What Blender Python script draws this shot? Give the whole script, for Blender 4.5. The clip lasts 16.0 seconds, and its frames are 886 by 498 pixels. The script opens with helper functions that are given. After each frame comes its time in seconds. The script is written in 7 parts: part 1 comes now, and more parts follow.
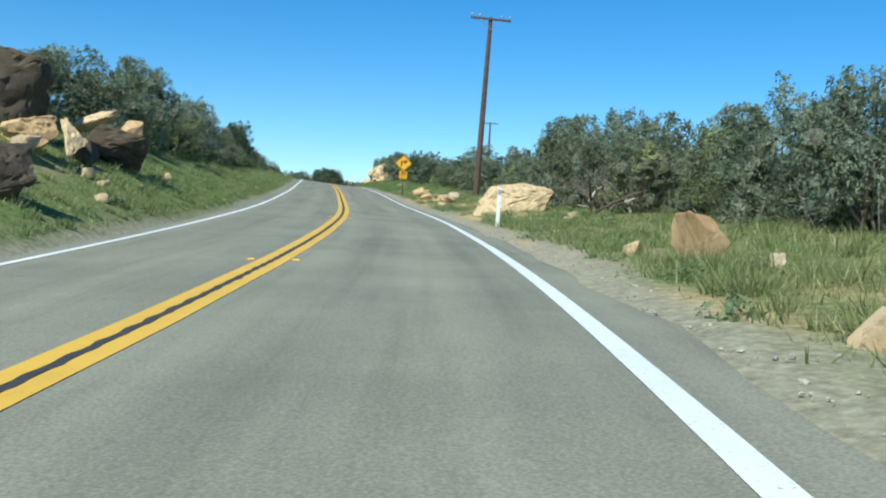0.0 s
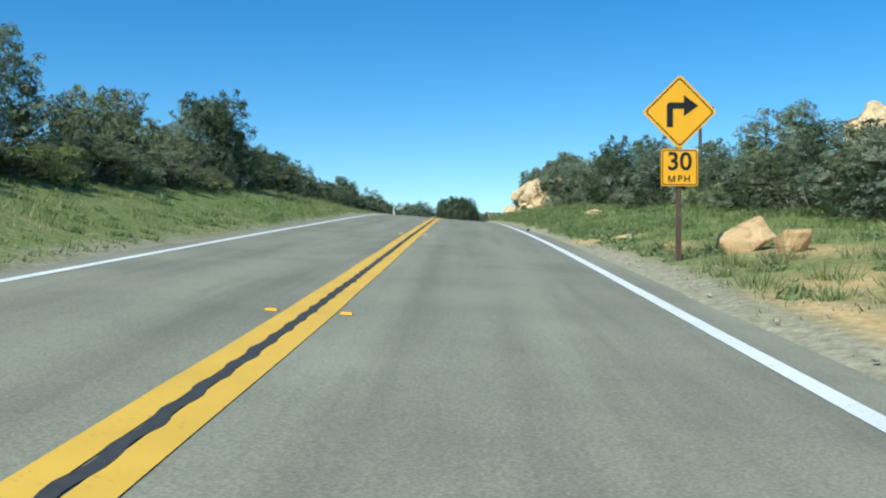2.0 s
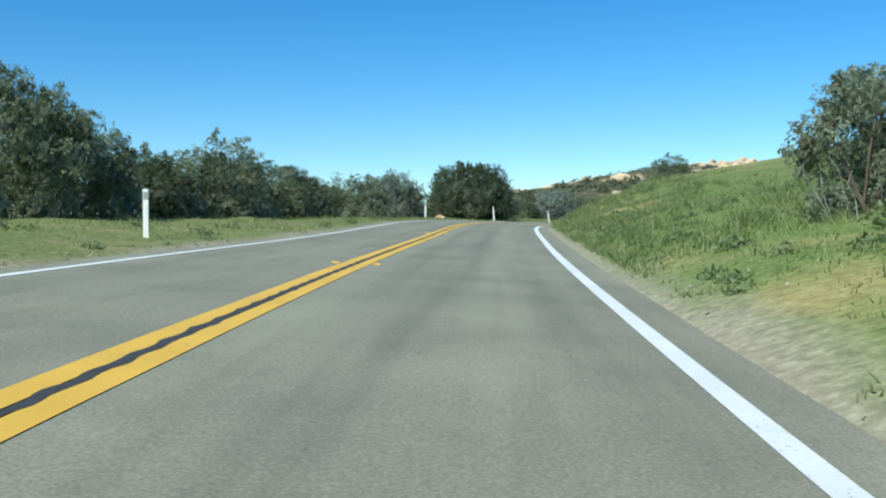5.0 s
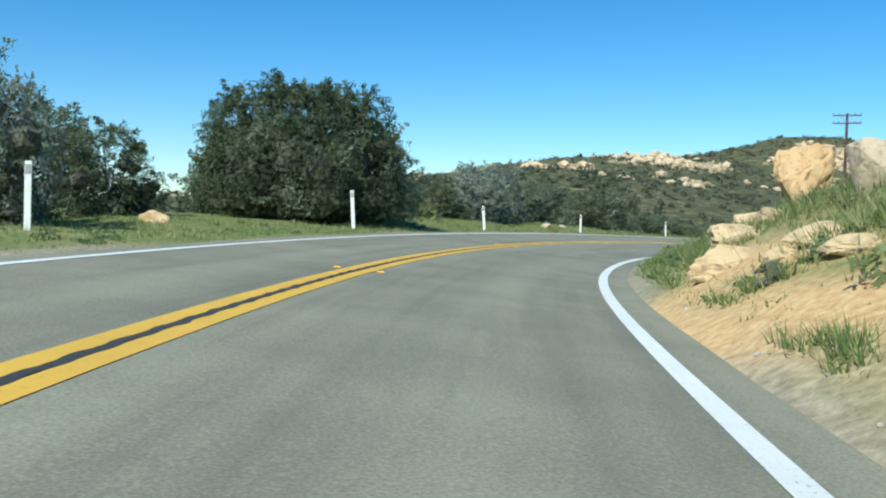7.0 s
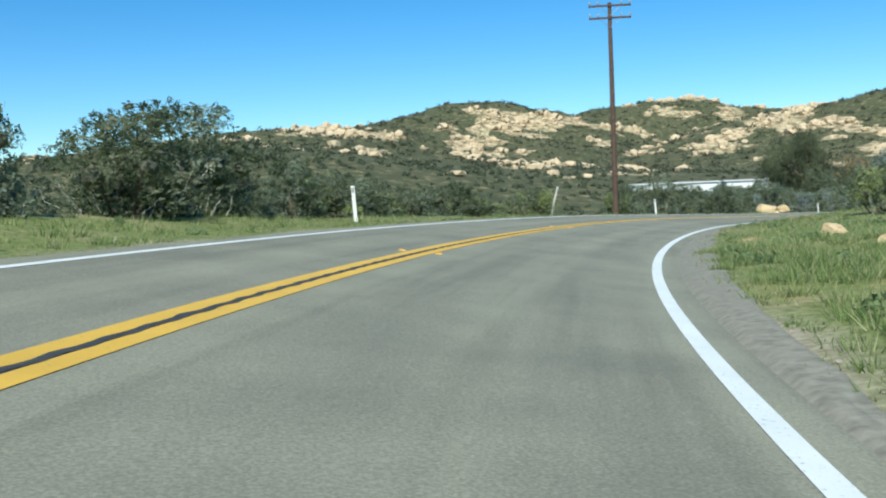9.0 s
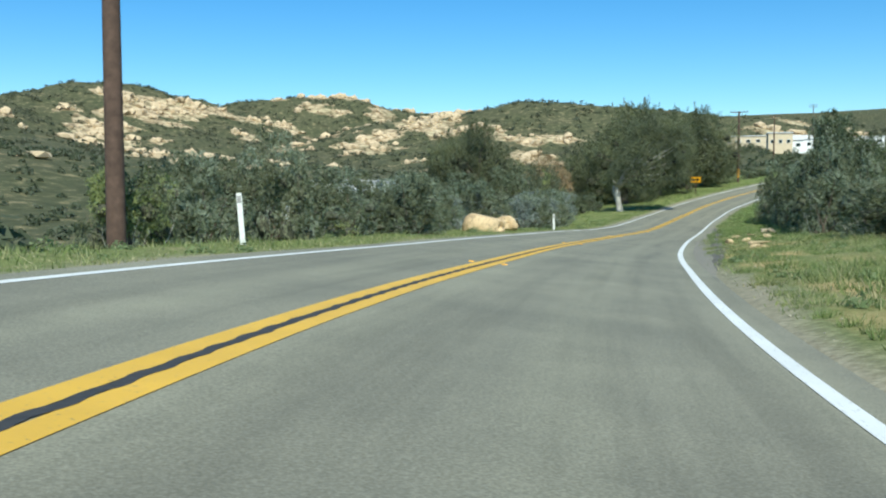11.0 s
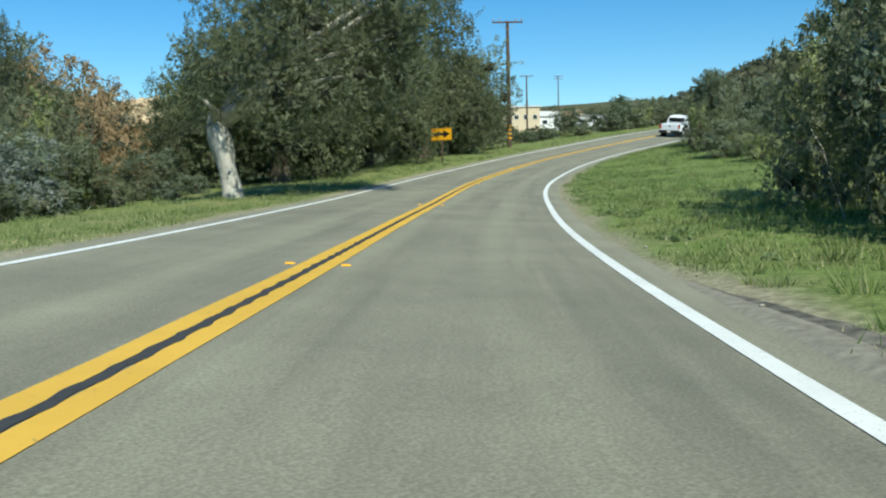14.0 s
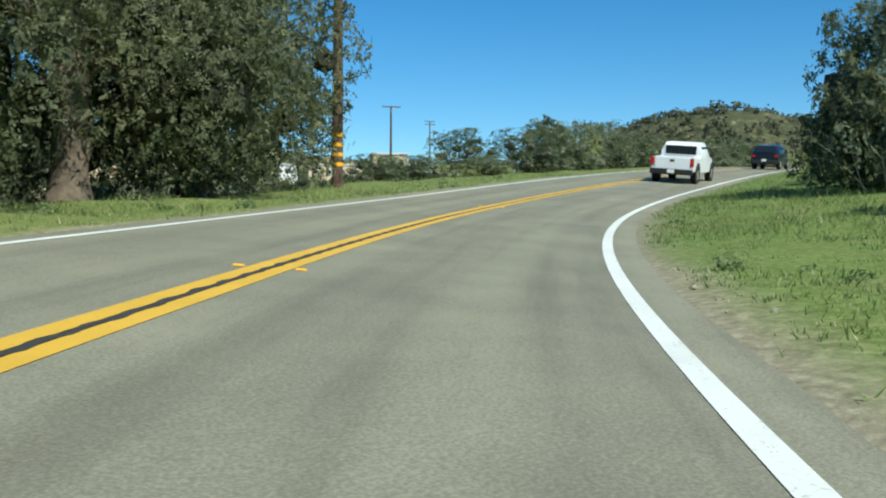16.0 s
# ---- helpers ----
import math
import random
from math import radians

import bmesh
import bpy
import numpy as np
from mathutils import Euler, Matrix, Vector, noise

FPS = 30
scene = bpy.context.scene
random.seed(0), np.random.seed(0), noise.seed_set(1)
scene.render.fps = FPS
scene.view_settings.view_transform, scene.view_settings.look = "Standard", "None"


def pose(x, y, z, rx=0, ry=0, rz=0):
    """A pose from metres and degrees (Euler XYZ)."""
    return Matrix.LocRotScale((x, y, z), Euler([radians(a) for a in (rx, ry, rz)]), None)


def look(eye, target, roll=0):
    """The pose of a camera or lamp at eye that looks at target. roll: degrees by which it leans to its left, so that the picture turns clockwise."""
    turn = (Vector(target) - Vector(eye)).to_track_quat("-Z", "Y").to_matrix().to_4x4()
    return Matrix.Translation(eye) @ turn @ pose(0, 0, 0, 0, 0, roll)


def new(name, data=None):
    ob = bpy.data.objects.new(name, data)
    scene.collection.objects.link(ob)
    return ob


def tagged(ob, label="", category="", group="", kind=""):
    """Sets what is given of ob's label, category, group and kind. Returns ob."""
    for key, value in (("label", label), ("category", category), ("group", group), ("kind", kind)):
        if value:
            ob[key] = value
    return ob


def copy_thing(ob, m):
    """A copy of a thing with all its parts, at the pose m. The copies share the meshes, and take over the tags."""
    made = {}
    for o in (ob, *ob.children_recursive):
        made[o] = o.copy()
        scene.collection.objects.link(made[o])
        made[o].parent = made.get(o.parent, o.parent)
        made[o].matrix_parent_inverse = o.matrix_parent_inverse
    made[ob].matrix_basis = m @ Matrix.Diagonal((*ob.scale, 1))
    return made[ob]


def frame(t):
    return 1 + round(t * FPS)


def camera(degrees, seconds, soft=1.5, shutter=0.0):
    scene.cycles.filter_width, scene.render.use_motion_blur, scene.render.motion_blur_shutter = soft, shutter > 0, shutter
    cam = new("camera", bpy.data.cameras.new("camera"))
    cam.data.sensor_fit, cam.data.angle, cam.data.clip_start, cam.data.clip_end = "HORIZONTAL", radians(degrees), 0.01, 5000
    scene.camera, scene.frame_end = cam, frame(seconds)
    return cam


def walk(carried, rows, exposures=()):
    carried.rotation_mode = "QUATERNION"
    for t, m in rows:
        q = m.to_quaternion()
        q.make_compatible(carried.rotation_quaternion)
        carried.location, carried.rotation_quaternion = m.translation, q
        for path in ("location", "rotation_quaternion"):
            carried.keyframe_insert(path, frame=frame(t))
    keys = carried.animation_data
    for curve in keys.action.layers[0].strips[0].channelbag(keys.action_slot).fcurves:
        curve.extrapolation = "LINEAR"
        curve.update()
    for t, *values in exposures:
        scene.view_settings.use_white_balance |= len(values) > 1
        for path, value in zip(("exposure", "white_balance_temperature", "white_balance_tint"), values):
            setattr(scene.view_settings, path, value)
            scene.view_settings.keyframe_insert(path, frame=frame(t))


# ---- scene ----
cam = camera(50.34, 16.0, soft=2.1)
EXPOSURE = 0.4
PATH = [
    (0, (0.06, -0.33, 1.06), (0.046, 9.667, 0.886), 3.21),
    (0.5, (-0.21, 11.85, 1.55), (-0.980, 21.818, 1.493), 3.01),
    (1, (-1.26, 24.08, 2.11), (-2.605, 33.990, 2.102), 2.60),
    (1.5, (-2.84, 36.30, 2.74), (-4.402, 46.176, 2.762), 1.68),
    (2, (-4.18, 48.17, 3.39), (-5.728, 58.047, 3.484), 0.21),
    (2.5, (-5.49, 59.48, 4.08), (-7.058, 69.352, 4.169), -0.82),
    (3, (-6.89, 70.73, 4.76), (-8.559, 80.588, 4.929), -1.22),
    (3.5, (-8.40, 81.92, 5.44), (-10.216, 91.754, 5.534), -2.01),
    (4, (-9.95, 92.83, 6.01), (-11.770, 102.665, 6.021), -1.90),
    (4.5, (-11.51, 103.90, 6.52), (-13.331, 113.731, 6.412), -1.46),
    (5, (-13.17, 114.94, 6.95), (-14.926, 124.780, 6.792), -0.32),
    (5.5, (-14.71, 125.97, 7.31), (-16.357, 135.833, 7.123), 0.89),
    (6, (-16.03, 137.00, 7.66), (-17.466, 146.890, 7.425), 1.74),
    (6.5, (-16.98, 148.05, 7.99), (-18.106, 157.982, 7.752), 1.73),
    (7, (-17.43, 159.12, 8.22), (-18.136, 169.095, 7.919), 1.84),
    (7.5, (-17.29, 169.47, 8.31), (-17.334, 179.459, 7.958), 1.12),
    (8, (-16.30, 179.60, 8.33), (-15.357, 189.545, 7.870), 0.88),
    (8.5, (-14.22, 189.62, 8.26), (-12.392, 199.441, 7.708), -1.55),
    (9, (-11.28, 199.10, 8.16), (-8.674, 208.737, 7.626), -2.41),
    (9.5, (-7.42, 208.50, 8.03), (-3.916, 217.855, 7.501), -2.21),
    (10, (-2.86, 217.68, 7.90), (1.551, 226.643, 7.354), -1.53),
    (10.5, (2.69, 226.48, 7.76), (7.890, 235.008, 7.192), -0.76),
    (11, (9.07, 234.88, 7.62), (14.963, 242.938, 6.997), -0.10),
    (11.5, (16.25, 242.78, 7.40), (22.862, 250.247, 6.665), 0.27),
    (12, (24.06, 250.10, 7.03), (31.273, 256.972, 6.191), 0.16),
    (12.5, (32.22, 256.68, 6.64), (39.754, 263.205, 5.824), -0.78),
    (13, (40.52, 263.12, 6.32), (48.203, 269.474, 5.505), -0.23),
    (13.5, (49.35, 269.68, 5.97), (57.140, 275.912, 5.190), -0.52),
    (14, (58.42, 276.14, 5.74), (66.314, 282.245, 5.073), -1.27),
    (14.5, (67.56, 282.50, 5.77), (75.583, 288.453, 5.302), -0.77),
    (15, (76.91, 288.60, 5.97), (85.062, 294.388, 5.646), -0.20),
    (15.5, (86.38, 294.48, 6.36), (94.743, 299.966, 6.175), 0.18),
    (16, (96.25, 299.75, 6.86), (104.958, 304.671, 6.810), 0.32),
]
walk(cam, [(t, look(eye, target, roll)) for t, eye, target, roll in PATH], exposures=[(0, EXPOSURE, 5850, -3), (9, EXPOSURE, 6000, -3), (11.5, EXPOSURE, 6150, -4), (14, EXPOSURE - 0.04, 6350, -5), (16, EXPOSURE - 0.04, 6350, -5)])

# ---- light ----
SUN_AZ, SUN_EL = 209.0, 46.0
world = bpy.data.worlds.new("sky")
scene.world = world
world.use_nodes = True
wn = world.node_tree
sky = wn.nodes.new("ShaderNodeTexSky")
sky.sky_type, sky.sun_disc = "NISHITA", False
sky.sun_elevation, sky.sun_rotation = radians(SUN_EL), radians(SUN_AZ)
sky.altitude, sky.air_density, sky.dust_density, sky.ozone_density = 600, 1.0, 0.05, 4.5
deep = wn.nodes.new("ShaderNodeHueSaturation")
deep.inputs["Saturation"].default_value = 1.3
wn.links.new(sky.outputs["Color"], deep.inputs["Color"])
wn.links.new(deep.outputs["Color"], wn.nodes["Background"].inputs["Color"])
wn.nodes["Background"].inputs["Strength"].default_value = 0.105
sun_dir = Vector((math.sin(radians(SUN_AZ)) * math.cos(radians(SUN_EL)), math.cos(radians(SUN_AZ)) * math.cos(radians(SUN_EL)), math.sin(radians(SUN_EL))))
sun_lamp = bpy.data.lights.new("sun", "SUN")
sun_lamp.energy, sun_lamp.angle, sun_lamp.color = 4.6, radians(0.53), (1.0, 0.95, 0.86)
sun = new("sun", sun_lamp)
sun.matrix_world = look(sun_dir * 200, (0, 0, 0))

# ---- materials ----


def nodes_of(name, rough=0.8, metal=0.0, spec=0.3):
    m = bpy.data.materials.new(name)
    m.use_nodes = True
    nt = m.node_tree
    b = nt.nodes["Principled BSDF"]
    b.inputs["Roughness"].default_value, b.inputs["Metallic"].default_value = rough, metal
    b.inputs["Specular IOR Level"].default_value = spec
    return m, nt, b


def noise_node(nt, scale, detail=4.0, rough=0.55, vec=None):
    n = nt.nodes.new("ShaderNodeTexNoise")
    n.inputs["Scale"].default_value, n.inputs["Detail"].default_value, n.inputs["Roughness"].default_value = scale, detail, rough
    if vec is not None:
        nt.links.new(vec, n.inputs["Vector"])
    return n.outputs["Fac"]


def ramp(nt, fac, stops):
    r = nt.nodes.new("ShaderNodeValToRGB")
    e = r.color_ramp.elements
    while len(e) < len(stops):
        e.new(0.5)
    for k, (pos, col) in zip(e, stops):
        k.position, k.color = pos, (*col, 1)
    nt.links.new(fac, r.inputs["Fac"])
    return r.outputs["Color"]


def mixed(nt, fac, a, b, mode="MIX"):
    n = nt.nodes.new("ShaderNodeMix")
    n.data_type, n.blend_type = "RGBA", mode
    for sock, v in ((n.inputs[0], fac), (n.inputs[6], a), (n.inputs[7], b)):
        if isinstance(v, (int, float)):
            sock.default_value = v
        elif isinstance(v, tuple):
            sock.default_value = (*v, 1)
        else:
            nt.links.new(v, sock)
    return n.outputs[2]


def bumped(nt, b, fac, strength, dist):
    n = nt.nodes.new("ShaderNodeBump")
    n.inputs["Strength"].default_value, n.inputs["Distance"].default_value = strength, dist
    nt.links.new(fac, n.inputs["Height"])
    nt.links.new(n.outputs["Normal"], b.inputs["Normal"])


def place_of(nt, kind="Object"):
    return nt.nodes.new("ShaderNodeTexCoord").outputs[kind]


def plain(name, col, rough=0.6, metal=0.0, spec=0.4, vary=0.15, scale=8.0, bump=0.0):
    m, nt, b = nodes_of(name, rough, metal, spec)
    f = noise_node(nt, scale, 5, 0.6, place_of(nt))
    lo, hi = tuple(c * (1 - vary) for c in col), tuple(min(1, c * (1 + vary)) for c in col)
    nt.links.new(ramp(nt, f, [(0.3, lo), (0.7, hi)]), b.inputs["Base Color"])
    if bump:
        bumped(nt, b, noise_node(nt, scale * 6, 4, 0.6, place_of(nt)), 0.5, bump)
    return m


def asphalt_material():
    m, nt, b = nodes_of("asphalt", 0.86, spec=0.25)
    pos = place_of(nt)
    grain = noise_node(nt, 55, 3, 0.7, pos)
    base = ramp(nt, grain, [(0.32, (0.165, 0.157, 0.118)), (0.5, (0.218, 0.208, 0.157)), (0.68, (0.285, 0.273, 0.21))])
    blot = noise_node(nt, 0.55, 5, 0.6, pos)
    base = mixed(nt, 1.0, base, ramp(nt, blot, [(0.3, (0.84, 0.84, 0.84)), (0.7, (1.12, 1.11, 1.08))]), "MULTIPLY")
    # worn wheel tracks run along the lanes
    uv = nt.nodes.new("ShaderNodeUVMap")
    uv.uv_map = "lane"
    sep = nt.nodes.new("ShaderNodeSeparateXYZ")
    nt.links.new(uv.outputs["UV"], sep.inputs[0])
    wave = nt.nodes.new("ShaderNodeMath")
    wave.operation = "SINE"
    mul = nt.nodes.new("ShaderNodeMath")
    mul.operation = "MULTIPLY"
    mul.inputs[1].default_value = 4.1
    nt.links.new(sep.outputs["X"], mul.inputs[0])
    nt.links.new(mul.outputs[0], wave.inputs[0])
    base = mixed(nt, 1.0, base, ramp(nt, wave.outputs[0], [(0.0, (0.97, 0.97, 0.97)), (1.0, (1.09, 1.09, 1.07))]), "MULTIPLY")
    # long smears and faint tar streaks
    mp = nt.nodes.new("ShaderNodeMapping")
    mp.inputs["Scale"].default_value = (2.2, 0.09, 1)
    nt.links.new(uv.outputs["UV"], mp.inputs["Vector"])
    smear = noise_node(nt, 1.0, 4, 0.6, mp.outputs[0])
    base = mixed(nt, 1.0, base, ramp(nt, smear, [(0.34, (0.84, 0.84, 0.84)), (0.5, (1, 1, 1)), (0.7, (1.06, 1.06, 1.05))]), "MULTIPLY")
    nt.links.new(base, b.inputs["Base Color"])
    bumped(nt, b, grain, 0.35, 0.005)
    return m


def paint_material(name, col, worn):
    m, nt, b = nodes_of(name, 0.6, spec=0.35)
    pos = place_of(nt)
    wear = noise_node(nt, 30, 5, 0.75, pos)
    big = noise_node(nt, 1.3, 3, 0.6, pos)
    tone = mixed(nt, 1.0, ramp(nt, big, [(0.3, tuple(c * 0.86 for c in col)), (0.7, col)]), (1, 1, 1), "MULTIPLY")
    fac = ramp(nt, wear, [(worn - 0.06, (1, 1, 1)), (worn + 0.05, (0, 0, 0))])
    nt.links.new(mixed(nt, fac, tone, (0.13, 0.125, 0.11)), b.inputs["Base Color"])
    bumped(nt, b, wear, 0.4, 0.004)
    return m


def ground_material():
    m, nt, b = nodes_of("ground", 0.95, spec=0.1)
    pos = place_of(nt)
    fine = noise_node(nt, 9, 6, 0.7, pos)
    mid = noise_node(nt, 0.45, 5, 0.6, pos)
    wide = noise_node(nt, 0.06, 3, 0.5, pos)
    dirt = ramp(nt, fine, [(0.3, (0.20, 0.15, 0.095)), (0.55, (0.34, 0.26, 0.165)), (0.75, (0.46, 0.38, 0.26))])
    green = ramp(nt, fine, [(0.3, (0.075, 0.085, 0.035)), (0.5, (0.16, 0.165, 0.07)), (0.62, (0.26, 0.245, 0.125)), (0.78, (0.38, 0.33, 0.20))])
    near = mixed(nt, ramp(nt, mid, [(0.36, (0, 0, 0)), (0.48, (1, 1, 1))]), dirt, green)
    lush = nt.nodes.new("ShaderNodeAttribute")
    lush.attribute_name = "lush"
    turf = ramp(nt, fine, [(0.3, (0.08, 0.105, 0.033)), (0.48, (0.14, 0.19, 0.057)), (0.62, (0.205, 0.25, 0.087)), (0.78, (0.36, 0.33, 0.18))])
    near = mixed(nt, mixed(nt, 1.0, lush.outputs["Color"], ramp(nt, noise_node(nt, 1.1, 4, 0.6, pos), [(0.3, (0.5, 0.5, 0.5)), (0.5, (1, 1, 1))]), "MULTIPLY"), near, turf)
    # colour attribute: share of bare verge soil beside the road
    at = nt.nodes.new("ShaderNodeAttribute")
    at.attribute_name = "verge"
    bare = mixed(nt, 1.0, ramp(nt, fine, [(0.3, (0.185, 0.162, 0.12)), (0.5, (0.295, 0.26, 0.195)), (0.7, (0.44, 0.395, 0.305))]), (1, 1, 1), "MULTIPLY")
    col = mixed(nt, at.outputs["Fac"], near, bare)
    cut = nt.nodes.new("ShaderNodeAttribute")
    cut.attribute_name = "sand"
    col = mixed(nt, cut.outputs["Fac"], col, ramp(nt, fine, [(0.3, (0.36, 0.22, 0.11)), (0.55, (0.55, 0.38, 0.20)), (0.75, (0.66, 0.50, 0.30))]))
    far = nt.nodes.new("ShaderNodeAttribute")
    far.attribute_name = "scrub"
    brush = ramp(nt, noise_node(nt, 0.35, 6, 0.75, pos), [(0.3, (0.05, 0.056, 0.032)), (0.54, (0.092, 0.094, 0.054)), (0.68, (0.31, 0.25, 0.15))])
    # broken rock faces on the hills: a ragged border, cream and ochre blocks, dark joints
    bare_rock = nt.nodes.new("ShaderNodeAttribute")
    bare_rock.attribute_name = "crag"
    edge = nt.nodes.new("ShaderNodeMath")
    edge.operation = "ADD"
    nt.links.new(bare_rock.outputs["Fac"], edge.inputs[0])
    nt.links.new(noise_node(nt, 0.16, 7, 0.7, pos), edge.inputs[1])
    blocks = nt.nodes.new("ShaderNodeTexVoronoi")
    blocks.inputs["Scale"].default_value = 0.22
    nt.links.new(pos, blocks.inputs["Vector"])
    stone_col = ramp(nt, noise_node(nt, 0.3, 7, 0.7, pos), [(0.34, (0.10, 0.087, 0.058)), (0.46, (0.41, 0.32, 0.205)), (0.6, (0.61, 0.505, 0.355)), (0.75, (0.71, 0.62, 0.475))])
    stone_col = mixed(nt, 1.0, stone_col, ramp(nt, blocks.outputs["Distance"], [(0.25, (1.05, 1.05, 1.05)), (0.75, (0.5, 0.48, 0.45))]), "MULTIPLY")
    brush = mixed(nt, ramp(nt, edge.outputs[0], [(0.84, (0, 0, 0)), (0.9, (1, 1, 1))]), brush, stone_col)
    col = mixed(nt, far.outputs["Fac"], col, brush)
    nt.links.new(mixed(nt, 1.0, col, ramp(nt, wide, [(0.3, (0.85, 0.9, 0.8)), (0.7, (1.1, 1.05, 1.0))]), "MULTIPLY"), b.inputs["Base Color"])
    bumped(nt, b, noise_node(nt, 17, 6, 0.7, pos), 0.6, 0.02)
    return m


def rock_material(name, light, dark, stain):
    m, nt, b = nodes_of(name, 0.9, spec=0.15)
    pos = place_of(nt, "Object")
    info = nt.nodes.new("ShaderNodeObjectInfo")
    add = nt.nodes.new("ShaderNodeVectorMath")
    add.operation = "ADD"
    nt.links.new(pos, add.inputs[0])
    comb = nt.nodes.new("ShaderNodeCombineXYZ")
    mul = nt.nodes.new("ShaderNodeMath")
    mul.operation = "MULTIPLY"
    mul.inputs[1].default_value = 40
    nt.links.new(info.outputs["Random"], mul.inputs[0])
    nt.links.new(mul.outputs[0], comb.inputs[0])
    nt.links.new(comb.outputs[0], add.inputs[1])
    vec = add.outputs[0]
    big = noise_node(nt, 0.9, 5, 0.6, vec)
    fine = noise_node(nt, 7, 7, 0.7, vec)
    base = ramp(nt, big, [(0.28, stain), (0.45, light), (0.72, tuple(min(1, c * 1.12) for c in light))])
    base = mixed(nt, ramp(nt, fine, [(0.33, (0.75, 0.75, 0.75)), (0.48, (0, 0, 0))]), base, dark)
    # weathered grey-brown skins with hard borders, and dark joints
    skin = noise_node(nt, 0.75, 8, 0.68, vec)
    base = mixed(nt, ramp(nt, skin, [(0.55, (0, 0, 0)), (0.6, (0.6, 0.6, 0.6))]), base, tuple(0.55 * a + 0.45 * c for a, c in zip(dark, light)))
    joint = nt.nodes.new("ShaderNodeTexVoronoi")
    joint.feature = "DISTANCE_TO_EDGE"
    joint.inputs["Scale"].default_value = 0.5
    warp = nt.nodes.new("ShaderNodeVectorMath")
    warp.operation = "MULTIPLY_ADD"
    soft_noise = nt.nodes.new("ShaderNodeTexNoise")
    soft_noise.inputs["Scale"].default_value, soft_noise.inputs["Detail"].default_value = 1.4, 4
    nt.links.new(vec, soft_noise.inputs["Vector"])
    nt.links.new(soft_noise.outputs["Color"], warp.inputs[0])
    warp.inputs[1].default_value = (2.4, 2.4, 2.4)
    nt.links.new(vec, warp.inputs[2])
    nt.links.new(warp.outputs[0], joint.inputs["Vector"])
    base = mixed(nt, ramp(nt, joint.outputs["Distance"], [(0.0, (0.55, 0.55, 0.55)), (0.02, (0, 0, 0))]), base, dark)
    nt.links.new(base, b.inputs["Base Color"])
    bumped(nt, b, fine, 0.8, 0.05)
    return m


def leaf_material(name, dark, mid, light, cell=0.0):
    """Dusty leaves; with cell, each sprig breaks up into single leaves about that many metres long."""
    m, nt, b = nodes_of(name, 0.7, spec=0.2)
    # a share of grey in every tone
    dark, mid, light = (tuple(k * (0.64 * c + 0.36 * sum(col) / 3) for c in col) for col, k in ((dark, 2.3), (mid, 1.68), (light, 1.08)))
    geo = nt.nodes.new("ShaderNodeNewGeometry")
    info = nt.nodes.new("ShaderNodeObjectInfo")
    pick = geo.outputs["Random Per Island"]
    if cell:
        leaf = nt.nodes.new("ShaderNodeTexVoronoi")
        leaf.inputs["Scale"].default_value = 1 / cell
        nt.links.new(place_of(nt), leaf.inputs["Vector"])
        split = nt.nodes.new("ShaderNodeSeparateColor")
        nt.links.new(leaf.outputs["Color"], split.inputs[0])
        half = nt.nodes.new("ShaderNodeMix")
        half.inputs[0].default_value = 0.55
        nt.links.new(pick, half.inputs[2])
        nt.links.new(split.outputs[0], half.inputs[3])
        pick = half.outputs[0]
    col = ramp(nt, pick, [(0.08, dark), (0.5, mid), (0.94, light)])
    col = mixed(nt, 1.0, col, ramp(nt, info.outputs["Random"], [(0.0, (0.78, 0.80, 0.74)), (1.0, (1.15, 1.12, 1.1))]), "MULTIPLY")
    nt.links.new(col, b.inputs["Base Color"])
    thin = nt.nodes.new("ShaderNodeBsdfTranslucent")
    nt.links.new(mixed(nt, 1.0, col, (1.05, 1.08, 0.75), "MULTIPLY"), thin.inputs["Color"])
    both = nt.nodes.new("ShaderNodeMixShader")
    both.inputs[0].default_value = 0.48
    nt.links.new(b.outputs[0], both.inputs[1])
    nt.links.new(thin.outputs[0], both.inputs[2])
    top = both.outputs[0]
    if cell:
        gap = nt.nodes.new("ShaderNodeBsdfTransparent")
        cut = nt.nodes.new("ShaderNodeMixShader")
        edge = nt.nodes.new("ShaderNodeMath")
        edge.operation = "GREATER_THAN"
        edge.inputs[1].default_value = 0.52
        nt.links.new(leaf.outputs["Distance"], edge.inputs[0])
        nt.links.new(edge.outputs[0], cut.inputs[0])
        nt.links.new(top, cut.inputs[1])
        nt.links.new(gap.outputs[0], cut.inputs[2])
        top = cut.outputs[0]
    nt.links.new(top, nt.nodes["Material Output"].inputs["Surface"])
    return m


M_ASPHALT = asphalt_material()
M_WHITE = paint_material("white_paint", (0.74, 0.74, 0.70), 0.36)
M_YELLOW = paint_material("yellow_paint", (0.70, 0.42, 0.055), 0.345)
M_TAR = plain("tar", (0.045, 0.043, 0.04), 0.7, vary=0.3, scale=20)
M_GROUND = ground_material()
M_SHOULDER = plain("dusty_asphalt", (0.235, 0.213, 0.165), 0.92, vary=0.3, scale=9, bump=0.012)
M_LIP = plain("broken_asphalt", (0.125, 0.114, 0.09), 0.92, vary=0.65, scale=5, bump=0.04)
M_ROCK = rock_material("sandstone", (0.60, 0.44, 0.255), (0.21, 0.145, 0.085), (0.47, 0.30, 0.14))
M_ROCK_DARK = rock_material("brown_weathered_rock", (0.105, 0.08, 0.055), (0.04, 0.031, 0.025), (0.075, 0.053, 0.034))
M_ROCK_ORANGE = rock_material("orange_sandstone", (0.56, 0.37, 0.19), (0.24, 0.15, 0.08), (0.45, 0.26, 0.11))
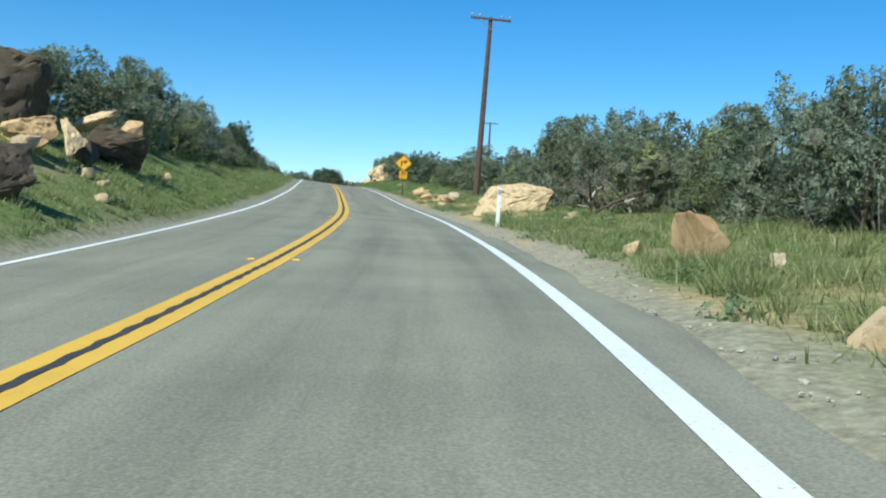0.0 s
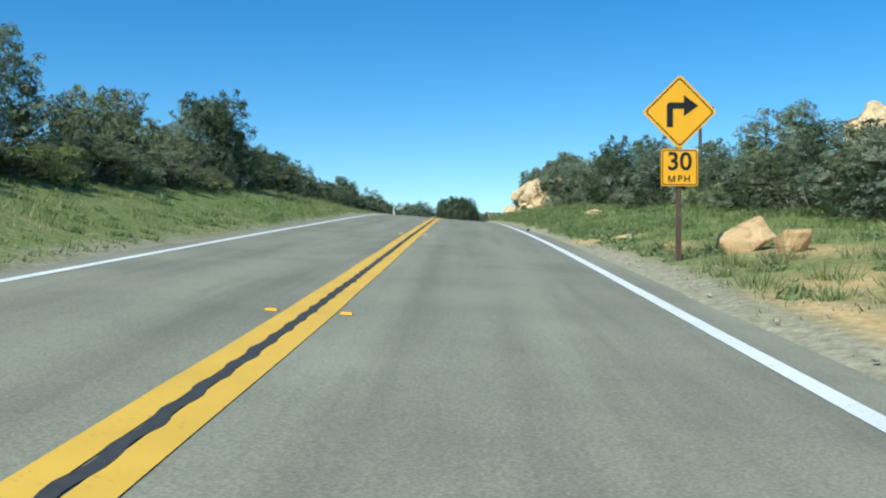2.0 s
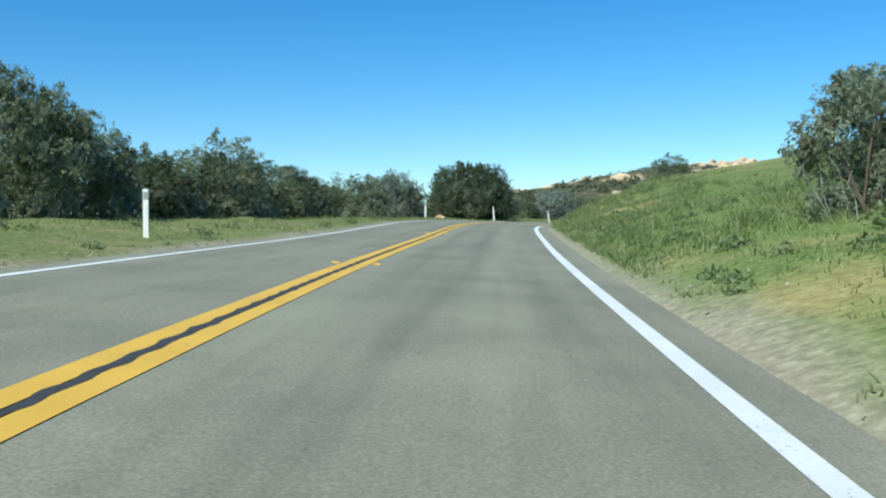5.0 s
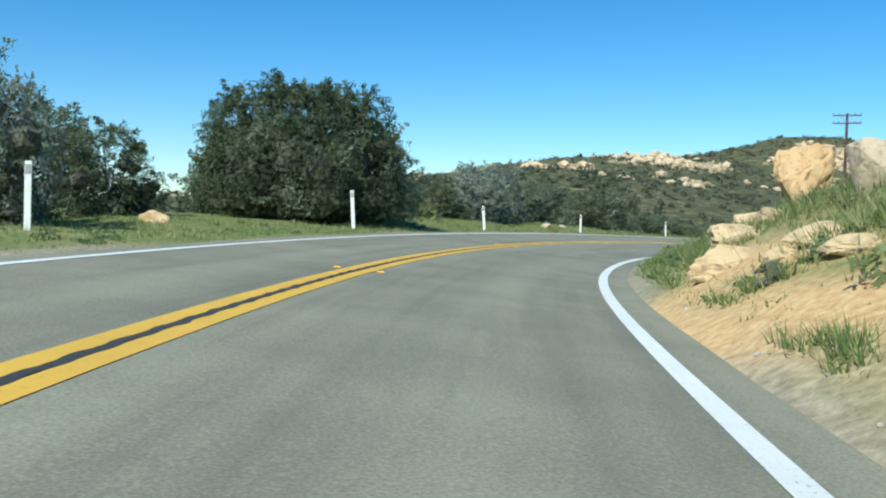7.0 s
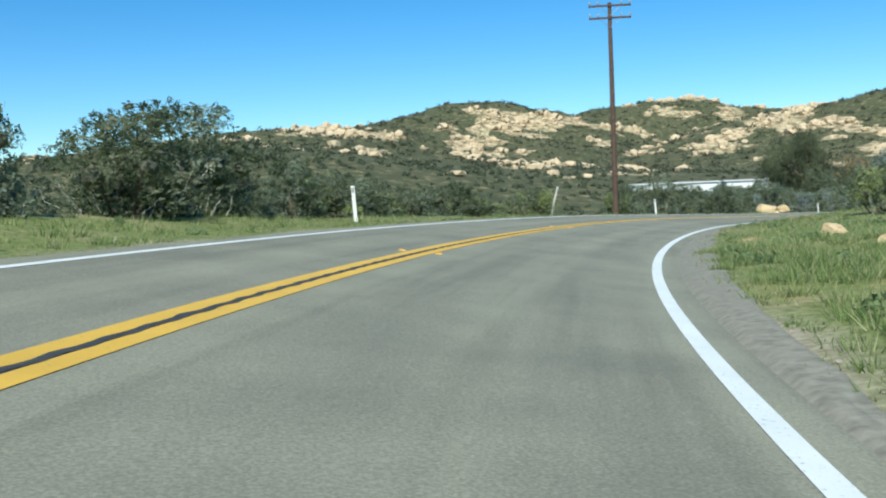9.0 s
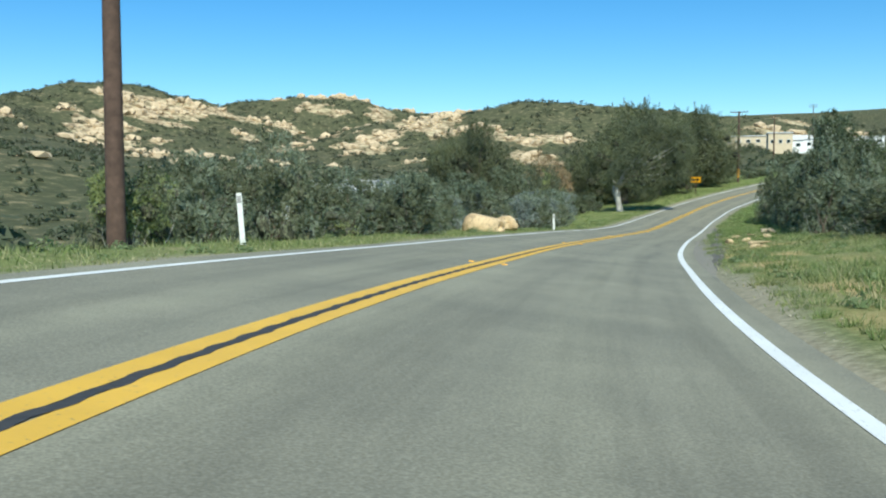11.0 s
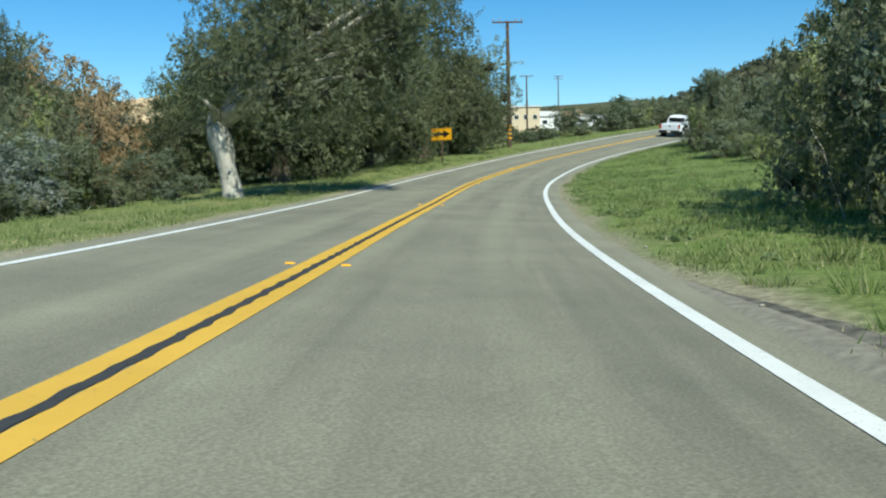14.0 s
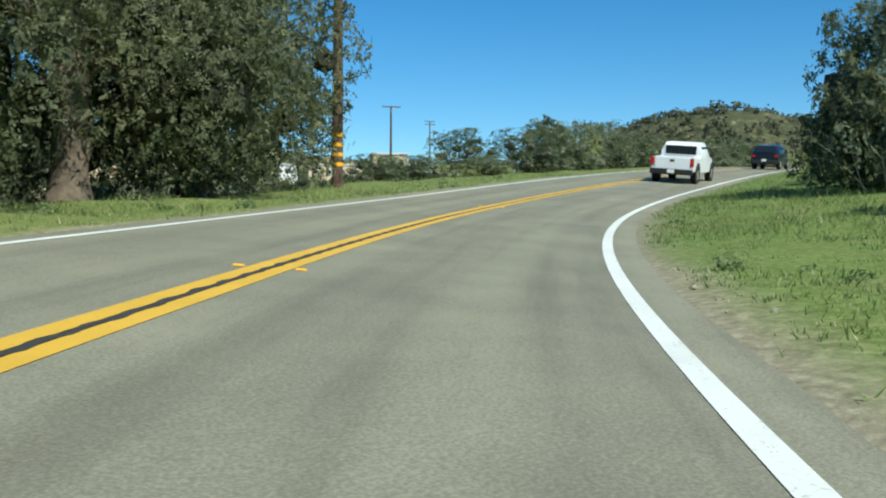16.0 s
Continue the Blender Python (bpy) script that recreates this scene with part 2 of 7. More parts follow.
M_ROCK_PALE = rock_material("pale_granite", (0.52, 0.41, 0.28), (0.24, 0.18, 0.12), (0.46, 0.34, 0.21))
M_LEAF_GREY = leaf_material("grey_green_leaves", (0.052, 0.071, 0.039), (0.150, 0.185, 0.106), (0.354, 0.398, 0.300), 0.05)
M_LEAF_OLIVE = leaf_material("olive_leaves", (0.047, 0.058, 0.027), (0.117, 0.133, 0.062), (0.255, 0.265, 0.145), 0.055)
M_LEAF_OAK_LIGHT = leaf_material("sunlit_oak_leaves", (0.044, 0.055, 0.02), (0.132, 0.148, 0.056), (0.33, 0.34, 0.16), 0.055)
M_LEAF_DARK = leaf_material("dark_green_leaves", (0.021, 0.035, 0.015), (0.063, 0.088, 0.035), (0.168, 0.195, 0.098), 0.055)
M_LEAF_OAK = leaf_material("oak_leaves", (0.028, 0.036, 0.014), (0.08, 0.094, 0.037), (0.25, 0.26, 0.125), 0.06)
M_LEAF_BLUE = leaf_material("silver_blue_leaves", (0.072, 0.088, 0.076), (0.168, 0.200, 0.186), (0.360, 0.388, 0.384), 0.05)
M_LEAF_RUST = leaf_material("rusty_leaves", (0.124, 0.071, 0.027), (0.300, 0.185, 0.071), (0.531, 0.354, 0.160), 0.06)
M_LEAF_LIME = leaf_material("yellow_green_leaves", (0.088, 0.106, 0.021), (0.231, 0.265, 0.062), (0.442, 0.478, 0.142), 0.045)
# fill for shrub crowns: inner twigs with their shade in the colour
M_SHADE_FILL = plain("shaded_twigs", (0.10, 0.10, 0.066), 0.95, vary=0.8, scale=17, bump=0.05)
# near-black fill that puts the deep shade of oak crowns into colour
M_OAK_SHADE_FILL = plain("shaded_oak_twigs", (0.036, 0.037, 0.022), 0.95, vary=0.6, scale=12)
M_BARK = plain("bark", (0.13, 0.10, 0.075), 0.95, vary=0.4, scale=6, bump=0.03)
M_PALE_BARK = plain("pale_bark", (0.42, 0.39, 0.34), 0.9, vary=0.3, scale=5, bump=0.04)
M_POLE = plain("weathered_pole", (0.095, 0.058, 0.042), 0.9, vary=0.35, scale=5, bump=0.01)
M_STEEL = plain("galvanised_steel", (0.42, 0.42, 0.40), 0.45, 0.7, vary=0.15)
M_POST = plain("white_post_paint", (0.72, 0.71, 0.66), 0.6, vary=0.12, scale=12)
M_SIGN = plain("sign_yellow", (0.84, 0.40, 0.015), 0.4, vary=0.05, scale=3)
M_CAR_WHITE = plain("white_car_paint", (0.78, 0.79, 0.80), 0.25, vary=0.03, scale=1)
M_CAR_NAVY = plain("navy_car_paint", (0.012, 0.018, 0.035), 0.2, vary=0.1, scale=1)
M_TYRE = plain("tyre_rubber", (0.018, 0.018, 0.018), 0.85, vary=0.2)
M_WINDOW = plain("dark_window_glass", (0.015, 0.018, 0.02), 0.06, spec=0.6, vary=0.1)
M_LAMP_RED = plain("red_lamp_glass", (0.45, 0.015, 0.015), 0.2, vary=0.1)
M_TRIM = plain("black_plastic_trim", (0.02, 0.02, 0.02), 0.6, vary=0.2)
M_STUCCO = plain("tan_stucco", (0.62, 0.50, 0.34), 0.9, vary=0.08, scale=1.5)
M_WHITE_WALL = plain("white_wall", (0.78, 0.77, 0.74), 0.85, vary=0.06, scale=1.5)
M_ROOF = plain("pale_roof", (0.55, 0.53, 0.50), 0.85, vary=0.12, scale=2)
M_BLACK = plain("sign_black", (0.012, 0.012, 0.012), 0.5, vary=0.2)
M_GLASS_CER = plain("porcelain", (0.35, 0.33, 0.31), 0.25)
M_REFLECTOR = plain("amber_reflector", (0.75, 0.38, 0.03), 0.3, vary=0.1)



def blade_material():
    m, nt, b = nodes_of("grass_blades", 0.7, spec=0.2)
    geo = nt.nodes.new("ShaderNodeNewGeometry")
    one = ramp(nt, geo.outputs["Random Per Island"], [(0.0, (0.15, 0.18, 0.06)), (0.5, (0.27, 0.295, 0.11)), (0.8, (0.41, 0.40, 0.18)), (1.0, (0.56, 0.49, 0.29))])
    patch = noise_node(nt, 0.16, 3, 0.6, place_of(nt))
    lush = nt.nodes.new("ShaderNodeAttribute")
    lush.attribute_name = "lush"
    one = mixed(nt, lush.outputs["Fac"], one, ramp(nt, geo.outputs["Random Per Island"], [(0.0, (0.07, 0.125, 0.037)), (0.5, (0.165, 0.25, 0.068)), (0.8, (0.285, 0.34, 0.13)), (1.0, (0.52, 0.46, 0.28))]))
    patch = mixed(nt, mixed(nt, 1.0, lush.outputs["Fac"], (0.35, 0.35, 0.35), "MULTIPLY"), patch, (0.3, 0.3, 0.3))
    col = mixed(nt, ramp(nt, patch, [(0.45, (0, 0, 0)), (0.68, (0.75, 0.75, 0.75))]), one, ramp(nt, geo.outputs["Random Per Island"], [(0.0, (0.16, 0.17, 0.06)), (1.0, (0.48, 0.41, 0.22))]))
    nt.links.new(col, b.inputs["Base Color"])
    thin = nt.nodes.new("ShaderNodeBsdfTranslucent")
    nt.links.new(col, thin.inputs["Color"])
    both = nt.nodes.new("ShaderNodeMixShader")
    both.inputs[0].default_value = 0.4
    nt.links.new(b.outputs[0], both.inputs[1])
    nt.links.new(thin.outputs[0], both.inputs[2])
    nt.links.new(both.outputs[0], nt.nodes["Material Output"].inputs["Surface"])
    return m


M_GRASS = blade_material()
M_SCRUB = leaf_material("far_scrub_leaves", (0.03, 0.042, 0.018), (0.075, 0.095, 0.045), (0.17, 0.185, 0.105))
M_HILL_ROCK = rock_material("hill_rock", (0.57, 0.44, 0.285), (0.30, 0.22, 0.14), (0.48, 0.34, 0.19))
M_GRAVEL = plain("gravel", (0.36, 0.325, 0.255), 0.95, vary=0.35, scale=3)
M_HILL_SCRUB = leaf_material("hill_scrub", (0.028, 0.036, 0.018), (0.066, 0.075, 0.04), (0.16, 0.165, 0.098))
M_WEED = leaf_material("weed_leaves", (0.07, 0.11, 0.03), (0.16, 0.22, 0.065), (0.28, 0.34, 0.13))

# ---- the line of the road ----
PLAN = [
    (-3.16, -23.79), (-1.88, 0.24), (-2.77, 24.31), (-5.33, 47.65),
    (-8.33, 70.34), (-11.53, 92.75), (-14.95, 114.90), (-17.62, 136.83),
    (-19.37, 158.21), (-18.60, 178.94), (-13.80, 199.05), (-4.92, 218.35),
    (7.58, 235.99), (23.14, 250.78), (39.98, 264.44), (57.45, 277.43),
    (75.42, 289.86), (93.94, 301.00), (113.83, 309.15), (135.18, 312.71),
    (157.08, 313.78), (179.06, 313.75), (201.02, 313.08), (222.96, 311.94),
    (244.88, 310.36),
]
PROFILE = [-1.17, 0.07, 1.23, 2.52, 3.98, 5.27, 6.19, 6.82, 7.45, 7.58, 7.52, 7.28, 6.89, 6.22, 5.51, 4.97, 5.21, 6.06, 7.53, 9.57, 11.67, 13.44, 14.90, 16.15, 17.27]
BANK = [4.1, 3.4, -0.3, -2.6, -3.0, -4.4, -4.1, -2.4, -3.2, -5.2, -6.8, -7.3, -5.8, -4.6, -4.7, -3.3, -3.4, -3.5, -4.3, -5.6, -4.1, -2.8, -2.4, -2.4, -2.3]
# how far the edge lines run from the yellow line, left and right
SIDE_L = [2.69, 2.74, 2.78, 2.78, 2.77, 2.71, 2.61, 2.53, 2.46, 2.36, 2.29, 2.32, 2.38, 2.45, 2.54, 2.62, 2.69, 2.69, 2.64, 2.61, 2.59, 2.58, 2.58, 2.59, 2.59]
SIDE_R = [2.83, 2.96, 3.07, 3.04, 3.00, 3.00, 2.97, 2.98, 3.04, 3.20, 3.38, 3.48, 3.49, 3.39, 3.25, 3.14, 3.04, 3.07, 3.15, 3.24, 3.25, 3.23, 3.21, 3.18, 3.15]
FIRST = -1.0


def spline(knots, s):
    k = np.asarray(knots, float)
    k = np.concatenate([[2 * k[0] - k[1]], k, [2 * k[-1] - k[-2]]])
    i = np.clip(np.floor(s).astype(int), 0, len(knots) - 2)
    a = s - i
    if k.ndim > 1:
        a = a[:, None]
    p0, p1, p2, p3 = k[i], k[i + 1], k[i + 2], k[i + 3]
    return p1 + 0.5 * a * (p2 - p0 + a * (2 * p0 - 5 * p1 + 4 * p2 - p3 + a * (3 * (p1 - p2) + p3 - p0)))


STEP = 0.04
ST = np.arange(0, len(PLAN) - 1 + 1e-6, STEP)
CX = spline(PLAN, ST)
CZ, CB = spline(PROFILE, ST), np.radians(spline(BANK, ST))
TAN = np.gradient(CX, axis=0)
TAN /= np.linalg.norm(TAN, axis=1)[:, None]
RIGHT = np.stack([TAN[:, 1], -TAN[:, 0]], 1)
EDGE_L, EDGE_R = spline(SIDE_L, ST), spline(SIDE_R, ST)
ALONG = np.concatenate([[0], np.cumsum(np.linalg.norm(np.diff(CX, axis=0), axis=1))])
ST = ST + FIRST


def road_at(st, lat):
    """World place on the road plane at station st, lat metres right of the yellow line."""
    p = [np.interp(st, ST, CX[:, n]) for n in (0, 1)]
    r = [np.interp(st, ST, RIGHT[:, n]) for n in (0, 1)]
    return Vector((p[0] + lat * r[0], p[1] + lat * r[1], np.interp(st, ST, CZ) + lat * np.tan(np.interp(st, ST, CB))))


def heading_at(st):
    r = [np.interp(st, ST, RIGHT[:, n]) for n in (0, 1)]
    return math.degrees(math.atan2(r[1], r[0]))


# height of the ground above the road's edge at 2, 5, 12 and 30 m outside the edge lines, by station
LEFT_BANK = [(-1, 0.5, 1.9, 3.2, 5), (0.9, 0.75, 2.1, 3.2, 5), (1.25, 0.5, 1.8, 3.0, 5), (2, 0.35, 1.4, 2.4, 4), (3, 0.3, 1.2, 2.0, 3), (4, 0.25, 1.0, 1.4, 2),
             (5, 0.15, 0.7, 0.9, 1), (6, 0.1, 0.4, 0.5, 0.3), (7, 0.03, 0.1, 0.0, -1), (8, 0.08, 0.25, 0.3, 0), (9, 0.12, 0.6, 0.5, -2.5), (9.6, 0.12, 0.6, 0.3, -3),
             (10, 0.08, 0.35, -0.3, -4), (11, 0.0, 0.1, -0.8, -4.5), (12, -0.02, -0.1, -1.0, -4.5), (13.5, 0.0, 0.05, -0.4, -2),
             (15, -0.05, -0.15, -0.6, -2), (16, 0.0, 0.0, -0.4, -2), (17.5, 0.05, 0.15, -0.2, -2), (23, 0.05, 0.2, 0.0, -1)]
RIGHT_BANK = [(-1, 0.1, 0.5, 1.0, 2), (1, 0.2, 0.6, 1.1, 2), (2, 0.15, 0.5, 1.0, 2), (3, 0.2, 0.5, 1.2, 2.5), (3.6, 0.35, 0.8, 1.7, 3),
              (4.2, 0.5, 1.05, 2.0, 3.5), (4.8, 0.55, 1.2, 2.3, 4), (5.6, 0.4, 1.0, 2.0, 3.5), (6.5, 0.5, 1.3, 2.4, 4), (7.2, 0.8, 2.1, 3.4, 5),
              (7.6, 0.95, 2.3, 3.4, 5), (8.05, 0.6, 1.7, 3.0, 4.5), (8.4, 0.3, 1.2, 2.6, 4), (9.2, 0.08, 0.3, 0.8, 2), (11, 0.1, 0.4, 0.8, 2), (12.3, 0.2, 0.5, 0.9, 2),
              (14, 0.05, 0.2, 0.5, 1.5), (16, 0.05, 0.2, 0.7, 2), (17.5, 0.1, 0.3, 1.0, 3), (23, 0.3, 0.8, 2, 5)]
RIDGES = [
    [(19, 648, 42), (55, 755, 51), (128, 824, 60), (152, 839, 68), (181, 851, 75), (210, 863, 78), (233, 855, 71), (262, 844, 60), (290, 866, 65), (312, 887, 73), (343, 871, 76), (371, 856, 76), (401, 837, 68), (423, 798, 63), (422, 749, 61), (413, 691, 63)],
    [(340, 730, 50), (378, 697, 54), (399, 680, 61), (415, 665, 61), (436, 644, 59), (520, 560, 47)],
    [(1000, 1140, 100), (1115, 977, 108), (1158, 907, 109), (1115, 773, 104), (969, 608, 85)],
    [(360, 440, 26), (378, 402, 37), (382, 390, 40), (385, 379, 47), (389, 366, 49), (392, 350, 45), (380, 300, 38)],
    [(-70, 440, 16), (-28, 443, 23), (-11, 444, 25), (5, 443, 22), (30, 520, 26), (49, 559, 33)],
    [(205, 290, 14), (233, 285, 22), (262, 275, 24), (300, 250, 20)],
    [(190, 350, 12), (245, 398, 19), (285, 432, 22), (350, 470, 24)],
]
RIDGE_WIDTH = [130, 120, 260, 70, 75, 45, 60]


def hill_height(x, y):
    """Height of the open country, away from the road."""
    base = 5.5 + 0.012 * np.clip(y - 150, 0, 900) + 2.2 * np.sin(x * 0.011 + 1) * np.cos(y * 0.013) - 0.02 * np.clip(-y, 0, 400) - 5 * np.exp(-((x - 70) ** 2 + (y - 330) ** 2) / 110 ** 2)
    out = base.copy()
    for pts, width in zip(RIDGES, RIDGE_WIDTH):
        for (x0, y0, z0), (x1, y1, z1) in zip(pts[:-1], pts[1:]):
            dx, dy = x1 - x0, y1 - y0
            a = np.clip(((x - x0) * dx + (y - y0) * dy) / (dx * dx + dy * dy), 0, 1)
            d = np.hypot(x - x0 - a * dx, y - y0 - a * dy)
            crest = z0 + a * (z1 - z0)
            fall = 1 / (1 + (d / width) ** 2 * 2.2) * np.clip(1.6 - d / width * 0.55, 0, 1)
            out = np.maximum(out, base + (crest - base) * np.minimum(fall, 1.0))
    return out


ROAD_PTS = CX[::5]


def ground_height(x, y):
    """Heights of the ground, and how far each place is outside the edge lines (negative on the road)."""
    x, y = np.atleast_1d(np.asarray(x, float)), np.atleast_1d(np.asarray(y, float))
    z, gap = np.empty(len(x)), np.empty(len(x))
    for s in range(0, len(x), 4000):
        xs, ys = x[s:s + 4000], y[s:s + 4000]
        k = np.argmin((xs[:, None] - ROAD_PTS[None, :, 0]) ** 2 + (ys[:, None] - ROAD_PTS[None, :, 1]) ** 2, axis=1) * 5
        for _ in range(2):
            off = (xs - CX[k, 0]) * TAN[k, 0] + (ys - CX[k, 1]) * TAN[k, 1]
            k = np.clip(k + np.round(off / 0.88).astype(int), 0, len(CX) - 1)
        px, py = xs - CX[k, 0], ys - CX[k, 1]
        lat = px * RIGHT[k, 0] + py * RIGHT[k, 1]
        far = np.hypot(px, py)
        lat = np.where(np.abs(lat) < far - 1.5, np.sign(lat) * far, lat)
        out = np.where(lat > 0, lat - EDGE_R[k], -lat - EDGE_L[k])
        edge = CZ[k] + np.clip(lat, -EDGE_L[k], EDGE_R[k]) * np.tan(CB[k])
        rise = np.zeros(len(xs))
        dd = np.clip(out, 0, 30)
        for bank, side in ((LEFT_BANK, lat <= 0), (RIGHT_BANK, lat > 0)):
            b = np.array(bank)
            hs = np.stack([np.interp(ST[k], b[:, 0], b[:, n]) for n in range(1, 5)], 1)
            kn, prev, ph = np.array([0.5, 2, 5, 12, 30.0]), 0.5, np.zeros(len(xs))
            h = np.zeros(len(xs))
            for n in range(4):
                a = np.clip((dd - kn[n]) / (kn[n + 1] - kn[n]), 0, 1)
                h = np.where(dd > kn[n], ph + a * (hs[:, n] - ph), h)
                ph = hs[:, n]
            rise = np.where(side, h, rise)
        t = np.clip((far - 30) / 90, 0, 1)
        t = t * t * (3 - 2 * t)
        z[s:s + 4000] = (edge + rise) * (1 - t) + t * hill_height(xs, ys)
        gap[s:s + 4000] = out
    return z, gap


LUSH_L = [(-1, 0.7), (2.3, 0.6), (3.5, 0.7), (5, 0.45), (8, 0.6), (11, 0.45), (14, 0.6), (16, 0.8), (23, 0.7)]
LUSH_R = [(-1, 0.2), (2.3, 0.3), (3, 0.9), (5.5, 0.9), (6.5, 0.75), (7.5, 0.5), (9, 0.6), (11, 0.5), (13, 0.45), (13.7, 0.8), (14.5, 1.0), (23, 1.0)]


def nearest(x, y):
    """For places: the index along the road, and the distance outside the edge line on the left (negative side) or right."""
    x, y = np.asarray(x, float), np.asarray(y, float)
    ks, out, right = np.empty(len(x), int), np.empty(len(x)), np.empty(len(x), bool)
    for s in range(0, len(x), 4000):
        xs, ys = x[s:s + 4000], y[s:s + 4000]
        k = np.argmin((xs[:, None] - ROAD_PTS[None, :, 0]) ** 2 + (ys[:, None] - ROAD_PTS[None, :, 1]) ** 2, axis=1) * 5
        lat = (xs - CX[k, 0]) * RIGHT[k, 0] + (ys - CX[k, 1]) * RIGHT[k, 1]
        ks[s:s + 4000], right[s:s + 4000] = k, lat > 0
        out[s:s + 4000] = np.where(lat > 0, lat - EDGE_R[k], -lat - EDGE_L[k])
    return ks, out, right


def lushness(x, y):
    """How green the grass is at places, by the stretch of road they lie beside."""
    k, _, right = nearest(x, y)
    return np.where(right, np.interp(ST[k], *np.array(LUSH_R).T), np.interp(ST[k], *np.array(LUSH_L).T))


VERGE_R = [(-1, 1.3), (0.9, 1.25), (1.6, 1.1), (2.7, 1.05), (3.1, 0.85), (5.5, 0.75), (6.8, 0.72), (9, 0.8), (23, 0.8)]
VERGE_L = [(-1, 0.72), (2.5, 0.72), (3.2, 0.85), (23, 0.85)]


def verge_width(x, y):
    """How far the bare gravel reaches outside the edge line before grass begins."""
    k, _, right = nearest(x, y)
    return np.where(right, np.interp(ST[k], *np.array(VERGE_R).T), np.interp(ST[k], *np.array(VERGE_L).T))


SAND = [(-0.5, 0.05), (0.9, 0.05), (1.0, 0.5), (1.3, 0.6), (1.75, 0.75), (1.95, 1.05), (2.4, 1.0), (2.6, 0.7), (3.4, 0.3), (4.2, 0.35), (4.4, 0.4), (6.5, 0.4), (7.0, 0.4), (7.2, 0.95), (7.62, 1.0), (7.72, 0.65),
        (8.05, 0.3), (8.5, 0.25), (9.0, 0), (9.3, 0.3), (9.8, 0.3), (11.3, 0.55), (12.2, 0.78), (13.5, 0.78), (13.75, 0.0)]


def sandy(x, y):
    """Share of bare orange soil on the right-hand banks."""
    x, y = np.asarray(x, float), np.asarray(y, float)
    k, off, right = nearest(x, y)
    cut = (ST[k] > 7.0) & (ST[k] < 7.8)
    near = np.interp(ST[k], *np.array(SAND).T) * np.where(cut, np.interp(off, [0.3, 0.55, 2.0, 4.2], [0, 1, 0.85, 0]), np.interp(off, [0.6, 1.1, 2.4, 4.2], [0, 1, 0.9, 0])) * right
    out = np.zeros(len(x))
    for n in np.nonzero(near > 0)[0]:
        patch = noise.noise(Vector((x[n] * 0.5, y[n] * 0.5, 8))) + 0.5 * noise.noise(Vector((x[n] * 1.6, y[n] * 1.6, 2)))
        out[n] = (near[n] + patch * 1.3 - (0.45 if cut[n] and off[n] < 1.4 else 0.75)) * 3.5
    return np.clip(out, 0, 1)


def crag(x, y):
    """Share of bare rock on the far hillsides."""
    z, gap = ground_height(x, y)
    high = z - 5.5 - 0.012 * np.clip(y - 150, 0, 900)
    out = np.zeros(len(x))
    ok = (gap > 110) & (high > 3) & (x > -160) & (x < 640) & (y > 330) & (y < 980)
    # the dark dome, the green shoulder and the knoll beyond the last bend carry little rock
    ok &= (np.hypot(x - 205, y - 872) > 55) & ~((x > 180) & (x < 330) & (y < 345) | (x > 300) & (y < 470))
    shy = np.where(np.hypot(x - 440, y - 655) < 95, 0.45, 0.0)
    for k in np.nonzero(ok)[0]:
        v = Vector((x[k], y[k], 0))
        n = 0.8 * noise.noise(v * 0.011 + Vector((0, 0, 7))) + 0.75 * noise.noise(v * 0.034 + Vector((0, 0, 3))) + 0.5 * noise.noise(v * 0.1 + Vector((0, 0, 5)))
        out[k] = (n - 0.2 - shy[k]) * 3.4
    # cliffs under the dome, the bluffs west of it and the broken ridge to the east
    for cx, cy, rx, ry, much in ((195, 800, 75, 55, 1.4), (72, 725, 55, 45, 1.3), (355, 800, 85, 65, 0.8), (270, 720, 140, 60, 0.3)):
        out = np.where(ok, out + much * np.exp(-((x - cx) / rx) ** 2 - ((y - cy) / ry) ** 2), out)
    return np.clip(out, 0, 1)


def ground_z(x, y):
    z, gap = ground_height([x], [y])
    return float(z[0]) + rough(x, y, float(gap[0]))


def rough(x, y, gap):
    if gap < 0.6:
        return 0.0
    w = min(1.0, (gap - 0.6) / 2.5)
    v = Vector((x, y, 0))
    return w * (0.16 * noise.noise(v * 0.35) + 0.07 * noise.noise(v * 1.3)) + (1.6 * noise.noise(v * 0.012) + 1.6 * noise.noise(v * 0.05) if gap > 150 else 0.0) * min(1, max(0, (gap - 150) / 150))


def mesh_object(name, verts, faces, mat, smooth=False):
    me = bpy.data.meshes.new(name)
    me.from_pydata([tuple(v) for v in verts], [], [tuple(f) for f in faces])
    if mat is not None:
        for one in mat if isinstance(mat, list) else [mat]:
            me.materials.append(one)
    if smooth:
        me.polygons.foreach_set("use_smooth", [True] * len(me.polygons))
    me.update()
    return new(name, me)


def part(name, bm, material, parent=None, label=""):
    """Links a bmesh as one mesh object under a thing or a part."""
    me = bpy.data.meshes.new(name)
    bm.to_mesh(me)
    bm.free()
    if material is not None:
        me.materials.append(material)
    ob = new(name, me)
    ob.parent = parent
    return tagged(ob, label)


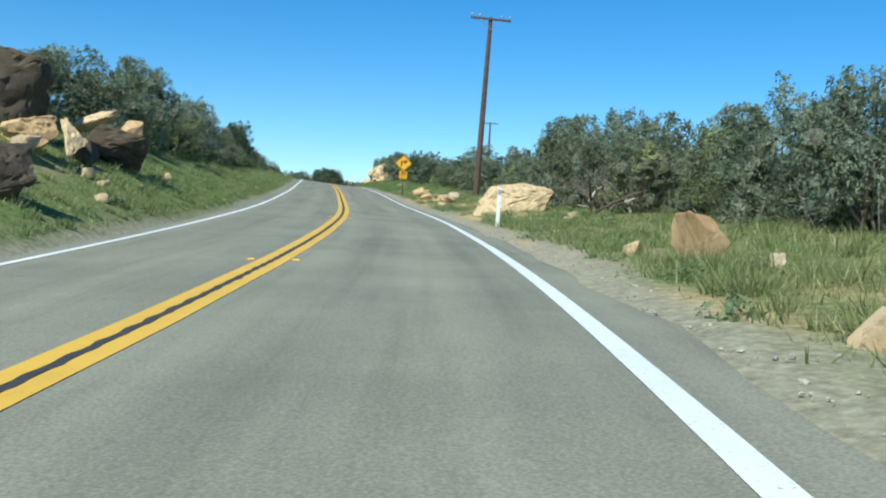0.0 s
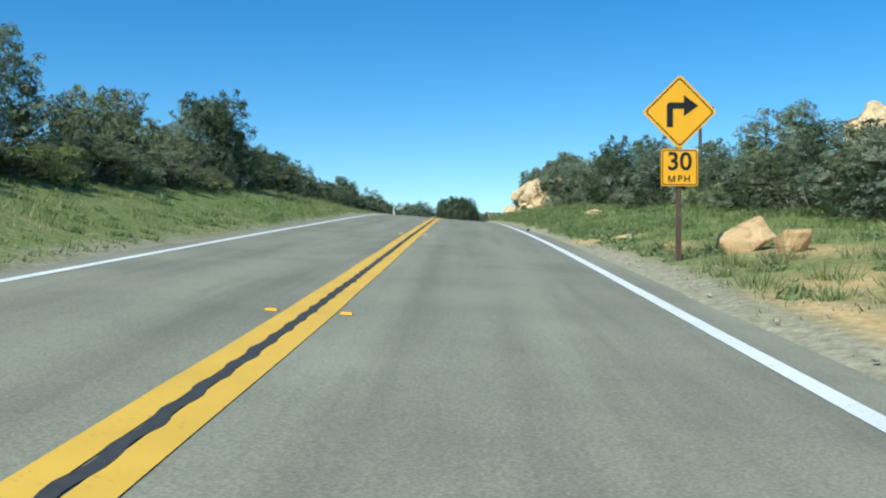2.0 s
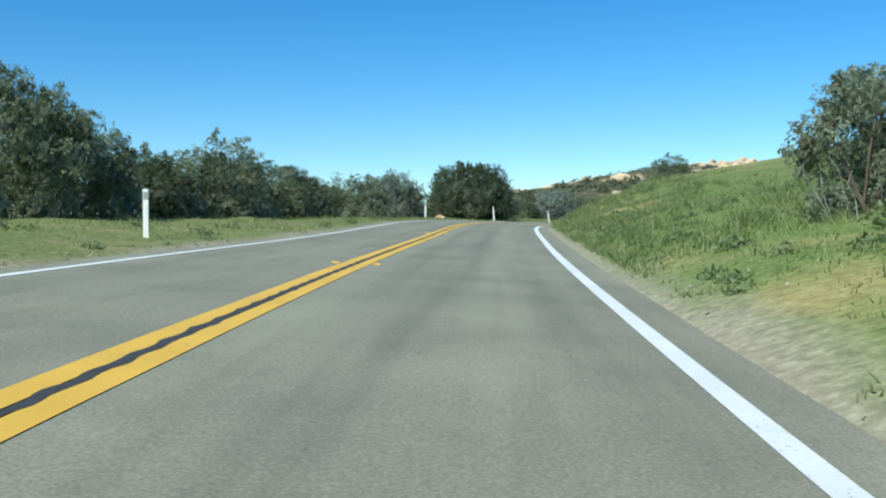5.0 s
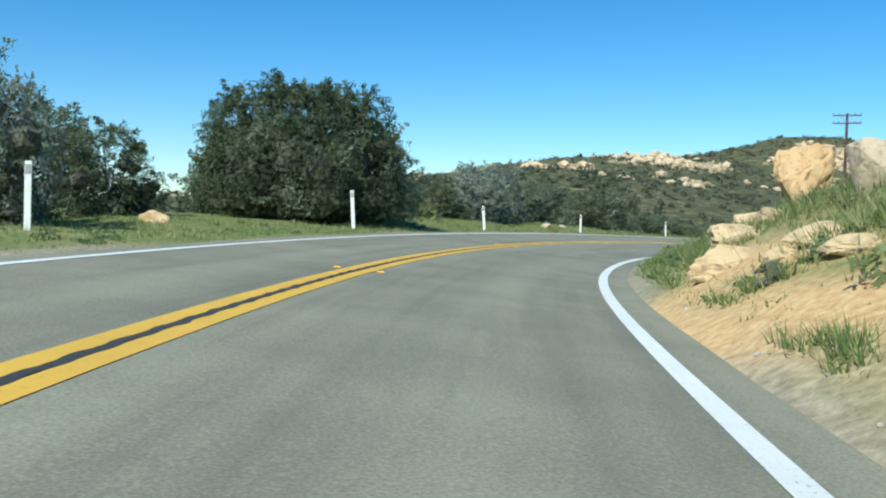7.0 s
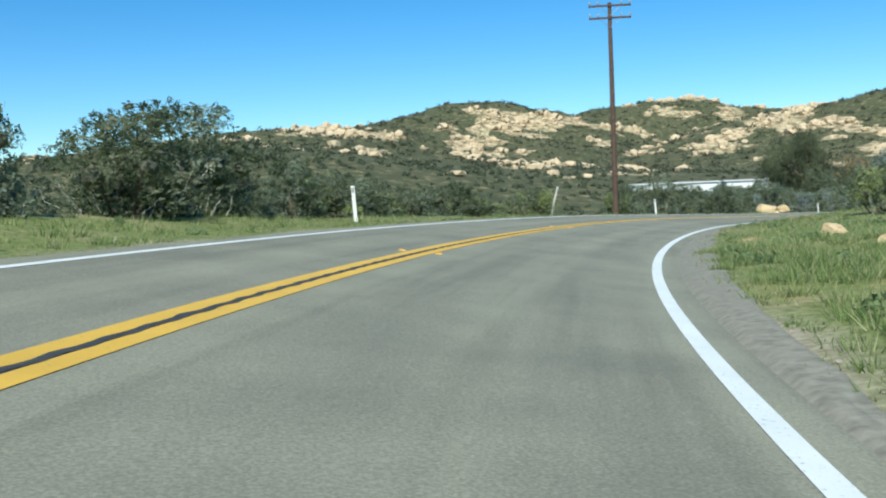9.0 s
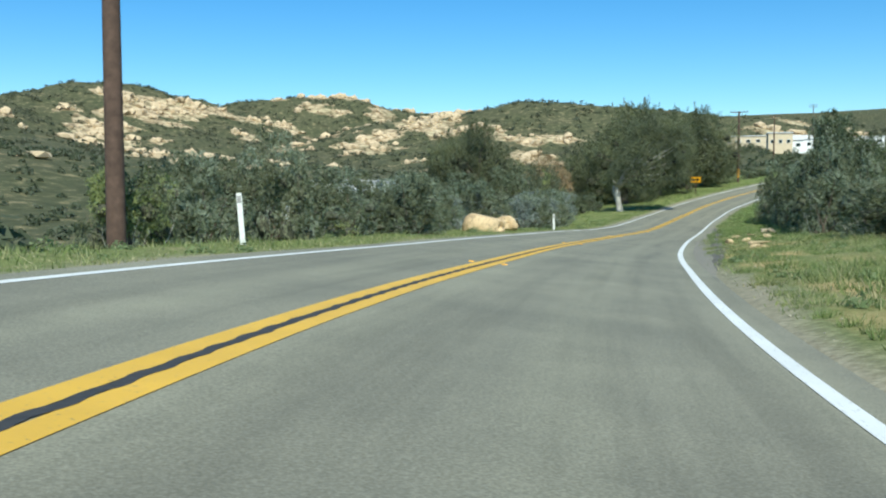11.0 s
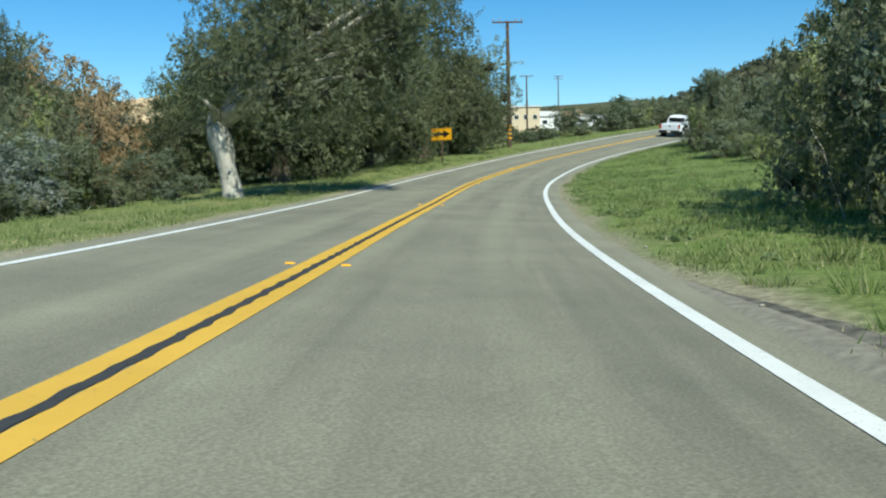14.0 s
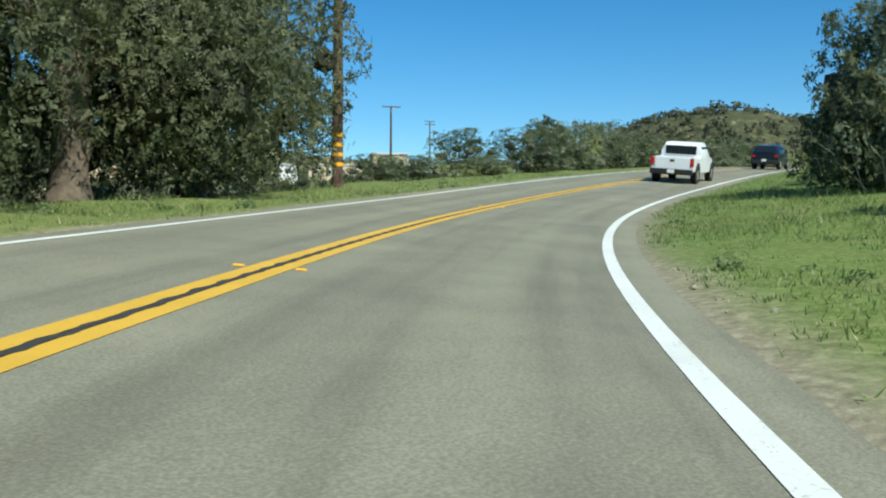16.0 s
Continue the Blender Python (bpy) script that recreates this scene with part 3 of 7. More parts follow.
# ---- ground ----
def build_ground():
    pts = []
    rows = np.array([0.1, 0.45, 0.8, 1.2, 1.7, 2.3, 3, 4, 5, 6.5, 8.5, 11, 14, 18, 23, 29])
    for k in range(0, len(CX), 2):
        for side, lane in ((1, EDGE_R[k]), (-1, EDGE_L[k])):
            for n, o in enumerate(rows):
                if o > 6 and k % 4 or o > 12 and k % 12:
                    continue
                pts.append((*(CX[k] + side * (lane + o + random.uniform(-0.1, 0.1) * o * 0.25) * RIGHT[k]), o))
        pts.append((*(CX[k] + 1.0 * RIGHT[k]), -1))
        pts.append((*(CX[k] - 1.0 * RIGHT[k]), -1))
    p = np.array(pts)
    keep = np.ones(len(p), bool)
    _, gap = ground_height(p[:, 0], p[:, 1])
    keep &= (p[:, 2] < 0) | (gap > p[:, 2] * 0.8 - 0.05)
    xy = [tuple(q) for q in p[keep][:, :2]]
    for reach, step in ((460, 14), (1400, 45), (4200, 260)):
        gx, gy = np.meshgrid(np.arange(-reach, reach + 1, step) + 120, np.arange(-reach, reach + 1, step) + 300)
        q = np.stack([gx.ravel(), gy.ravel()], 1)
        q = q + np.random.uniform(-0.2, 0.2, q.shape) * step
        _, gap = ground_height(q[:, 0], q[:, 1])
        inner = {14: 26, 45: 0, 260: 0}[step]
        prev = {14: None, 45: 460, 260: 1400}[step]
        ok = gap > inner
        if prev:
            ok &= (np.abs(q[:, 0] - 120) > prev) | (np.abs(q[:, 1] - 300) > prev)
        xy += [tuple(v) for v in q[ok]]
    # a closer net over the rocky hillsides
    gx, gy = np.meshgrid(np.arange(-100, 560, 8.5), np.arange(400, 960, 8.5))
    q = np.stack([gx.ravel(), gy.ravel()], 1) + np.random.uniform(-2, 2, (gx.size, 2))
    xy += [tuple(v) for v in q[ground_height(q[:, 0], q[:, 1])[1] > 60]]
    from mathutils.geometry import delaunay_2d_cdt
    v2, _, faces, _, _, _ = delaunay_2d_cdt([Vector(v) for v in xy], [], [], 0, 1e-4)
    vx, vy = np.array([v.x for v in v2]), np.array([v.y for v in v2])
    z, gap = ground_height(vx, vy)
    z = z + np.array([rough(a, b, g) for a, b, g in zip(vx, vy, gap)]) - np.where(gap < 0.3, 0.14, 0.0) - np.where(gap < 0.7, 0.03, 0)
    rocky = crag(vx, vy)
    z = z + rocky * np.array([0.5 * abs(noise.noise(Vector((a * 0.055, b * 0.055, 2)))) + 0.1 * abs(noise.noise(Vector((a * 0.15, b * 0.15, 6)))) if c else 0.0 for a, b, c in zip(vx, vy, rocky)])
    ob = mesh_object("ground", zip(vx, vy, z), faces, M_GROUND, True)
    ob.data.attributes.new("crag", "FLOAT", "POINT").data.foreach_set("value", rocky)
    verge = ob.data.attributes.new("verge", "FLOAT", "POINT")
    wob = np.array([noise.noise(Vector((a * 0.25, b * 0.25, 3))) for a, b in zip(vx, vy)])
    verge.data.foreach_set("value", np.clip(0.5 + (verge_width(vx, vy) - gap - wob * 0.5) / 0.45, 0, 1) * (gap < 4))
    lush = ob.data.attributes.new("lush", "FLOAT", "POINT")
    lush.data.foreach_set("value", lushness(vx, vy))
    sand = ob.data.attributes.new("sand", "FLOAT", "POINT")
    sand.data.foreach_set("value", sandy(vx, vy))
    scrub = ob.data.attributes.new("scrub", "FLOAT", "POINT")
    scrub.data.foreach_set("value", np.clip((gap - 14) / 30, 0, 1))
    return tagged(ob, "sandy roadside ground with spring grass rising into rocky hills", "ground", kind="structure")


ground = build_ground()


# ---- road ----
def strip(name, mat, lo, hi, lift, st0, st1, cols=1, ragged=0.0, skirt=0.0, every=1, follow=""):
    """A ribbon along the road, lifted over its plane: lo and hi count from the yellow line, or from the edge lines that follow names."""
    idx = [k for k in range(0, len(CX), every) if st0 <= ST[k] <= st1]
    verts, uvs = [], []
    for k in idx:
        shift = {"": (0, 0), "L": (-EDGE_L[k], -EDGE_L[k]), "R": (EDGE_R[k], EDGE_R[k]), "LR": (-EDGE_L[k], EDGE_R[k])}[follow]
        row = list(np.linspace(lo + shift[0], hi + shift[1], cols + 1))
        if ragged:
            n0, n1 = (noise.noise(Vector((ALONG[k] * 0.35, c, 0))) + 0.6 * noise.noise(Vector((ALONG[k] * 1.7, c, 5))) + 0.45 * noise.noise(Vector((ALONG[k] * 4.3, c, 2))) for c in (0.0, 9.0))
            row[0], row[-1] = row[0] - ragged * n0, row[-1] + ragged * n1
        zs = [CZ[k] + l * math.tan(CB[k]) + lift for l in row]
        if skirt:
            row = [row[0] - 0.05] + row + [row[-1] + 0.05]
            zs = [zs[0] - skirt] + zs + [zs[-1] - skirt]
        for l, z in zip(row, zs):
            verts.append((CX[k, 0] + l * RIGHT[k, 0], CX[k, 1] + l * RIGHT[k, 1], z))
            uvs.append((l, ALONG[k]))
    w = len(verts) // len(idx)
    faces = [(r * w + c, r * w + c + 1, (r + 1) * w + c + 1, (r + 1) * w + c) for r in range(len(idx) - 1) for c in range(w - 1)]
    ob = mesh_object(name, verts, faces, mat, True)
    if skirt:
        ob.data.set_sharp_from_angle(angle=radians(30))
    lay = ob.data.uv_layers.new(name="lane")
    loops = np.empty(len(ob.data.loops), int)
    ob.data.loops.foreach_get("vertex_index", loops)
    lay.data.foreach_set("uv", np.array(uvs)[loops].ravel())
    return ob


road = tagged(strip("road", M_ASPHALT, -0.36, 0.5, 0.0, -1, 23, 8, 0.15, 0.16, follow="LR"), "worn grey asphalt two-lane mountain road", "road", kind="structure")
for side, width in (("R", 0.15), ("L", 0.12)):
    tagged(strip("edge_line", M_WHITE, -width / 2, width / 2, 0.005, -1, 23, follow=side), "white painted edge line, slightly worn", "road marking", kind="structure")
for lat in (-0.113, 0.113):
    tagged(strip("center_line", M_YELLOW, lat - 0.078, lat + 0.078, 0.005, -1, 23, 1, 0.012), "double yellow painted centre line with worn edges", "road marking", kind="structure")


def sealed_gap():
    """The lumpy run of black sealer between the yellow lines."""
    along = np.arange(0, ALONG[-1], 0.09)
    st = np.interp(along, ALONG, ST)
    verts = []
    for s, a in zip(st, along):
        sway = 0.010 * noise.noise(Vector((a * 0.9, 0, 0))) + 0.013 * math.sin(a * 12.5 + 3 * noise.noise(Vector((a * 0.25, 3, 0))))
        half = 0.036 + 0.012 * noise.noise(Vector((a * 1.6, 5, 0))) + 0.011 * noise.noise(Vector((a * 5.5, 8, 0)))
        for lat in (sway - half, sway + half):
            p = road_at(s, lat)
            verts.append((p.x, p.y, p.z + 0.0065))
    faces = [(2 * k, 2 * k + 1, 2 * k + 3, 2 * k + 2) for k in range(len(st) - 1)]
    return tagged(mesh_object("center_gap", verts, faces, M_TAR), "lumpy black sealed strip between the yellow lines", "road marking", kind="structure")


sealed_gap()


def broken_shoulder(st0, st1, wide, tall):
    """The paved shoulder right of the edge line, with a ragged dark lip that stands up at its outer edge."""
    idx = [k for k in range(len(ST)) if st0 <= ST[k] <= st1]
    offs, lifts = np.array([0.3, 0.6, 0.95, 1.02, 1.16, 1.32, 1.44]), [-0.06, 0.012, 0.018, 0.05, 0.065, 0.035, -0.08]
    verts = []
    for n, k in enumerate(idx):
        fade = min(1, n / 20, (len(idx) - 1 - n) / 20)
        wob = 0.16 * noise.noise(Vector((ALONG[k] * 0.4, 2, 0))) + 0.14 * noise.noise(Vector((ALONG[k] * 1.9, 7, 0)))
        for c, (o, l) in enumerate(zip(offs, lifts)):
            lat = EDGE_R[k] + 0.3 + (o - 0.3) * wide * (0.1 + 0.9 * fade) + (wob if c > 1 else 0) * fade
            x, y = CX[k] + lat * RIGHT[k]
            up = l
            if c in (3, 4, 5):
                lat += 0.07 * noise.noise(Vector((ALONG[k] * 2.7, c * 2.0, 1)))
                x, y = CX[k] + lat * RIGHT[k]
                up = 0.012 + (l - 0.012) * tall * fade * max(0, 0.75 + 1.4 * noise.noise(Vector((ALONG[k] * 0.9, c * 0.4, 3))))
            verts.append((x, y, ground_height([x], [y])[0][0] - 0.06 + (up + 0.06) * min(1, 2 * fade)))
    w = len(offs)
    faces = [(r * w + c, r * w + c + 1, (r + 1) * w + c + 1, (r + 1) * w + c) for r in range(len(idx) - 1) for c in range(w - 1)]
    ob = mesh_object("paved_shoulder", verts, faces, [M_SHOULDER, M_LIP], True)
    ob.data.polygons.foreach_set("material_index", [1 if tall > 0.5 and (f % (w - 1)) > 1 else 0 for f in range(len(faces))])
    return tagged(ob, "dusty paved shoulder with a broken dark asphalt lip", "road shoulder", kind="structure")


broken_shoulder(9.0, 11.0, 0.7, 0.35)
broken_shoulder(11.7, 14.6, 1.15, 1.0)


# ---- shapes shared by many things ----
def ball(bm, centre, size, sub=2, mat=None):
    m = Matrix.Translation(centre) @ (mat or Matrix()) @ Matrix.Diagonal((*size, 1))
    return bmesh.ops.create_icosphere(bm, subdivisions=sub, radius=1, matrix=m)["verts"]


def box(bm, centre, size, m=None, bevel=0.0):
    vs = bmesh.ops.create_cube(bm, size=1, matrix=(m or Matrix()) @ Matrix.Translation(centre) @ Matrix.Diagonal((*size, 1)))["verts"]
    if bevel:
        es = list({e for v in vs for e in v.link_edges})
        bmesh.ops.bevel(bm, geom=es, offset=bevel, segments=2, affect="EDGES", profile=0.6)
    return vs


def tube(bm, pts, radii, sides=8):
    """A tapered tube through points."""
    rings = []
    for n, (p, r) in enumerate(zip(pts, radii)):
        a = Vector(pts[min(n + 1, len(pts) - 1)]) - Vector(pts[max(n - 1, 0)])
        q = a.to_track_quat("Z", "Y")
        rings.append([bm.verts.new(Vector(p) + q @ Vector((math.cos(6.2832 * k / sides) * r, math.sin(6.2832 * k / sides) * r, 0))) for k in range(sides)])
    for r0, r1 in zip(rings[:-1], rings[1:]):
        for k in range(sides):
            bm.faces.new((r0[k], r0[(k + 1) % sides], r1[(k + 1) % sides], r1[k]))
    bm.faces.new(rings[-1])
    bm.faces.new(rings[0][::-1])
    return rings


def smooth(ob):
    ob.data.polygons.foreach_set("use_smooth", [True] * len(ob.data.polygons))
    return ob


def lobes_of(rng, count, half, height, base=0.06, fine=1.0):
    """Clump centres and sizes that fill a shrub's uneven dome; fine makes them smaller and closer."""
    out = []
    for n in range(int(count * fine)):
        a, h = rng.uniform(0, 6.2832), rng.random() ** 1.05
        reach = half * (0.8 - 0.5 * max(0, h - 0.45)) * math.sqrt(rng.uniform(0.15, 1))
        z = height * (base + h * (0.82 - base))
        r = half * rng.uniform(0.24, 0.42) * (1.08 - 0.35 * h) / fine ** 0.45
        out.append(((reach * math.cos(a), reach * math.sin(a), max(z, r * 0.55)), r))
    return out


def leaf_mesh(name, lobes, count, size, mats, seed, droop=0.0, squash=0.9, hollow=0.8):
    """Small leaves over the clumps' outsides; none are spent deep inside, where the dark core hides them."""
    rs = np.random.RandomState(seed)
    c = np.array([l[0] for l in lobes])
    r = np.array([l[1] for l in lobes])
    many = count * 4
    pick = rs.choice(len(lobes), many, p=r ** 2 / (r ** 2).sum())
    d = rs.normal(size=(many, 3))
    d[:, 2] += 0.25
    d /= np.linalg.norm(d, axis=1)[:, None]
    rad = r[pick] * (1.12 - 0.32 * rs.random_sample(many) ** 1.6 + 0.25 * rs.random_sample(many) ** 6)
    p = c[pick] + d * rad[:, None] * np.array([1, 1, squash])
    # a share of the leaves sits on sprigs that stand out of the clumps
    k = many * 2 // 7
    sprigs = max(40, count * 2 // 7 // 18)
    home = rs.choice(len(lobes), sprigs, p=r ** 2 / (r ** 2).sum())
    sd = rs.normal(size=(sprigs, 3)) + np.array([0, 0, 1.3])
    sd /= np.linalg.norm(sd, axis=1)[:, None]
    long = rs.uniform(0.12, 0.48, sprigs) * r.mean() / 0.5
    which = rs.randint(0, sprigs, k)
    along = rs.random_sample(k)
    p[:k] = c[home[which]] + sd[which] * (r[home[which]] * 0.92 + long[which] * along)[:, None] + rs.normal(size=(k, 3)) * (size * 0.75 * (1.15 - along))[:, None]
    p[:, 2] = np.maximum(p[:, 2], 0.04)
    pick[:k] = home[which]
    inside = np.zeros(many, bool)
    for cc, rr in zip(c, r):
        inside |= ((p - cc) ** 2 * np.array([1, 1, 1.2])).sum(1) < (rr * hollow) ** 2
    keep = rs.permutation(np.nonzero(~inside)[0])[:count]
    p, d, pick = p[keep], d[keep], pick[keep]
    count = len(keep)
    n = d + rs.normal(size=(count, 3)) * 0.55 + np.array([0, 0, 0.25])
    n /= np.linalg.norm(n, axis=1)[:, None]
    t = np.cross(n, rs.normal(size=(count, 3)))
    t[:, 2] -= droop
    t /= np.linalg.norm(t, axis=1)[:, None]
    b = np.cross(n, t)
    ln = size * rs.uniform(0.6, 1.35, count)[:, None]
    v = np.stack([p - t * ln - b * ln * 0.42, p - t * ln * 0.7 + b * ln * 0.55, p + t * ln], 1).reshape(-1, 3)
    me = bpy.data.meshes.new(name)
    me.vertices.add(len(v))
    me.vertices.foreach_set("co", v.ravel())
    me.loops.add(len(v))
    me.loops.foreach_set("vertex_index", np.arange(len(v)))
    me.polygons.add(count)
    me.polygons.foreach_set("loop_start", np.arange(count) * 3)
    me.polygons.foreach_set("loop_total", np.full(count, 3))
    for m in mats:
        me.materials.append(m)
    if len(mats) > 1:
        side = rs.choice(len(mats), len(lobes), p=[0.7, 0.3] if len(mats) == 2 else None)
        me.polygons.foreach_set("material_index", side[pick])
    me.update()
    me.validate()
    return me


# rough lumps that stand in for the shaded inside of a crown
def shade_core(lobes, shrink=0.8):
    bm = bmesh.new()
    for c, r in lobes:
        for v in ball(bm, c, (r * shrink, r * shrink, r * shrink * 0.9), 1):
            v.co += Vector(v.co - Vector(c)) * 0.35 * noise.noise(v.co * 3)
    return bm


def shrub(kind, seed, half, height, leaves, size, mats, label, lobes=18, category="shrub", base=0.06, core=0.5, far=False):
    """A shrub thing at the origin: stems, a dark core for twigs and inner shade, and a leafy crown; a far one has
    fewer, larger sprigs.
    """
    rng = random.Random(seed)
    ls = lobes_of(rng, lobes, half, height, base, 1.8)
    root = new(kind)
    root.empty_display_size = 0.2
    tagged(root, label, category)
    crown = new("crown", leaf_mesh("crown", ls, leaves * (4 if far else 9) // 20, size * (2.25 if far else 1.68), mats, seed, hollow=core + 0.04))
    crown.parent = root
    # lumps block the view through the shrub and darken its inside
    tagged(part("inner_wood", shade_core([l for l in ls if l[0][2] < height * 0.56][::2], core * 1.15), M_SHADE_FILL, root, "dense dark inner twigs"), kind="stuff")
    bm = bmesh.new()
    for c, r in rng.sample(ls, min(7, len(ls))):
        a = rng.uniform(0, 6.28)
        p0 = Vector((0.15 * half * math.cos(a), 0.15 * half * math.sin(a), -0.15))
        mid = p0.lerp(Vector(c), 0.5) + Vector((rng.uniform(-0.15, 0.15), rng.uniform(-0.15, 0.15), 0.1)) * half * 0.5
        tube(bm, [p0, mid, Vector(c) * 1.05], [0.045, 0.032, 0.012], 4)
    pale = bmesh.new()
    # bare twigs that stick out of the crown
    for n in range(8):
        c, r = rng.choice(ls)
        d = Vector((rng.gauss(0, 1), rng.gauss(0, 1), rng.gauss(0.7, 0.6))).normalized()
        tube(bm, [Vector(c) + d * r * 0.6, Vector(c) + d * r * 1.2 + Vector((rng.uniform(-0.06, 0.06), rng.uniform(-0.06, 0.06), 0.03))], [0.014, 0.004], 4)
    # pale bare stems that show between the leaves low down
    for n in range(4 if far else 10):
        a, b = rng.uniform(0, 6.2832), rng.uniform(0.35, 0.98)
        foot = Vector((math.cos(a), math.sin(a), 0)) * half * b * 0.55
        top = Vector((math.cos(a) * b, math.sin(a) * b, 0)) * half * 0.98 + Vector((rng.uniform(-0.2, 0.2), rng.uniform(-0.2, 0.2), height * rng.uniform(0.2, 0.5)))
        way = [foot.lerp(top, s) + Vector((rng.uniform(-0.1, 0.1), rng.uniform(-0.1, 0.1), rng.uniform(-0.05, 0.1))) * (s > 0) for s in (0, 0.35, 0.6, 0.8, 1.0)]
        tube(pale, way, [0.012, 0.010, 0.008, 0.006, 0.003], 3)
    tagged(part("dead_stem", pale, M_PALE_BARK, root, "bleached bare stems"), kind="stuff")
    tagged(part("stem", bm, M_BARK, root), kind="stuff")
    return root


USED = {}


def put(template, x, y, scale=(1, 1, 1), turn=0.0, sink=0.08):
    """Stands a thing (the template itself the first time, then copies) on the ground."""
    m = pose(x, y, ground_z(x, y) - sink, 0, 0, turn)
    if USED.get(template.name):
        ob = copy_thing(template, m)
    else:
        ob = template
        ob.matrix_basis = m
    USED[template.name] = True
    ob.scale = scale
    return ob


def beside(st, side, off):
    """A place off metres outside the edge line at a station."""
    lat = np.interp(st, ST, EDGE_R) + off if side == "R" else -(np.interp(st, ST, EDGE_L) + off)
    p = road_at(st, lat)
    return p.x, p.y


def shrub_kinds(far):
    return {
        "grey": [shrub("shrub", 11, 1.75, 3.3, 9100, 0.072, [M_LEAF_GREY, M_LEAF_OLIVE], "dense grey-green chaparral shrub on a roadside bank", 20, far=far),
                 shrub("shrub", 12, 1.6, 3.0, 8400, 0.068, [M_LEAF_GREY, M_LEAF_DARK], "dense grey-green chaparral shrub beside the road", 17, far=far)],
        "olive": [shrub("shrub", 21, 1.8, 3.2, 9100, 0.072, [M_LEAF_OLIVE, M_LEAF_GREY], "olive-green leafy chaparral shrub beside the road", 19, far=far),
                  shrub("shrub", 22, 1.7, 2.6, 8050, 0.068, [M_LEAF_OLIVE, M_LEAF_LIME], "low olive-green shrub with yellowish tips", 18, far=far)],
        "dark": [shrub("shrub", 31, 1.9, 3.4, 10150, 0.072, [M_LEAF_DARK, M_LEAF_OLIVE], "dark green rounded evergreen shrub", 20, far=far),
                 shrub("shrub", 32, 1.7, 3.6, 9450, 0.068, [M_LEAF_DARK, M_LEAF_GREY], "tall dark green evergreen shrub", 19, far=far)],
        "blue": [shrub("flowering_shrub", 41, 1.7, 2.9, 9100, 0.064, [M_LEAF_BLUE, M_LEAF_GREY], "silvery blue-grey flowering shrub in the scrub", 18, far=far)],
        "lime": [shrub("shrub", 51, 1.5, 2.0, 7350, 0.060, [M_LEAF_LIME, M_LEAF_OLIVE], "yellow-green rounded broom shrub on a grassy verge", 16, far=far)],
        "rust": [shrub("shrub", 61, 1.9, 3.6, 8400, 0.076, [M_LEAF_RUST, M_LEAF_OLIVE], "rust-brown shrub among green scrub", 18, far=far)],
    }


SHRUBS, FAR_SHRUBS = shrub_kinds(False), shrub_kinds(True)
RNG = random.Random(7)


def plant(kind, x, y, height, width, sink=0.12, far=False):
    t = RNG.choice((FAR_SHRUBS if far else SHRUBS)[kind])
    tall = {"grey": 3.2, "olive": 2.9, "dark": 3.5, "blue": 2.9, "lime": 2.0, "rust": 3.6}[kind]
    s = width / 3.6
    return put(t, x, y, (s * RNG.uniform(0.92, 1.08), s * RNG.uniform(0.92, 1.08), height / tall), RNG.uniform(0, 360), sink)


def hedge(side, st0, st1, off, height, spacing, kinds, depth=1.2, second=True):
    """Shrubs growing into one another along the road, with a second row behind."""
    length = np.interp([st0, st1], ST, ALONG)
    n = max(1, int((length[1] - length[0]) / spacing))
    for k in range(n):
        st = st0 + (st1 - st0) * (k + RNG.uniform(0.2, 0.8)) / n
        x, y = beside(st, side, off + RNG.uniform(-0.4, 0.6) * depth)
        plant(RNG.choice(kinds), x, y, height * RNG.uniform(0.7, 1.12), spacing * RNG.uniform(1.35, 1.8), far=off > 8 or st0 > 17.5)
        if second and k % 4 == 0:
            x, y = beside(st, side, off + RNG.uniform(2.6, 4.2))
            plant(RNG.choice(kinds), x, y, height * RNG.uniform(0.9, 1.15), spacing * 1.9, far=True)


# shrubs of the climb (stations 0 to 6)
hedge("L", 1.0, 1.5, 6.4, 2.9, 2.4, ["grey", "olive"])
for st, off, h, w in ((0.84, 7.0, 3.3, 3.6), (0.96, 7.4, 2.8, 3.4)):
    x, y = beside(st, "L", off)
    plant("grey", x, y, h, w)
hedge("L", 1.5, 1.95, 6.2, 3.7, 2.4, ["grey", "olive", "olive"])
hedge("L", 1.95, 2.42, 6.2, 2.6, 2.4, ["olive", "grey"])
hedge("L", 2.46, 2.92, 6.4, 3.8, 2.6, ["blue", "grey", "blue"])
hedge("L", 2.3, 3.5, 4.9, 1.0, 1.7, ["olive", "grey"], 0.8, False)
hedge("L", 3.08, 3.55, 6.6, 3.3, 2.4, ["grey", "olive"])
for st, off, h, w in ((3.58, 5.9, 3.7, 3.8), (3.68, 6.0, 4.1, 4.0), (3.76, 6.6, 3.4, 3.6)):
    x, y = beside(st, "L", off)
    plant("dark", x, y, h, w)
hedge("L", 3.85, 4.4, 6.6, 2.3, 2.6, ["grey", "dark", "grey"])
hedge("L", 4.4, 5.0, 8.3, 3.2, 2.4, ["dark", "grey"])
hedge("L", 5.0, 5.7, 8.2, 3.0, 2.2, ["olive", "dark"])
hedge("L", 5.7, 6.3, 7.0, 3.8, 2.4, ["dark", "grey"])
hedge("L", 6.3, 7.3, 7.6, 3.2, 2.4, ["dark", "olive"])
hedge("R", 0.25, 0.75, 7.0, 3.3, 2.4, ["grey", "olive"])
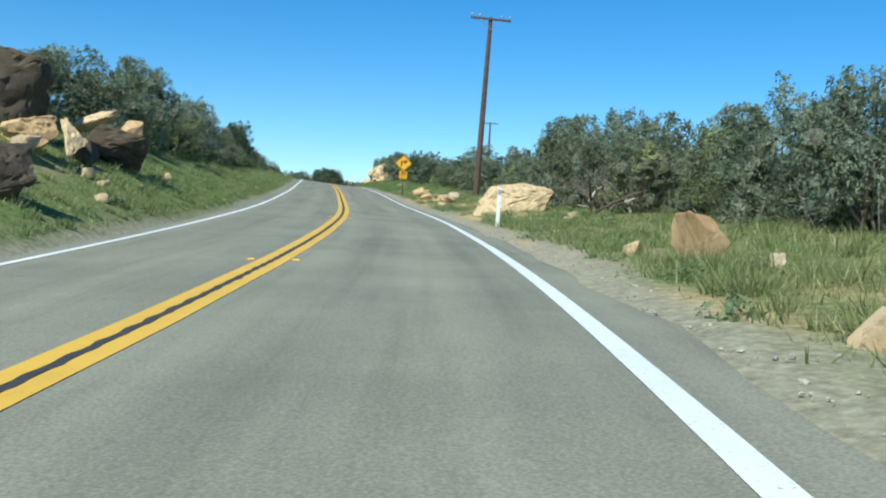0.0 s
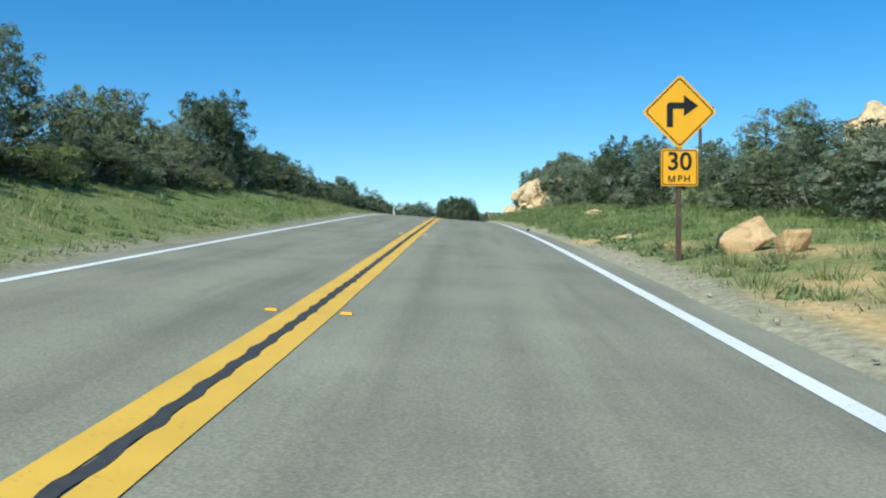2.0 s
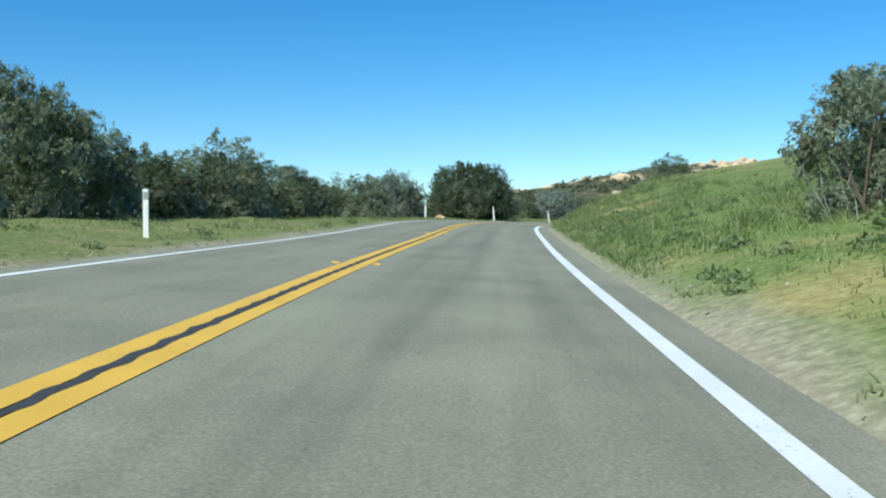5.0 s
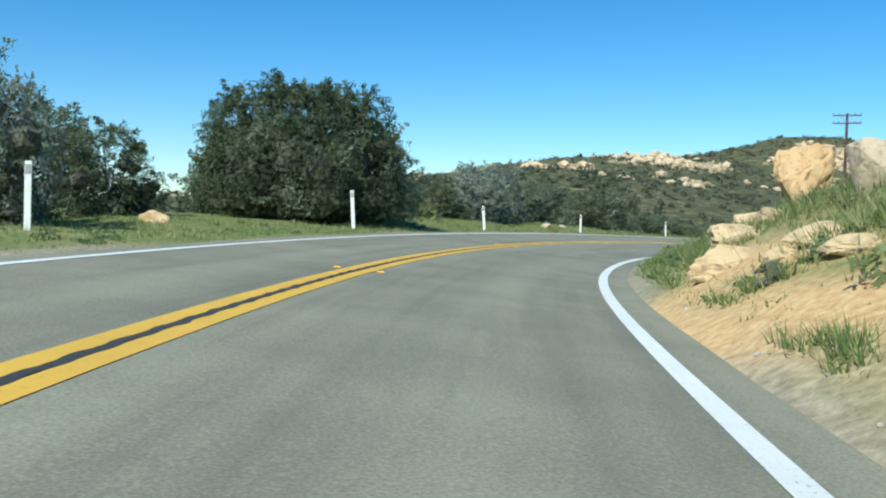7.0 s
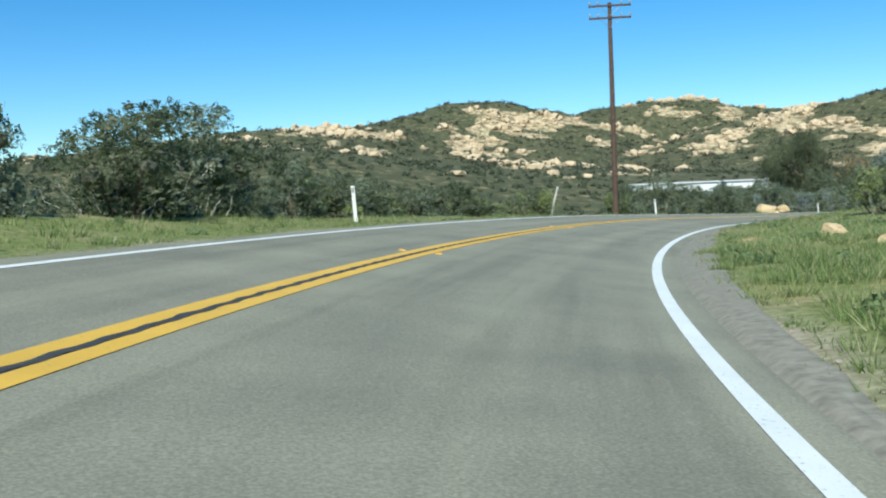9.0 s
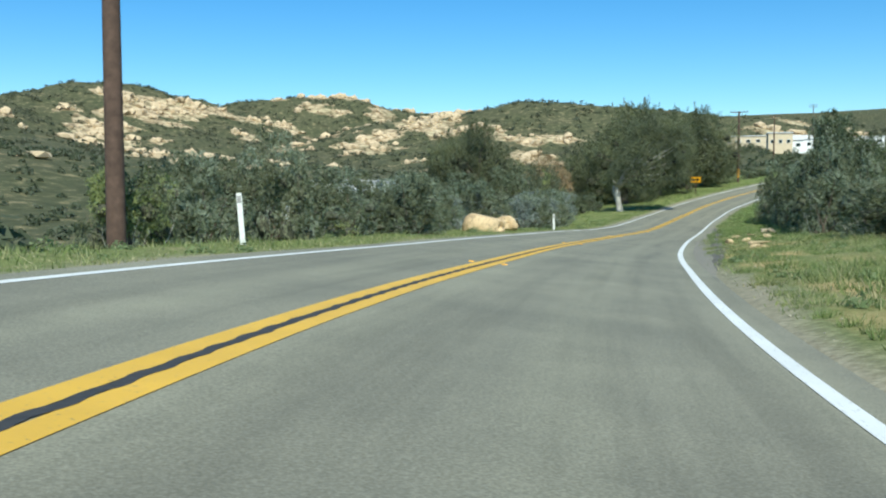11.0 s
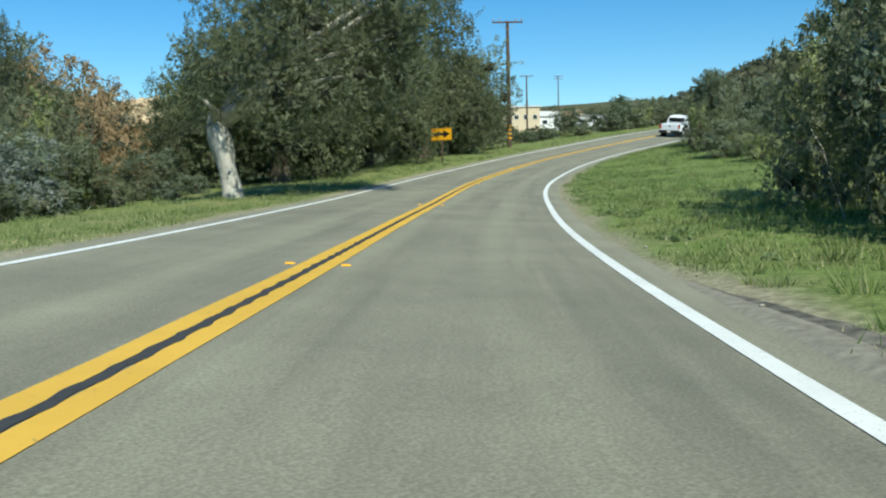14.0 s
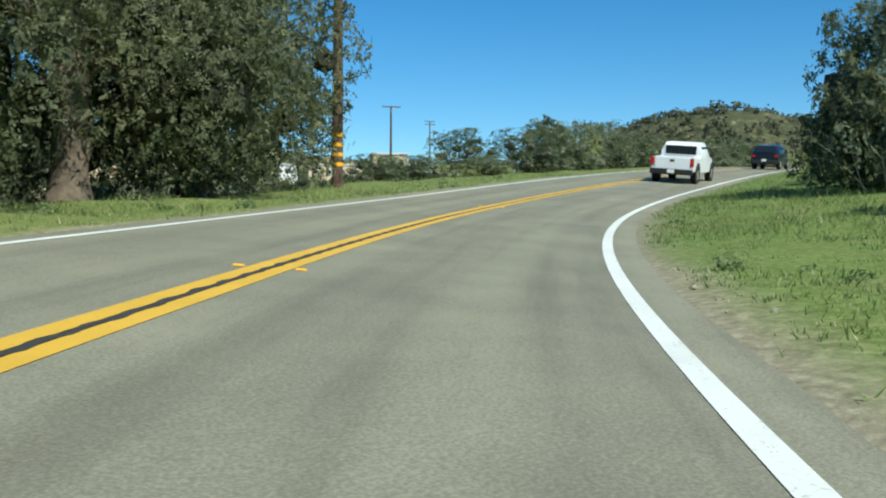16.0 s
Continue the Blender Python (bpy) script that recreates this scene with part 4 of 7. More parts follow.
for st, off, h, w in ((0.76, 6.0, 2.8, 3.0), (0.65, 5.7, 3.0, 3.0), (0.56, 5.7, 3.2, 3.0)):
    x, y = beside(st, "R", off)
    plant("grey", x, y, h, w)
hedge("R", 0.8, 1.15, 5.6, 3.4, 2.4, ["grey", "olive"])
hedge("R", 1.2, 1.72, 6.2, 4.2, 2.2, ["olive", "grey", "grey"])
hedge("R", 1.72, 2.0, 6.4, 3.3, 2.2, ["olive", "grey"])
hedge("R", 2.0, 2.9, 7.0, 2.5, 2.4, ["grey", "olive"])
for st, h in ((2.2, 3.3), (2.82, 3.1)):
    x, y = beside(st, "R", 7.0)
    plant("grey", x, y, h, 2.4)
hedge("R", 2.9, 3.5, 6.4, 2.6, 2.4, ["grey", "dark", "olive"])
hedge("R", 3.5, 3.9, 6.0, 3.1, 2.4, ["grey", "dark", "grey"])
hedge("R", 3.9, 4.3, 5.8, 2.6, 2.2, ["grey", "dark"])
for st, off, h, w in ((4.26, 5.0, 2.6, 3.6), (4.36, 4.4, 2.7, 4.0), (4.47, 4.4, 3.1, 3.8), (4.56, 5.2, 3.4, 3.2), (4.36, 7.0, 2.8, 3.6)):
    x, y = beside(st, "R", off)
    plant("grey", x, y, h, w)
hedge("R", 5.1, 5.7, 4.2, 3.2, 1.7, ["grey", "blue", "grey"])
for st, off, h, w in ((7.7, 5.6, 1.7, 1.9), (7.62, 6.0, 1.5, 2.0), (7.52, 6.4, 1.5, 2.2), (7.85, 6.6, 1.2, 1.8)):
    x, y = beside(st, "R", off)
    plant("olive", x, y, h, w)
for st, off, h, w in ((7.3, 1.5, 0.4, 0.7), (7.36, 2.1, 0.45, 0.8), (7.46, 1.2, 0.3, 0.45), (7.2, 2.4, 0.5, 0.9)):
    x, y = beside(st, "R", off)
    plant("lime" if off > 2 else "grey", x, y, h, w, 0.04)
# the bend and the valley side (7 to 11)
for st, off, h, w, kind in ((7.74, 5.0, 3.4, 3.6, "blue"), (7.5, 5.6, 2.4, 3.4, "dark"), (7.8, 6.4, 3.2, 3.8, "grey"), (7.95, 6.6, 2.6, 3.0, "dark"), (8.1, 7.2, 2.7, 3.4, "dark")):
    x, y = beside(st, "L", off)
    plant(kind, x, y, h, w)
hedge("L", 7.2, 8.1, 8.8, 2.9, 2.6, ["dark", "olive"])
x, y = beside(8.42, "L", 5.0)
put(shrub("shrub_oak", 35, 3.7, 4.2, 80000, 0.075, [M_LEAF_DARK, M_LEAF_GREY], "large domed dark scrub oak reaching down to the grass", 60, "tree", 0.04, 0.72), x, y)
x, y = beside(8.5, "L", 6.6)
plant("dark", x, y, 3.8, 4.2)
hedge("L", 8.7, 9.1, 5.6, 2.0, 2.4, ["olive", "dark"])
for st, off, h, w, kind in ((9.24, 5.4, 3.2, 4.6, "blue"), (9.36, 5.6, 3.4, 4.6, "blue"), (9.46, 6.2, 2.9, 3.8, "grey"), (9.58, 6.2, 3.2, 3.6, "grey"), (9.7, 5.6, 3.1, 3.6, "grey"), (9.9, 5.2, 2.7, 3.6, "dark"), (10.02, 5.4, 3.1, 4.2, "dark"), (10.12, 6.0, 2.7, 3.6, "dark"), (10.24, 5.0, 2.0, 2.6, "dark"), (10.38, 5.4, 2.0, 2.6, "olive")):
    x, y = beside(st, "L", off)
    plant(kind, x, y, h, w)
hedge("L", 10.3, 11.6, 6.9, 2.0, 2.4, ["olive", "dark", "lime"])
for x, y, h, w, kind in ((9.8, 224.2, 1.9, 3.0, "lime"), (17.0, 231.3, 3.1, 3.8, "blue"), (12.5, 223, 2.4, 3.4, "olive"), (16, 225, 3.0, 4.0, "olive"), (21, 230, 2.8, 4.0, "grey")):
    plant(kind, x, y, h, w)
# the descent (11 to 15)
for st, off, h, w, kind in ((12.1, 4.7, 3.0, 2.6, "olive"), (12.2, 5.4, 3.0, 2.8, "olive"), (12.04, 6.0, 2.8, 3.0, "grey"), (11.85, 5.6, 2.0, 2.6, "lime")):
    x, y = beside(st, "L", off)
    plant(kind, x, y, h, w)
hedge("L", 12.2, 12.8, 5.4, 2.5, 2.2, ["olive", "dark", "grey"])
for st, off, h, w in ((12.58, 3.9, 2.5, 2.8), (12.68, 4.6, 2.8, 3.0), (12.78, 5.0, 2.9, 3.0), (12.9, 5.7, 2.9, 3.2), (13.04, 6.0, 2.7, 3.2)):
    x, y = beside(st, "L", off)
    plant("grey", x, y, h, w)
hedge("L", 12.9, 13.5, 7.2, 3.3, 2.4, ["olive", "grey", "blue"])
hedge("L", 13.5, 14.5, 6.6, 2.9, 2.6, ["grey", "blue", "olive", "grey"])
for st, off, h, w, kind in ((13.5, 3.7, 2.2, 3.0, "blue"), (13.62, 3.6, 2.3, 3.0, "grey"), (13.75, 3.5, 2.3, 2.9, "blue"), (13.88, 3.4, 2.2, 2.8, "grey"), (14.0, 3.6, 2.0, 2.6, "blue"), (14.6, 6.8, 3.0, 4.2, "grey"), (14.72, 7.2, 2.9, 3.6, "blue"), (14.55, 8.6, 3.1, 4.0, "blue")):
    x, y = beside(st, "L", off)
    plant(kind, x, y, h, w)
hedge("L", 14.8, 15.4, 9.4, 2.5, 3.0, ["olive", "grey"])
hedge("R", 12.3, 12.9, 7.0, 2.6, 2.4, ["grey", "dark"])
for st, off, h, w, kind in ((13.22, 6.2, 3.4, 3.4, "grey"), (13.34, 6.6, 4.8, 3.8, "grey"), (13.46, 6.9, 6.6, 4.2, "dark"), (13.58, 7.2, 6.8, 4.2, "grey"), (13.75, 7.6, 5.0, 4.0, "olive"), (13.92, 7.2, 4.5, 3.8, "grey"), (14.1, 6.8, 4.4, 4.2, "olive"), (14.28, 6.6, 4.5, 4.2, "dark"), (14.42, 5.8, 4.8, 4.0, "grey"), (14.56, 5.6, 4.9, 4.2, "olive"), (14.7, 5.4, 4.7, 4.2, "dark"), (14.84, 5.3, 4.5, 4.0, "olive"), (14.95, 6.6, 5.0, 4.2, "grey"), (14.2, 7.5, 4.8, 4.6, "grey"), (13.5, 8.5, 5.4, 4.6, "dark"), (13.2, 13.0, 5.4, 5.0, "dark")):
    x, y = beside(st, "R", off)
    plant(kind, x, y, h, w)
for st, off, h, w, kind in ((15.08, 7.4, 4.7, 4.8, "dark"), (16.2, 9.6, 1.6, 3.4, "lime"), (16.5, 8.6, 2.2, 3.8, "grey"), (16.9, 7.2, 4.0, 4.6, "olive"), (17.3, 6.6, 5.4, 4.8, "grey"), (17.38, 5.8, 5.4, 4.6, "dark"), (17.55, 6.4, 4.2, 4.4, "olive"), (17.0, 10.5, 4.4, 4.6, "grey"), (16.4, 11.5, 3.6, 4.4, "grey")):
    x, y = beside(st, "R", off)
    plant(kind, x, y, h, w)
hedge("R", 17.8, 20.5, 6.0, 3.2, 3.2, ["olive", "dark"], second=False)
hedge("L", 17.6, 18.0, 5.8, 1.4, 2.0, ["olive", "dark", "grey"], second=False)
hedge("L", 18.0, 18.3, 5.6, 1.5, 2.2, ["olive", "grey"], second=False)
hedge("L", 18.3, 19.2, 5.2, 3.6, 2.8, ["olive", "dark", "grey"])
hedge("L", 19.2, 21.5, 6.0, 3.0, 3.4, ["olive", "dark"], second=False)


# ---- oaks ----
def oak(seed, height, half, leaves, mats, label, lean=0.0, bark=None, trunk=0.42, bare=0.3):
    rng = random.Random(seed)
    root = tagged(new("oak_tree"), label, "tree")
    ls = lobes_of(rng, 30, half, height, bare)
    crown = new("crown", leaf_mesh("crown", ls, int(leaves * 1.65), 0.145, mats, seed, droop=0.5, hollow=0.62))
    crown.parent = root
    # dark lumps added so gaps in the crown read as shade
    tagged(part("inner_wood", shade_core([l for l in ls if l[0][2] < height * 0.7], 0.36), M_OAK_SHADE_FILL, root, "dark inner twigs and shaded leaves"), kind="stuff")
    bm = bmesh.new()
    top = Vector((lean, lean * 0.4, height * 0.36))
    tube(bm, [(0, 0, -0.4), (0.02, 0, 0.25), (lean * 0.3, 0, height * 0.14), top * 0.75, top], [trunk * 1.5, trunk * 1.05, trunk * 0.9, trunk * 0.85, trunk * 0.7], 12)
    for v in bm.verts:
        v.co += Vector((noise.noise(v.co * 2.1), noise.noise(v.co * 2.1 + Vector((5, 0, 0))), 0)) * 0.1
    smooth(part("trunk", bm, bark or M_BARK, root, "gnarled trunk"))
    for c, r in rng.sample(ls, 9):
        bm = bmesh.new()
        c = Vector(c)
        mid = top.lerp(c, 0.5) + Vector((rng.uniform(-0.4, 0.4), rng.uniform(-0.4, 0.4), rng.uniform(0, 0.5)))
        tube(bm, [top * 0.9, mid, c], [trunk * 0.5, trunk * 0.28, 0.04], 7)
        smooth(part("limb", bm, M_BARK, root))
    return root


OAKS = [oak(71, 8.5, 4.4, 17000, [M_LEAF_OAK, M_LEAF_OAK_LIGHT], "large dark green oak tree beside the road", bare=0.13),
        oak(72, 7.4, 3.9, 13000, [M_LEAF_OAK_LIGHT, M_LEAF_OAK], "large olive-green oak tree with drooping twigs", bare=0.12)]
for st, off, s, n, turn in ((15.95, 6.8, 1.3, 1, 30), (16.3, 8.0, 1.4, 0, 80), (16.62, 7.6, 1.3, 1, 200), (17.0, 6.9, 1.3, 0, 300), (17.25, 7.2, 1.38, 1, 20), (17.0, 12.0, 1.2, 0, 10)):
    x, y = beside(st, "L", off)
    put(OAKS[n], x, y, (s, s, s), turn)
for x, y, s, n in ((97, 350, 1.4, 0), (112, 352, 0.9, 1), (128, 345, 0.9, 0), (76, 330, 0.7, 1)):
    put(OAKS[n], x, y, (s, s, s), x * 7)
plant("rust", 81, 314, 12.3 - ground_z(81, 314), 6.5)
plant("rust", 84, 316, 11.2 - ground_z(84, 316), 5.0)
for x, y, top, n in ((90, 337, 17.3, 0), (96, 322, 14.6, 1), (90, 318, 12.4, 1)):
    s = (top - ground_z(x, y)) / (8.5, 7.4)[n]
    put(OAKS[n], x, y, (s * 0.85, s * 0.85, s), x * 11)


def pale_oak():
    """The old oak with a bleached trunk that leans beside the road."""
    rng = random.Random(75)
    root = tagged(new("oak_tree"), "old live oak with a thick bleached leaning trunk", "tree")
    bm = bmesh.new()
    rings = tube(bm, [(0.05, 0, -0.4), (0.0, 0, 0.0), (-0.05, 0, 0.45), (-0.12, 0, 0.95), (-0.24, 0.02, 1.45), (-0.4, 0.05, 1.95), (-0.5, 0.1, 2.4), (-0.5, 0.2, 2.8)], [0.5, 0.4, 0.34, 0.33, 0.36, 0.38, 0.32, 0.22], 20)
    for v in bm.verts:
        a = math.atan2(v.co.y, v.co.x + 0.2 * v.co.z)
        k = Vector((math.cos(a) * 1.3, math.sin(a) * 1.3, v.co.z * 0.8))
        v.co += Vector((math.cos(a), math.sin(a), 0)) * (0.12 * noise.noise(k * 1.5) + 0.06 * noise.noise(k * 4) - 0.05)
    smooth(part("trunk", bm, M_PALE_BARK, root, "bleached pale bark"))
    ls = []
    for n in range(42):
        x, z = rng.uniform(-0.1, 5.4), rng.uniform(2.7, 8.2)
        ls.append(((x + 0.3 * (z - 3), rng.uniform(-2.4, 2.4), z), rng.uniform(0.75, 1.3)))
    # boughs that hang down round the trunk
    for n in range(11):
        a = n * 0.571
        ls.append(((0.1 + 1.2 * math.cos(a), 1.4 * math.sin(a), rng.uniform(2.7, 4.6)), rng.uniform(0.6, 0.95)))
    crown = new("crown", leaf_mesh("crown", ls, 29000, 0.135, [M_LEAF_OLIVE, M_LEAF_OAK_LIGHT], 75, droop=0.5, hollow=0.6))
    crown.parent = root
    # here too, dark lumps give the crown its inner shade
    tagged(part("inner_wood", shade_core([l for l in ls if l[0][0] > 1.2 and l[0][2] < 6.8], 0.26), M_OAK_SHADE_FILL, root, "dark inner twigs and shaded leaves"), kind="stuff")
    for c, r in rng.sample(ls, 11):
        bm = bmesh.new()
        c, top = Vector(c), Vector((-0.45, 0.12, 2.3))
        mid = top.lerp(c, 0.45) + Vector((rng.uniform(-0.4, 0.4), rng.uniform(-0.4, 0.4), rng.uniform(0.1, 0.6)))
        tube(bm, [top, top.lerp(mid, 0.5) + Vector((0, 0, 0.15)), mid, c], [0.2, 0.15, 0.1, 0.03], 7)
        smooth(part("limb", bm, M_PALE_BARK, root))
    return root


old_oak = pale_oak()
old_oak.matrix_basis = pose(77.9, 299.5, ground_z(77.9, 299.5) - 0.05, 0, 0, -52)
for st, off, h, w, kind in ((15.08, 8.4, 2.7, 4.0, "blue"), (15.6, 14.0, 6.2, 5.4, "olive"), (15.3, 15.0, 5.4, 5.4, "olive"), (15.3, 9.4, 2.8, 3.6, "olive"), (15.5, 12.2, 5.0, 4.4, "olive"), (15.62, 12.0, 5.0, 3.8, "rust"), (15.5, 8.4, 2.0, 3.0, "olive"), (15.25, 13.0, 4.0, 4.4, "olive"), (15.62, 7.8, 1.2, 2.2, "grey")):
    x, y = beside(st, "L", off)
    plant(kind, x, y, h, w)


def brush_pile():
    """A heap of cut dead branches at the foot of the shrubs."""
    rng = random.Random(44)
    root = tagged(new("brush_pile"), "heap of dry brown dead branches beside the verge", "brush pile")
    twigs = bmesh.new()
    for n in range(34):
        a = rng.uniform(0, 6.2832)
        p = Vector((rng.uniform(-1.7, 1.7), rng.uniform(-0.8, 0.8), rng.uniform(0.0, 0.5)))
        d = Vector((math.cos(a), math.sin(a) * 0.6, rng.uniform(0.15, 0.9))).normalized()
        long = rng.uniform(0.7, 1.7)
        mid = p + d * long * 0.5 + Vector((rng.uniform(-0.12, 0.12), rng.uniform(-0.12, 0.12), rng.uniform(0, 0.15)))
        end = p + d * long + Vector((0, 0, rng.uniform(-0.25, 0.1)))
        bm = bmesh.new()
        tube(bm, [p, mid, end], [0.035, 0.024, 0.01], 6)
        smooth(part("branch", bm, M_BARK if n % 3 else M_PALE_BARK, root))
        for k in range(7):
            q = mid.lerp(end, rng.random())
            e = (d + Vector((rng.gauss(0, 0.7), rng.gauss(0, 0.7), rng.gauss(0.2, 0.5)))).normalized()
            tube(twigs, [q, q + e * rng.uniform(0.2, 0.5)], [0.011, 0.003], 4)
    tagged(part("twig_mass", twigs, M_BARK, root, "fine dry twigs"), kind="stuff")
    return root


heap = brush_pile()
x, y = beside(1.02, "R", 4.3)
heap.matrix_basis = pose(x, y, ground_z(x, y), 0, 0, heading_at(1.02) + 60)
x, y = beside(3.16, "L", 4.7)
small = copy_thing(heap, pose(x, y, ground_z(x, y), 0, 0, 20))
small.scale = (0.55, 0.55, 0.55)


# kinds that no place asked for
for kinds in (SHRUBS, FAR_SHRUBS):
    for t in [t for ts in kinds.values() for t in ts if not USED.get(t.name)]:
        for ob in [*t.children_recursive, t]:
            bpy.data.objects.remove(ob)


# ---- rocks ----
def boulder(label, x, y, size, turn, seed, mat, cuts=12, sub=4, sink=0.15, lift=0.0, tilt=0.0, slant=0.0, pits=(), grain=0.06, category="boulder", boxy=1.0):
    """An angular boulder: a ball with flat breaks, hollows and a worn skin."""
    rng = random.Random(seed)
    bm = bmesh.new()
    ball(bm, (0, 0, 0), (1, 1, 1), sub)
    if boxy != 1:
        for v in bm.verts:
            v.co = Vector([math.copysign(abs(q) ** boxy, q) for q in v.co])
    planes = []
    for n in range(cuts):
        d = Vector((rng.gauss(0, 1), rng.gauss(0, 1), rng.gauss(0.1, 0.8))).normalized()
        planes.append((d, rng.uniform(0.42, 0.78)))
    for v in bm.verts:
        for d, h in planes:
            over = v.co.dot(d) - h
            if over > 0:
                v.co -= d * over * 0.94
    for v in bm.verts:
        p = v.co.copy()
        n = p.normalized()
        k = p + Vector((seed * 3.1, 0, 0))
        w = 1.5 * grain * noise.noise(k * 1.6) + grain * noise.noise(k * 3.7) + 0.45 * grain * noise.noise(k * 9)
        crack = abs(noise.noise(k * 1.3 + Vector((0, 9, 0))))
        w -= 1.1 * grain * max(0, 0.10 - crack) / 0.10
        for c, r, deep in pits:
            w -= deep * max(0.0, 1 - ((p - Vector(c)).length / r) ** 2)
        v.co = p + n * w
    bmesh.ops.transform(bm, matrix=Matrix.Diagonal((*size, 1)), verts=bm.verts)
    ob = smooth(part("boulder", bm, mat))
    ob.data.set_sharp_from_angle(angle=radians(38))
    ob.matrix_basis = pose(x, y, ground_z(x, y) + size[2] * 0.62 - sink + lift, tilt, slant, turn)
    return tagged(ob, label, category)


def stone(st, side, off, size, turn, seed, label="pale sandstone boulder on a grassy verge", mat=None, **more):
    x, y = beside(st, side, off)
    return boulder(label, x, y, size, turn, seed, mat or M_ROCK, **more)


def broken_rock(st, side, off, size, turn, seed, label, mat=None, tilt=0.0, slant=0.0, corners=14, sink=0.1, lift=0.0, lean=0.0, category="boulder"):
    """A block with flat split faces and worn arrises, resting on the ground beside the road."""
    rng = random.Random(seed)
    bm = bmesh.new()
    for n in range(corners):
        d = Vector((rng.uniform(-1, 1), rng.uniform(-1, 1), rng.uniform(-1, 1)))
        top = max(abs(c) for c in d)
        d = d / top * rng.uniform(0.82, 1.0)
        bm.verts.new(d)
    hull = bmesh.ops.convex_hull(bm, input=bm.verts)
    bmesh.ops.delete(bm, geom=[g for g in hull["geom_interior"] if isinstance(g, bmesh.types.BMVert)], context="VERTS")
    bmesh.ops.dissolve_limit(bm, angle_limit=radians(9), verts=bm.verts, edges=bm.edges)
    bmesh.ops.bevel(bm, geom=list(bm.edges), offset=0.055, segments=1, affect="EDGES")
    bmesh.ops.triangulate(bm, faces=bm.faces)
    bmesh.ops.subdivide_edges(bm, edges=bm.edges, cuts=2, use_grid_fill=True)
    large = max(size) > 0.55
    if large:
        bmesh.ops.subdivide_edges(bm, edges=[e for e in bm.edges if e.calc_length() > 0.12], cuts=2, use_grid_fill=True)
        bmesh.ops.triangulate(bm, faces=bm.faces)
    bm.normal_update()
    moves = []
    for v in bm.verts:
        k = v.co * 1.1 + Vector((seed * 2.7, 0, 0))
        d = 0.09 * noise.noise(k * 1.4) - 0.07 * abs(noise.noise(k * 3.1)) + 0.03 * noise.noise(k * 8)
        if large:
            # ledges along slanting joints, with open cracks between them
            dist, at = noise.voronoi(Vector((k.x * 1.1, k.y * 1.1, k.z * 2.0 + k.x * 0.7)) + 0.25 * noise.noise_vector(k * 2))
            d = 0.7 * d + 0.06 * noise.cell(at[0] * 5.7) - 0.06 * max(0, 0.1 - (dist[1] - dist[0])) / 0.1
        moves.append(v.normal * d)
    for v, m in zip(bm.verts, moves):
        v.co += m
    bmesh.ops.transform(bm, matrix=Matrix.Diagonal((*size, 1)), verts=bm.verts)
    for v in bm.verts:
        v.co.x += lean * v.co.z
    x, y = beside(st, side, off)
    ob = smooth(part("boulder", bm, mat or M_ROCK))
    ob.data.set_sharp_from_angle(angle=radians(24))
    ob.matrix_basis = pose(x, y, ground_z(x, y) + size[2] * 0.72 - sink + lift, tilt, slant, turn)
    return tagged(ob, label, category)


# the rock pile on the bank at the start
# dark rock colour here stands for the shade beneath the slab
broken_rock(0.98, "L", 2.95, (0.9, 0.7, 0.62), 20, 2, "dark weathered block under a leaning slab", M_ROCK_DARK, corners=16)
broken_rock(0.92, "L", 3.05, (0.78, 0.5, 0.17), 6, 1, "long thin split sandstone slab leaning on a rock pile", slant=-24, tilt=12, lift=0.86, corners=12)
broken_rock(1.0, "L", 2.6, (0.3, 0.34, 0.36), 40, 86, "broken tan block on top of a rock pile", M_ROCK_ORANGE, lift=0.8, corners=11)
broken_rock(0.84, "L", 2.95, (0.26, 0.4, 0.56), 60, 4, "upright split tan wedge in a rock pile", slant=14, corners=9)
broken_rock(0.87, "L", 2.75, (0.36, 0.3, 0.4), 10, 87, "dark angular block beside an upright wedge", M_ROCK_DARK, corners=10)
broken_rock(0.78, "L", 3.3, (0.75, 0.45, 0.4), 15, 3, "broken orange sandstone slab on a grassy bank", M_ROCK_ORANGE, slant=-26, lift=0.05, corners=11)
broken_rock(0.74, "L", 3.0, (0.4, 0.36, 0.26), 70, 88, "low tan block among broken slabs", slant=-12, corners=10)
broken_rock(0.66, "L", 2.5, (0.6, 0.45, 0.2), 80, 6, "pale flat-topped slab on a grassy bank", M_ROCK_PALE, slant=14, lift=0.15, corners=11)
broken_rock(0.86, "L", 4.6, (1.15, 0.9, 0.98), 25, 5, "massive dark brown weathered rock under shrubs", M_ROCK_DARK, corners=18)
broken_rock(0.58, "L", 1.85, (0.6, 0.5, 0.55), 30, 9, "dark boulder in the grass of a bank", M_ROCK_DARK, corners=16)
for st, off, big, sd in ((0.8, 2.2, 0.2, 80), (0.73, 1.4, 0.17, 81), (0.79, 1.8, 0.13, 82), (0.86, 2.3, 0.15, 83), (0.76, 2.5, 0.12, 84), (0.9, 1.7, 0.1, 85)):
    broken_rock(st, "L", off, (big, big * 0.8, big * 0.6), sd * 37, sd, "small broken stone on a grassy bank", sink=0.02)
stone(1.15, "L", 2.4, (0.35, 0.3, 0.22), 0, 7, "small stone on a grassy bank", sub=3)
stone(3.2, "L", 5.0, (0.5, 0.35, 0.25), 60, 8, "pale slab among shrubs on a bank", tilt=10)
stone(3.28, "L", 5.2, (0.5, 0.4, 0.35), 10, 9, "tan boulder under shrubs on a bank")
